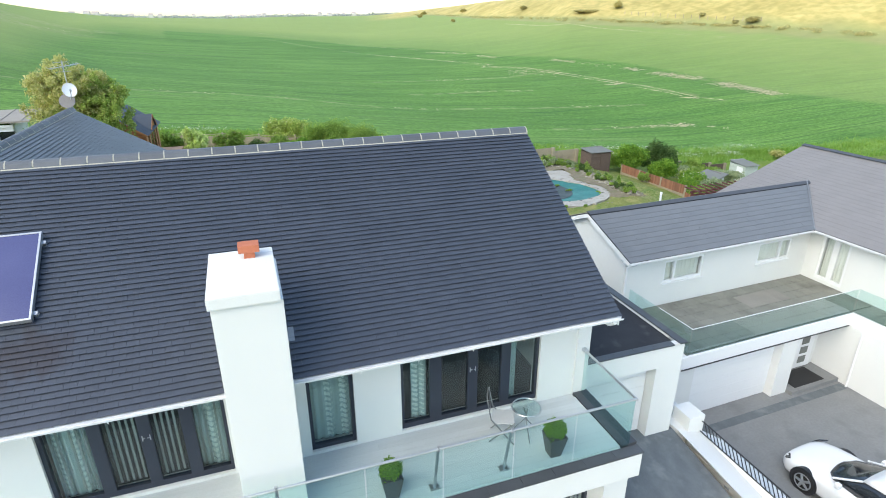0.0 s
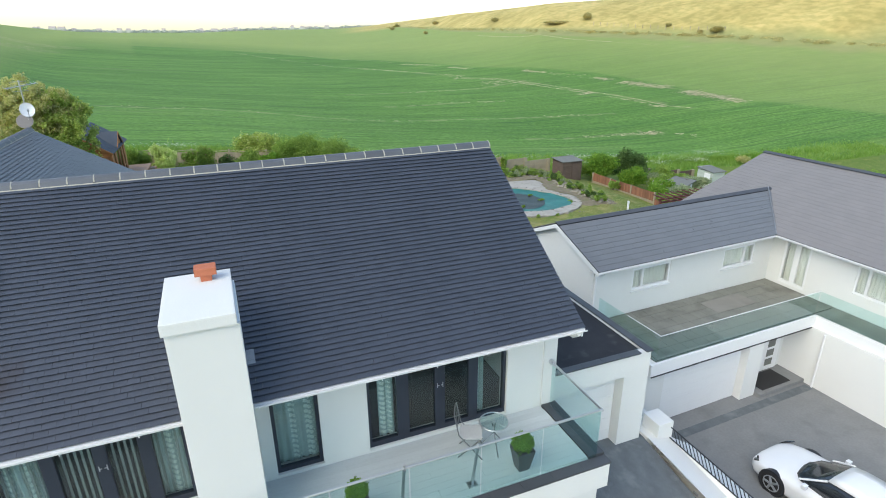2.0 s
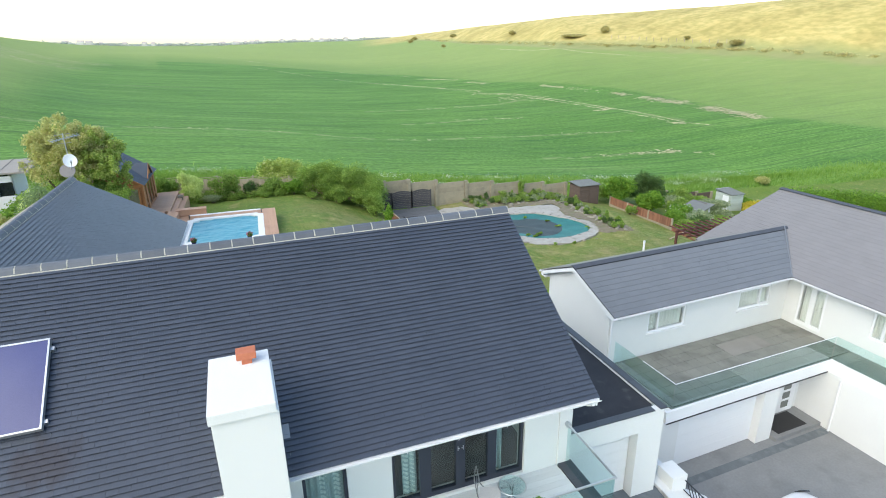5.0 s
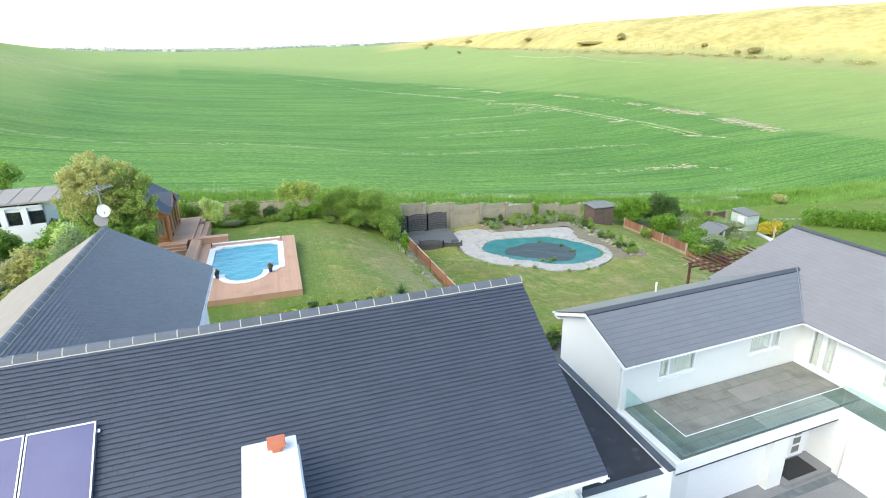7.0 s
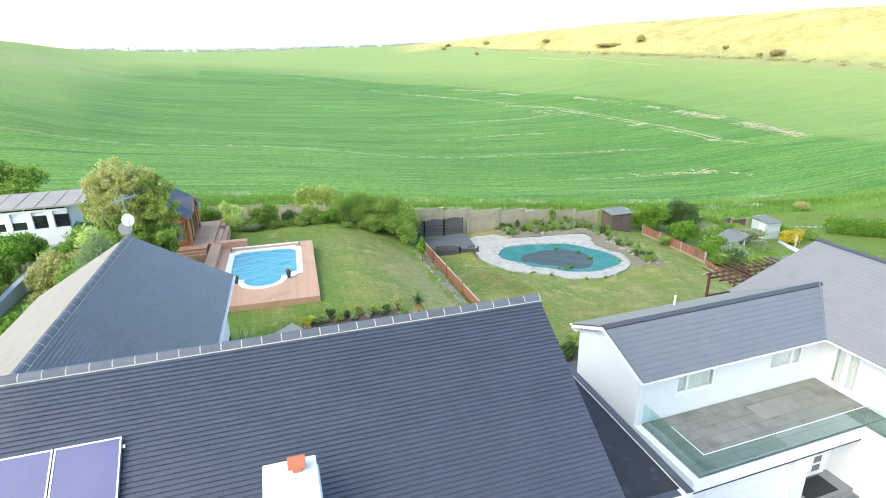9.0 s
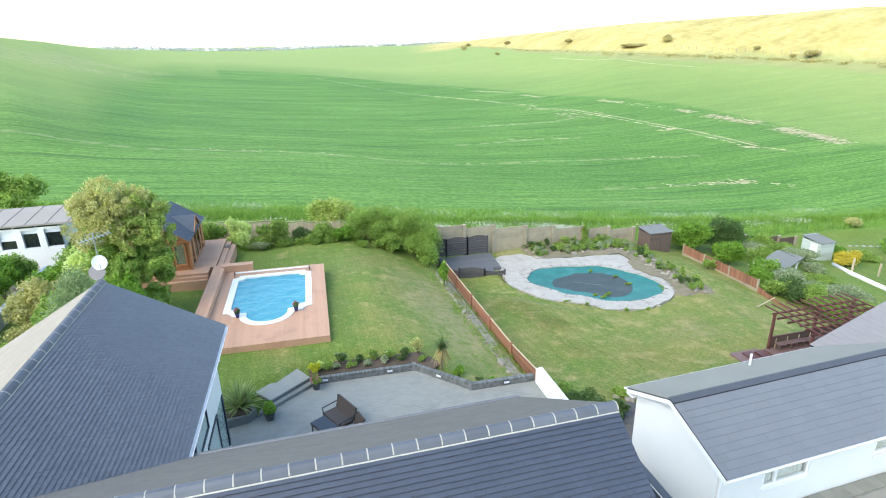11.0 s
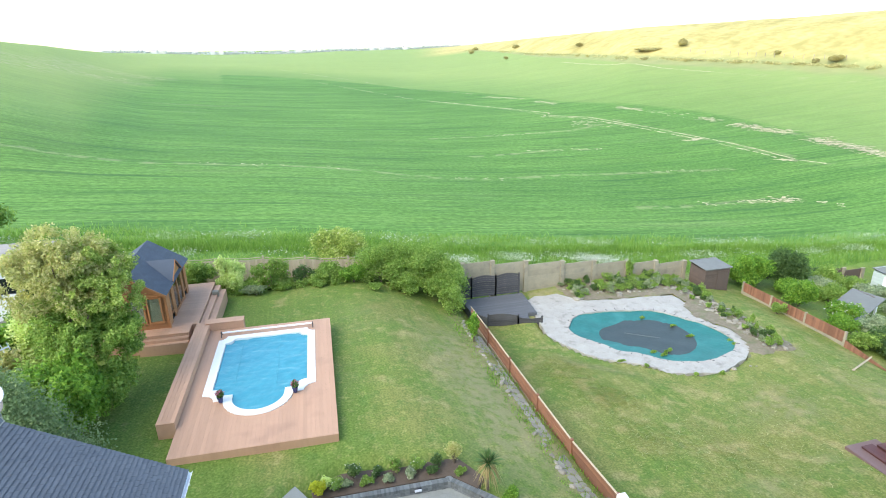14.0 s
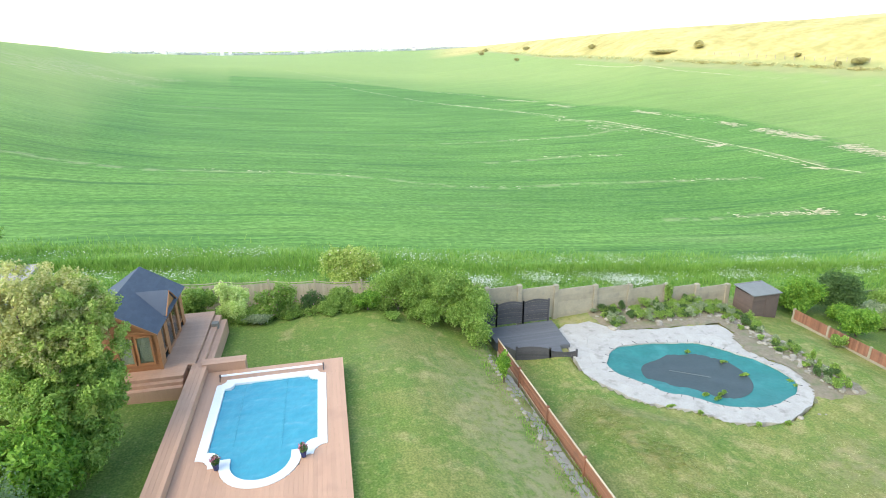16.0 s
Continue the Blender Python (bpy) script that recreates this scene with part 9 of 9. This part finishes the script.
# ---- field margin ----
def tufts(name, mat, n, xs_, ys_, h, w, seed, keep=None):
    g = np.random.default_rng(seed)
    x, y = g.uniform(*xs_, n), g.uniform(*ys_, n)
    if keep is not None:
        q = keep(x, y, g)
        x, y = x[q], y[q]
    z = land(x, y)
    a = g.random(len(x)) * math.tau
    hh = h * (0.5 + 0.8 * g.random(len(x))) * (0.8 + 0.45 * np.sin(y * 1.7 + 2 * np.sin(x * 0.11)) * np.sin(x * 0.21 + y * 0.5))
    lx, ly = g.normal(size=len(x)) * 0.35 * hh, g.normal(size=len(x)) * 0.35 * hh
    p0 = np.stack((x - np.cos(a) * w, y - np.sin(a) * w, z - 0.02), 1)
    p1 = np.stack((x + np.cos(a) * w, y + np.sin(a) * w, z - 0.02), 1)
    p2 = np.stack((x + lx, y + ly, z + hh), 1)
    v = np.stack((p0, p1, p2), 1).reshape(-1, 3)
    return raw(name, v.tolist(), np.arange(len(v)).reshape(-1, 3).tolist(), mat)


MEADOW = leaf_stuff("meadow_grass", (0.15, 0.30, 0.045), (0.235, 0.395, 0.07), (0.34, 0.47, 0.12))
edge_lo = lambda x: np.interp(x, [-60, -8, 10, 30, 52, 62, 75, 110], [46, 45.2, 43.2, 44.4, 45.5, 44.0, 40.5, 35])
edge_hi = lambda x: np.interp(x, [-60, -20, -5, 12, 32, 52, 62, 75], [62, 57.8, 55, 54.3, 53.2, 50.8, 49.2, 46.0])
in_margin = lambda x, y, g: (y > edge_lo(x)) & (y < edge_hi(x) + g.normal(size=len(x)) * 0.9 - 0.5)
tagged(tufts("rough_grass", MEADOW, 125000, (-26, 76), (41, 60), 0.40, 0.03, 21, in_margin), "long rough grass along the field edge", "grass", kind="stuff")
MARG_Y = lambda x: np.interp(x, [-30, -8, 7, 22, 34, 50, 60], [50.5, 48.8, 48.3, 47.6, 47.6, 47.4, 45.8])


def daisies(n, seed, band, xs_, size):
    g = np.random.default_rng(seed)
    x = g.uniform(*xs_, n)
    y = band(x) + g.normal(size=n) * 0.55
    clump = np.sin(x * 1.1 + seed) + np.sin(x * 0.43 + 2 * seed) + g.normal(size=n) * 0.6
    x, y = x[clump > 0.3], y[clump > 0.3]
    z = land(x, y) + 0.35 + 0.3 * g.random(len(x))
    s = size * (0.6 + 0.8 * g.random(len(x)))
    t = g.normal(size=(len(x), 2)) * 0.25
    quad = np.stack([np.stack((x + dx * s, y + dy * s, z + (dx * t[:, 0] + dy * t[:, 1]) * s), 1) for dx, dy in ((-1, 0), (0, -1), (1, 0), (0, 1))], 1).reshape(-1, 3)
    k = len(quad) // 4
    return raw("field_flowers", quad.tolist(), np.arange(4 * k).reshape(k, 4).tolist(), FLOWER_WHITE)


LUSH = leaf_stuff("lush_grass", (0.14, 0.275, 0.04), (0.205, 0.36, 0.056), (0.29, 0.43, 0.085))
LUSH_Y = lambda x: np.interp(x, [-30, -8, 15, 35, 52, 62, 75], [52.6, 51.4, 49.9, 49.5, 48.4, 46.9, 43.6])
in_lush = lambda x, y, g: np.abs(y - LUSH_Y(x)) < 0.95 + 0.3 * g.normal(size=len(x))
tagged(tufts("lush_grass", LUSH, 70000, (-26, 62), (47, 54.5), 0.45, 0.045, 27, in_lush), "band of taller dark lush grass in the margin", "grass", kind="stuff")
tagged(daisies(8500, 3, MARG_Y, (-24, 58), 0.037), "white oxeye daisies in the field margin", "flowers", kind="stuff")
tagged(daisies(6000, 5, lambda x: LUSH_Y(x) + 1.6, (-24, 58), 0.037), "white daisies at the crop edge", "flowers", kind="stuff")
tagged(daisies(4800, 8, lambda x: 47.0 + 0 * x, (11, 26), 0.04), "dense white daisies behind the garden wall", "flowers", kind="stuff")
worn_lawn = lambda x, y, g: (np.abs(x - 9.2) < 0.55 + 0.3 * g.random(len(x)))
tagged(tufts("path_weeds", LEAF_BRIGHT, 2600, (8.5, 10.0), (22.5, 39), 0.16, 0.02, 23, worn_lawn), "weeds along the foot of the fence", "grass", kind="stuff")
pr = random.Random(9)
PATH_STONE = surface("old_path_stone", (0.215, 0.20, 0.165), (0.30, 0.285, 0.24), 5, 0.9, 0.5, 0.01, 25, pieces=0.22, dirt=(0.17, 0.155, 0.12), dirt_scale=2.5, dirt_at=0.55)
path = thing("garden_path", "old broken stone path along the fence", "path", (9.25, 30, 0.6), kind="structure")
y = 22.6
while y < 38:
    L = pr.uniform(0.26, 0.5)
    x0 = float(np.interp(y, [22.2, 38.8], [9.62, 10.12])) - 0.74
    cut = pr.uniform(0.4, 0.62)
    for a, c in ((0.0, cut), (cut, 1.0)):
        mx, my, hw, hl = x0 + 0.48 * (a + c) / 2, y + L / 2 + pr.uniform(-0.05, 0.05), 0.24 * (c - a), L / 2
        q = bmesh.new()
        rim = []
        for k in range(7):
            g_ = k * math.tau / 7 + pr.uniform(-0.2, 0.2)
            f = 1.04 / max(abs(math.cos(g_)), abs(math.sin(g_))) ** 0.8 * pr.uniform(0.86, 1.0)
            px_, py_ = mx + hw * f * math.cos(g_), my + hl * f * math.sin(g_)
            rim.append((px_, py_, lay(px_, py_) + 0.025))
        slab(q, rim, 0.06)
        part("path_stone", q, PATH_STONE, path)
    y += L
for k in range(46):
    y = 22.7 + k * 0.33 + pr.uniform(-0.1, 0.1)
    if pr.random() < 0.25 or 27.5 < y < 29.5:
        continue
    x = float(np.interp(y, [22.2, 38.8], [9.62, 10.12])) - 0.84 + pr.uniform(-0.05, 0.05)
    r = pr.uniform(0.06, 0.12)
    ob = new("kerb_stone", shapes[k % 4])
    ob.matrix_basis = pose(x, y, lay(x, y) + r * 0.3, 0, 0, pr.uniform(0, 360)) @ Matrix.Diagonal((r, r * 1.4, r, 1))
    tagged(ob, "rough edging stone beside the broken path", "stone", "path edging stones")

# strewn dry cuttings
def cuttings(n, seed, spots_):
    """Thin curved wisps of dry grass lying on the lawn."""
    g = np.random.default_rng(seed)
    verts, faces = [], []
    for k in range(n):
        cx, cy, sx_, sy_ = spots_[int(g.integers(len(spots_)))]
        x, y = cx + g.normal() * sx_, cy + g.normal() * sy_
        if x < 10.2 or inside(POND_RIM, x, y):
            continue
        d, bend, L, w = g.normal() * 0.45 - 0.5, g.normal() * 0.35, g.uniform(0.10, 0.34), g.uniform(0.003, 0.008)
        k0 = len(verts)
        for j in range(4):
            px_, py_ = x + math.cos(d) * L * j / 3, y + math.sin(d) * L * j / 3
            z = float(land(px_, py_)) + 0.045
            verts += [(px_ - math.sin(d) * w, py_ + math.cos(d) * w, z), (px_ + math.sin(d) * w, py_ - math.cos(d) * w, z + 0.008)]
            d += bend / 3
        faces += [(k0 + 2 * j, k0 + 2 * j + 1, k0 + 2 * j + 3, k0 + 2 * j + 2) for j in range(3)]
    return raw("dry_cuttings", verts, faces, STRAW_CUT)


STRAW_CUT = leaf_stuff("dry_cut_grass", (0.33, 0.33, 0.14), (0.42, 0.41, 0.19), (0.52, 0.50, 0.26))
tagged(cuttings(4200, 61, [(13.0, 32.4, 0.7, 1.0), (13.1, 30.4, 0.7, 0.8), (13.7, 29.2, 0.7, 0.6), (13.4, 26.5, 0.9, 0.9), (16.2, 25.0, 1.6, 1.2), (21.5, 27.5, 1.6, 1.2), (26.5, 31.0, 1.0, 2.2), (19.0, 24.0, 2.5, 1.2), (12.0, 32.0, 0.6, 1.2)]), "pale dry grass cuttings strewn over the lawn", "cut grass", kind="stuff")

# ---- bare tracks and standing crop ----
CHALK = surface("pale_bare_soil", (0.45, 0.39, 0.22), (0.58, 0.50, 0.31), 0.8, 0.95, 0.4, 0.03, 5, pieces=0.2)


def flakes(name, lines, seed, flat=False):
    """Ragged patches of bare soil strewn along lines; each line: width, patches a metre, their length, points. flat: patches lie along the drilled rows."""
    g = np.random.default_rng(seed)
    verts, faces = [], []
    for width, dense, size, pts in lines:
        for (x0, y0), (x1, y1) in zip(pts, pts[1:]):
            L = math.hypot(x1 - x0, y1 - y0)
            ux, uy = (x1 - x0) / L, (y1 - y0) / L
            for _ in range(int(L * dense)):
                s, o = g.random() * L, g.normal() * width * 0.5
                rx, ry = (0.86, -0.51) if flat else (ux, uy)
                a, w = size * (0.3 + 0.9 * g.random()), (0.07 if flat else 0.05) + 0.10 * g.random()
                cx, cy = x0 + ux * s - uy * o, y0 + uy * s + ux * o
                ring_ = [(cx + rx * a * c * q - ry * w * d * q, cy + ry * a * c * q + rx * w * d * q) for c, d, q in ((math.cos(k * math.tau / 7), math.sin(k * math.tau / 7), 0.7 + 0.6 * g.random()) for k in range(7))]
                k0 = len(verts)
                zz = land(np.array([p[0] for p in ring_]), np.array([p[1] for p in ring_])) + 0.06
                verts += [(p[0], p[1], float(z)) for p, z in zip(ring_, zz)]
                faces.append(tuple(range(k0, k0 + 7)))
    return raw(name, verts, faces, CHALK)


HOOK = [(57.7, 129.8), (64.0, 123.8), (68.0, 111.2), (70.2, 102.4), (71.2, 95.6), (68.0, 94.3), (66.8, 94.9)]
TRACKS = [
    (0.3, 1.5, 0.9, [(12.1, 236.1), (24.8, 203.3), (39.6, 168.3)]), (0.4, 1.8, 0.9, [(39.6, 168.3), (53.7, 142.9), (59.2, 133.0), (55.1, 128.5)]),
    (0.2, 3.0, 0.8, HOOK), (0.2, 3.0, 0.8, [(x - 1.6, y - 0.6) for x, y in HOOK[:-2]]), (0.9, 7.0, 0.5, HOOK[-3:]),
    (0.2, 2.6, 0.7, [(71.2, 95.6), (72.0, 89.5), (72.4, 83.1), (72.3, 79.0), (72.2, 76.1), (73.9, 72.5)]), (0.2, 2.0, 0.6, [(70.0, 90.5), (70.8, 83.1), (70.9, 77.0)]),
    (0.5, 16.0, 0.5, [(69.9, 77.5), (71.8, 76.1)]), (0.3, 1.0, 1.0, [(-4.0, 315.8), (18.4, 263.6), (35.7, 223.8), (46.9, 197.6), (55.3, 178.2)]),
]
PATCHES = [
    (1.4, 8.0, 0.6, [(56.0, 170.0), (63.5, 159.3)]), (1.4, 8.0, 0.55, [(63.8, 152.6), (66.4, 144.9)]), (1.2, 9.0, 0.55, [(74.9, 130.6), (77.8, 124.2)]), (2.0, 1.6, 0.45, [(77.8, 124.2), (83.1, 111.9)]),
    (1.6, 12.0, 0.5, [(83.1, 111.9), (83.5, 106.9)]), (2.4, 20.0, 0.5, [(83.9, 103.0), (86.5, 91.9)]), (2.4, 22.0, 0.5, [(85.8, 86.9), (85.3, 79.1), (85.0, 72.0)]),
    (0.2, 3.0, 0.7, [(113.7, 239.4), (113.3, 201.4), (117.4, 175.0), (124.5, 158.6)]), (1.0, 1.5, 0.35, [(37.2, 110.6), (53.8, 111.8)]), (1.0, 1.2, 0.3, [(38.0, 95.8), (51.0, 94.9)]),
    (0.8, 1.4, 0.3, [(20.0, 78.3), (27.0, 78.1)]), (0.8, 1.4, 0.3, [(50.0, 78.9), (61.5, 76.4)]), (0.9, 4.0, 0.28, [(46.7, 64.0), (53.6, 63.4), (58.7, 62.3)]), (1.2, 9.0, 0.3, [(55.0, 63.0), (58.7, 62.3)]), (0.8, 5.0, 0.28, [(59.3, 60.8), (61.7, 59.0)]),
    (0.8, 0.8, 0.25, [(-12.0, 83.2), (-1.6, 83.3), (6.4, 82.5)]), (3.0, 0.9, 0.9, [(-63.1, 198.1), (-43.0, 222.2)]), (4.5, 6.0, 0.5, [(57.9, 119.7), (67.6, 112.7)]), (1.5, 2.0, 0.5, [(39.6, 168.3), (53.7, 142.9)]),
]
tagged(flakes("field_tracks", TRACKS, 51), "pale chalky wheel tracks worn through the crop", "track", kind="stuff")
tagged(flakes("bare_patches", PATCHES, 52, True), "pale bare chalky patches in the crop", "soil", kind="stuff")
# ---- far hedge, trees, village ----
# Olive scrub leaf, lightened with some distance haze in its colour.
LEAF_OLIVE = leaf_stuff("hazed_olive_leaf", (0.42, 0.385, 0.16), (0.54, 0.48, 0.215), (0.64, 0.56, 0.28))
# Distance haze is painted into these pale leaf, wall and roof colours.
LEAF_FAR = leaf_stuff("far_hazed_leaf", (0.41, 0.435, 0.41), (0.475, 0.49, 0.465), (0.54, 0.55, 0.525))
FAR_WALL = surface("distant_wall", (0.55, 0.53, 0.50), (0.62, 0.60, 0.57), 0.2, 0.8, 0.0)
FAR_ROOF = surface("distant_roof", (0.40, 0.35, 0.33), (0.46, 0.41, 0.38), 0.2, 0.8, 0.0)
HILL_BUSH = [(139.3, 195.3, 3.2), (152.7, 144.7, 2.6), (134.4, 344.1, 2.6), (130.9, 408.7, 2.6), (133.0, 260.7, 2.6), (149.6, 162.8, 1.5), (150.5, 149.0, 1.3), (112, 300, 1.8), (118, 380, 2.2)]
for k, (x, y, s) in enumerate(HILL_BUSH):
    shrub("lone dark hawthorn bush on the hill edge", LEAF_OLIVE, x, y, s * 0.85, s * 0.8, s * 0.8, 2200, 0.22, 300 + k, name="hill_bush", lumps=8)
shrub("low spread of scrub along the bank", LEAF_OLIVE, 128.8, 199.8, 6.0, 3.0, 1.1, 5000, 0.22, 330, name="hill_bush", lumps=20)
hx, hy = [], []
for a in np.linspace(17, 62, 240):
    r = float(np.interp(a, AZ, R_HEDGE)) + 2
    hx.append(1 + r * math.sin(radians(a)))
    hy.append(14 + r * math.cos(radians(a)))
hg = np.random.default_rng(31)
line = [(x + hg.normal() * 1.2, y + hg.normal() * 1.2, lay(x, y) + 0.2, 1.7, 1.7, 0.35 + 0.35 * hg.random()) for x, y in zip(hx, hy) if hg.random() < 0.5]
ob = foliage("field_hedge", LEAF_OLIVE, None, line, 8000, 0.24, shell=0.5)
hf = thing("hill_fence", "thin line of pale fence posts along the hill foot", "fence", (146, 165, 9))
for k in range(18):
    x, y = 136.5 + k * 1.1, 187 - k * 2.55
    boxes("post", FENCE_OLD, hf, (x - 0.07, x + 0.07, y - 0.07, y + 0.07, lay(x, y) - 0.2, lay(x, y) + 1.25))
tagged(ob, "low scrubby hedge between crop and hill", "hedge", kind="stuff")
wood = []
for k in range(260):
    a = hg.uniform(-15, 19)
    r = hg.uniform(930, 1500)
    x, y = 1 + r * math.sin(radians(a)), 14 + r * math.cos(radians(a))
    wood.append((x, y, lay(x, y) + 0.8, 9 + 14 * hg.random(), 8, 0.9 + 1.5 * hg.random()))
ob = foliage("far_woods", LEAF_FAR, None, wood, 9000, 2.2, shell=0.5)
tagged(ob, "distant line of trees and hedges", "trees", kind="stuff")
for k in range(26):
    a = hg.uniform(-13, 14)
    r = hg.uniform(900, 1150)
    x, y = 1 + r * math.sin(radians(a)), 14 + r * math.cos(radians(a))
    z = lay(x, y)
    w, d, h = hg.uniform(5, 10), hg.uniform(5, 8), hg.uniform(2.2, 4)
    hs = thing("far_house", "small pale distant house", "house", (x, y, z), "distant village")
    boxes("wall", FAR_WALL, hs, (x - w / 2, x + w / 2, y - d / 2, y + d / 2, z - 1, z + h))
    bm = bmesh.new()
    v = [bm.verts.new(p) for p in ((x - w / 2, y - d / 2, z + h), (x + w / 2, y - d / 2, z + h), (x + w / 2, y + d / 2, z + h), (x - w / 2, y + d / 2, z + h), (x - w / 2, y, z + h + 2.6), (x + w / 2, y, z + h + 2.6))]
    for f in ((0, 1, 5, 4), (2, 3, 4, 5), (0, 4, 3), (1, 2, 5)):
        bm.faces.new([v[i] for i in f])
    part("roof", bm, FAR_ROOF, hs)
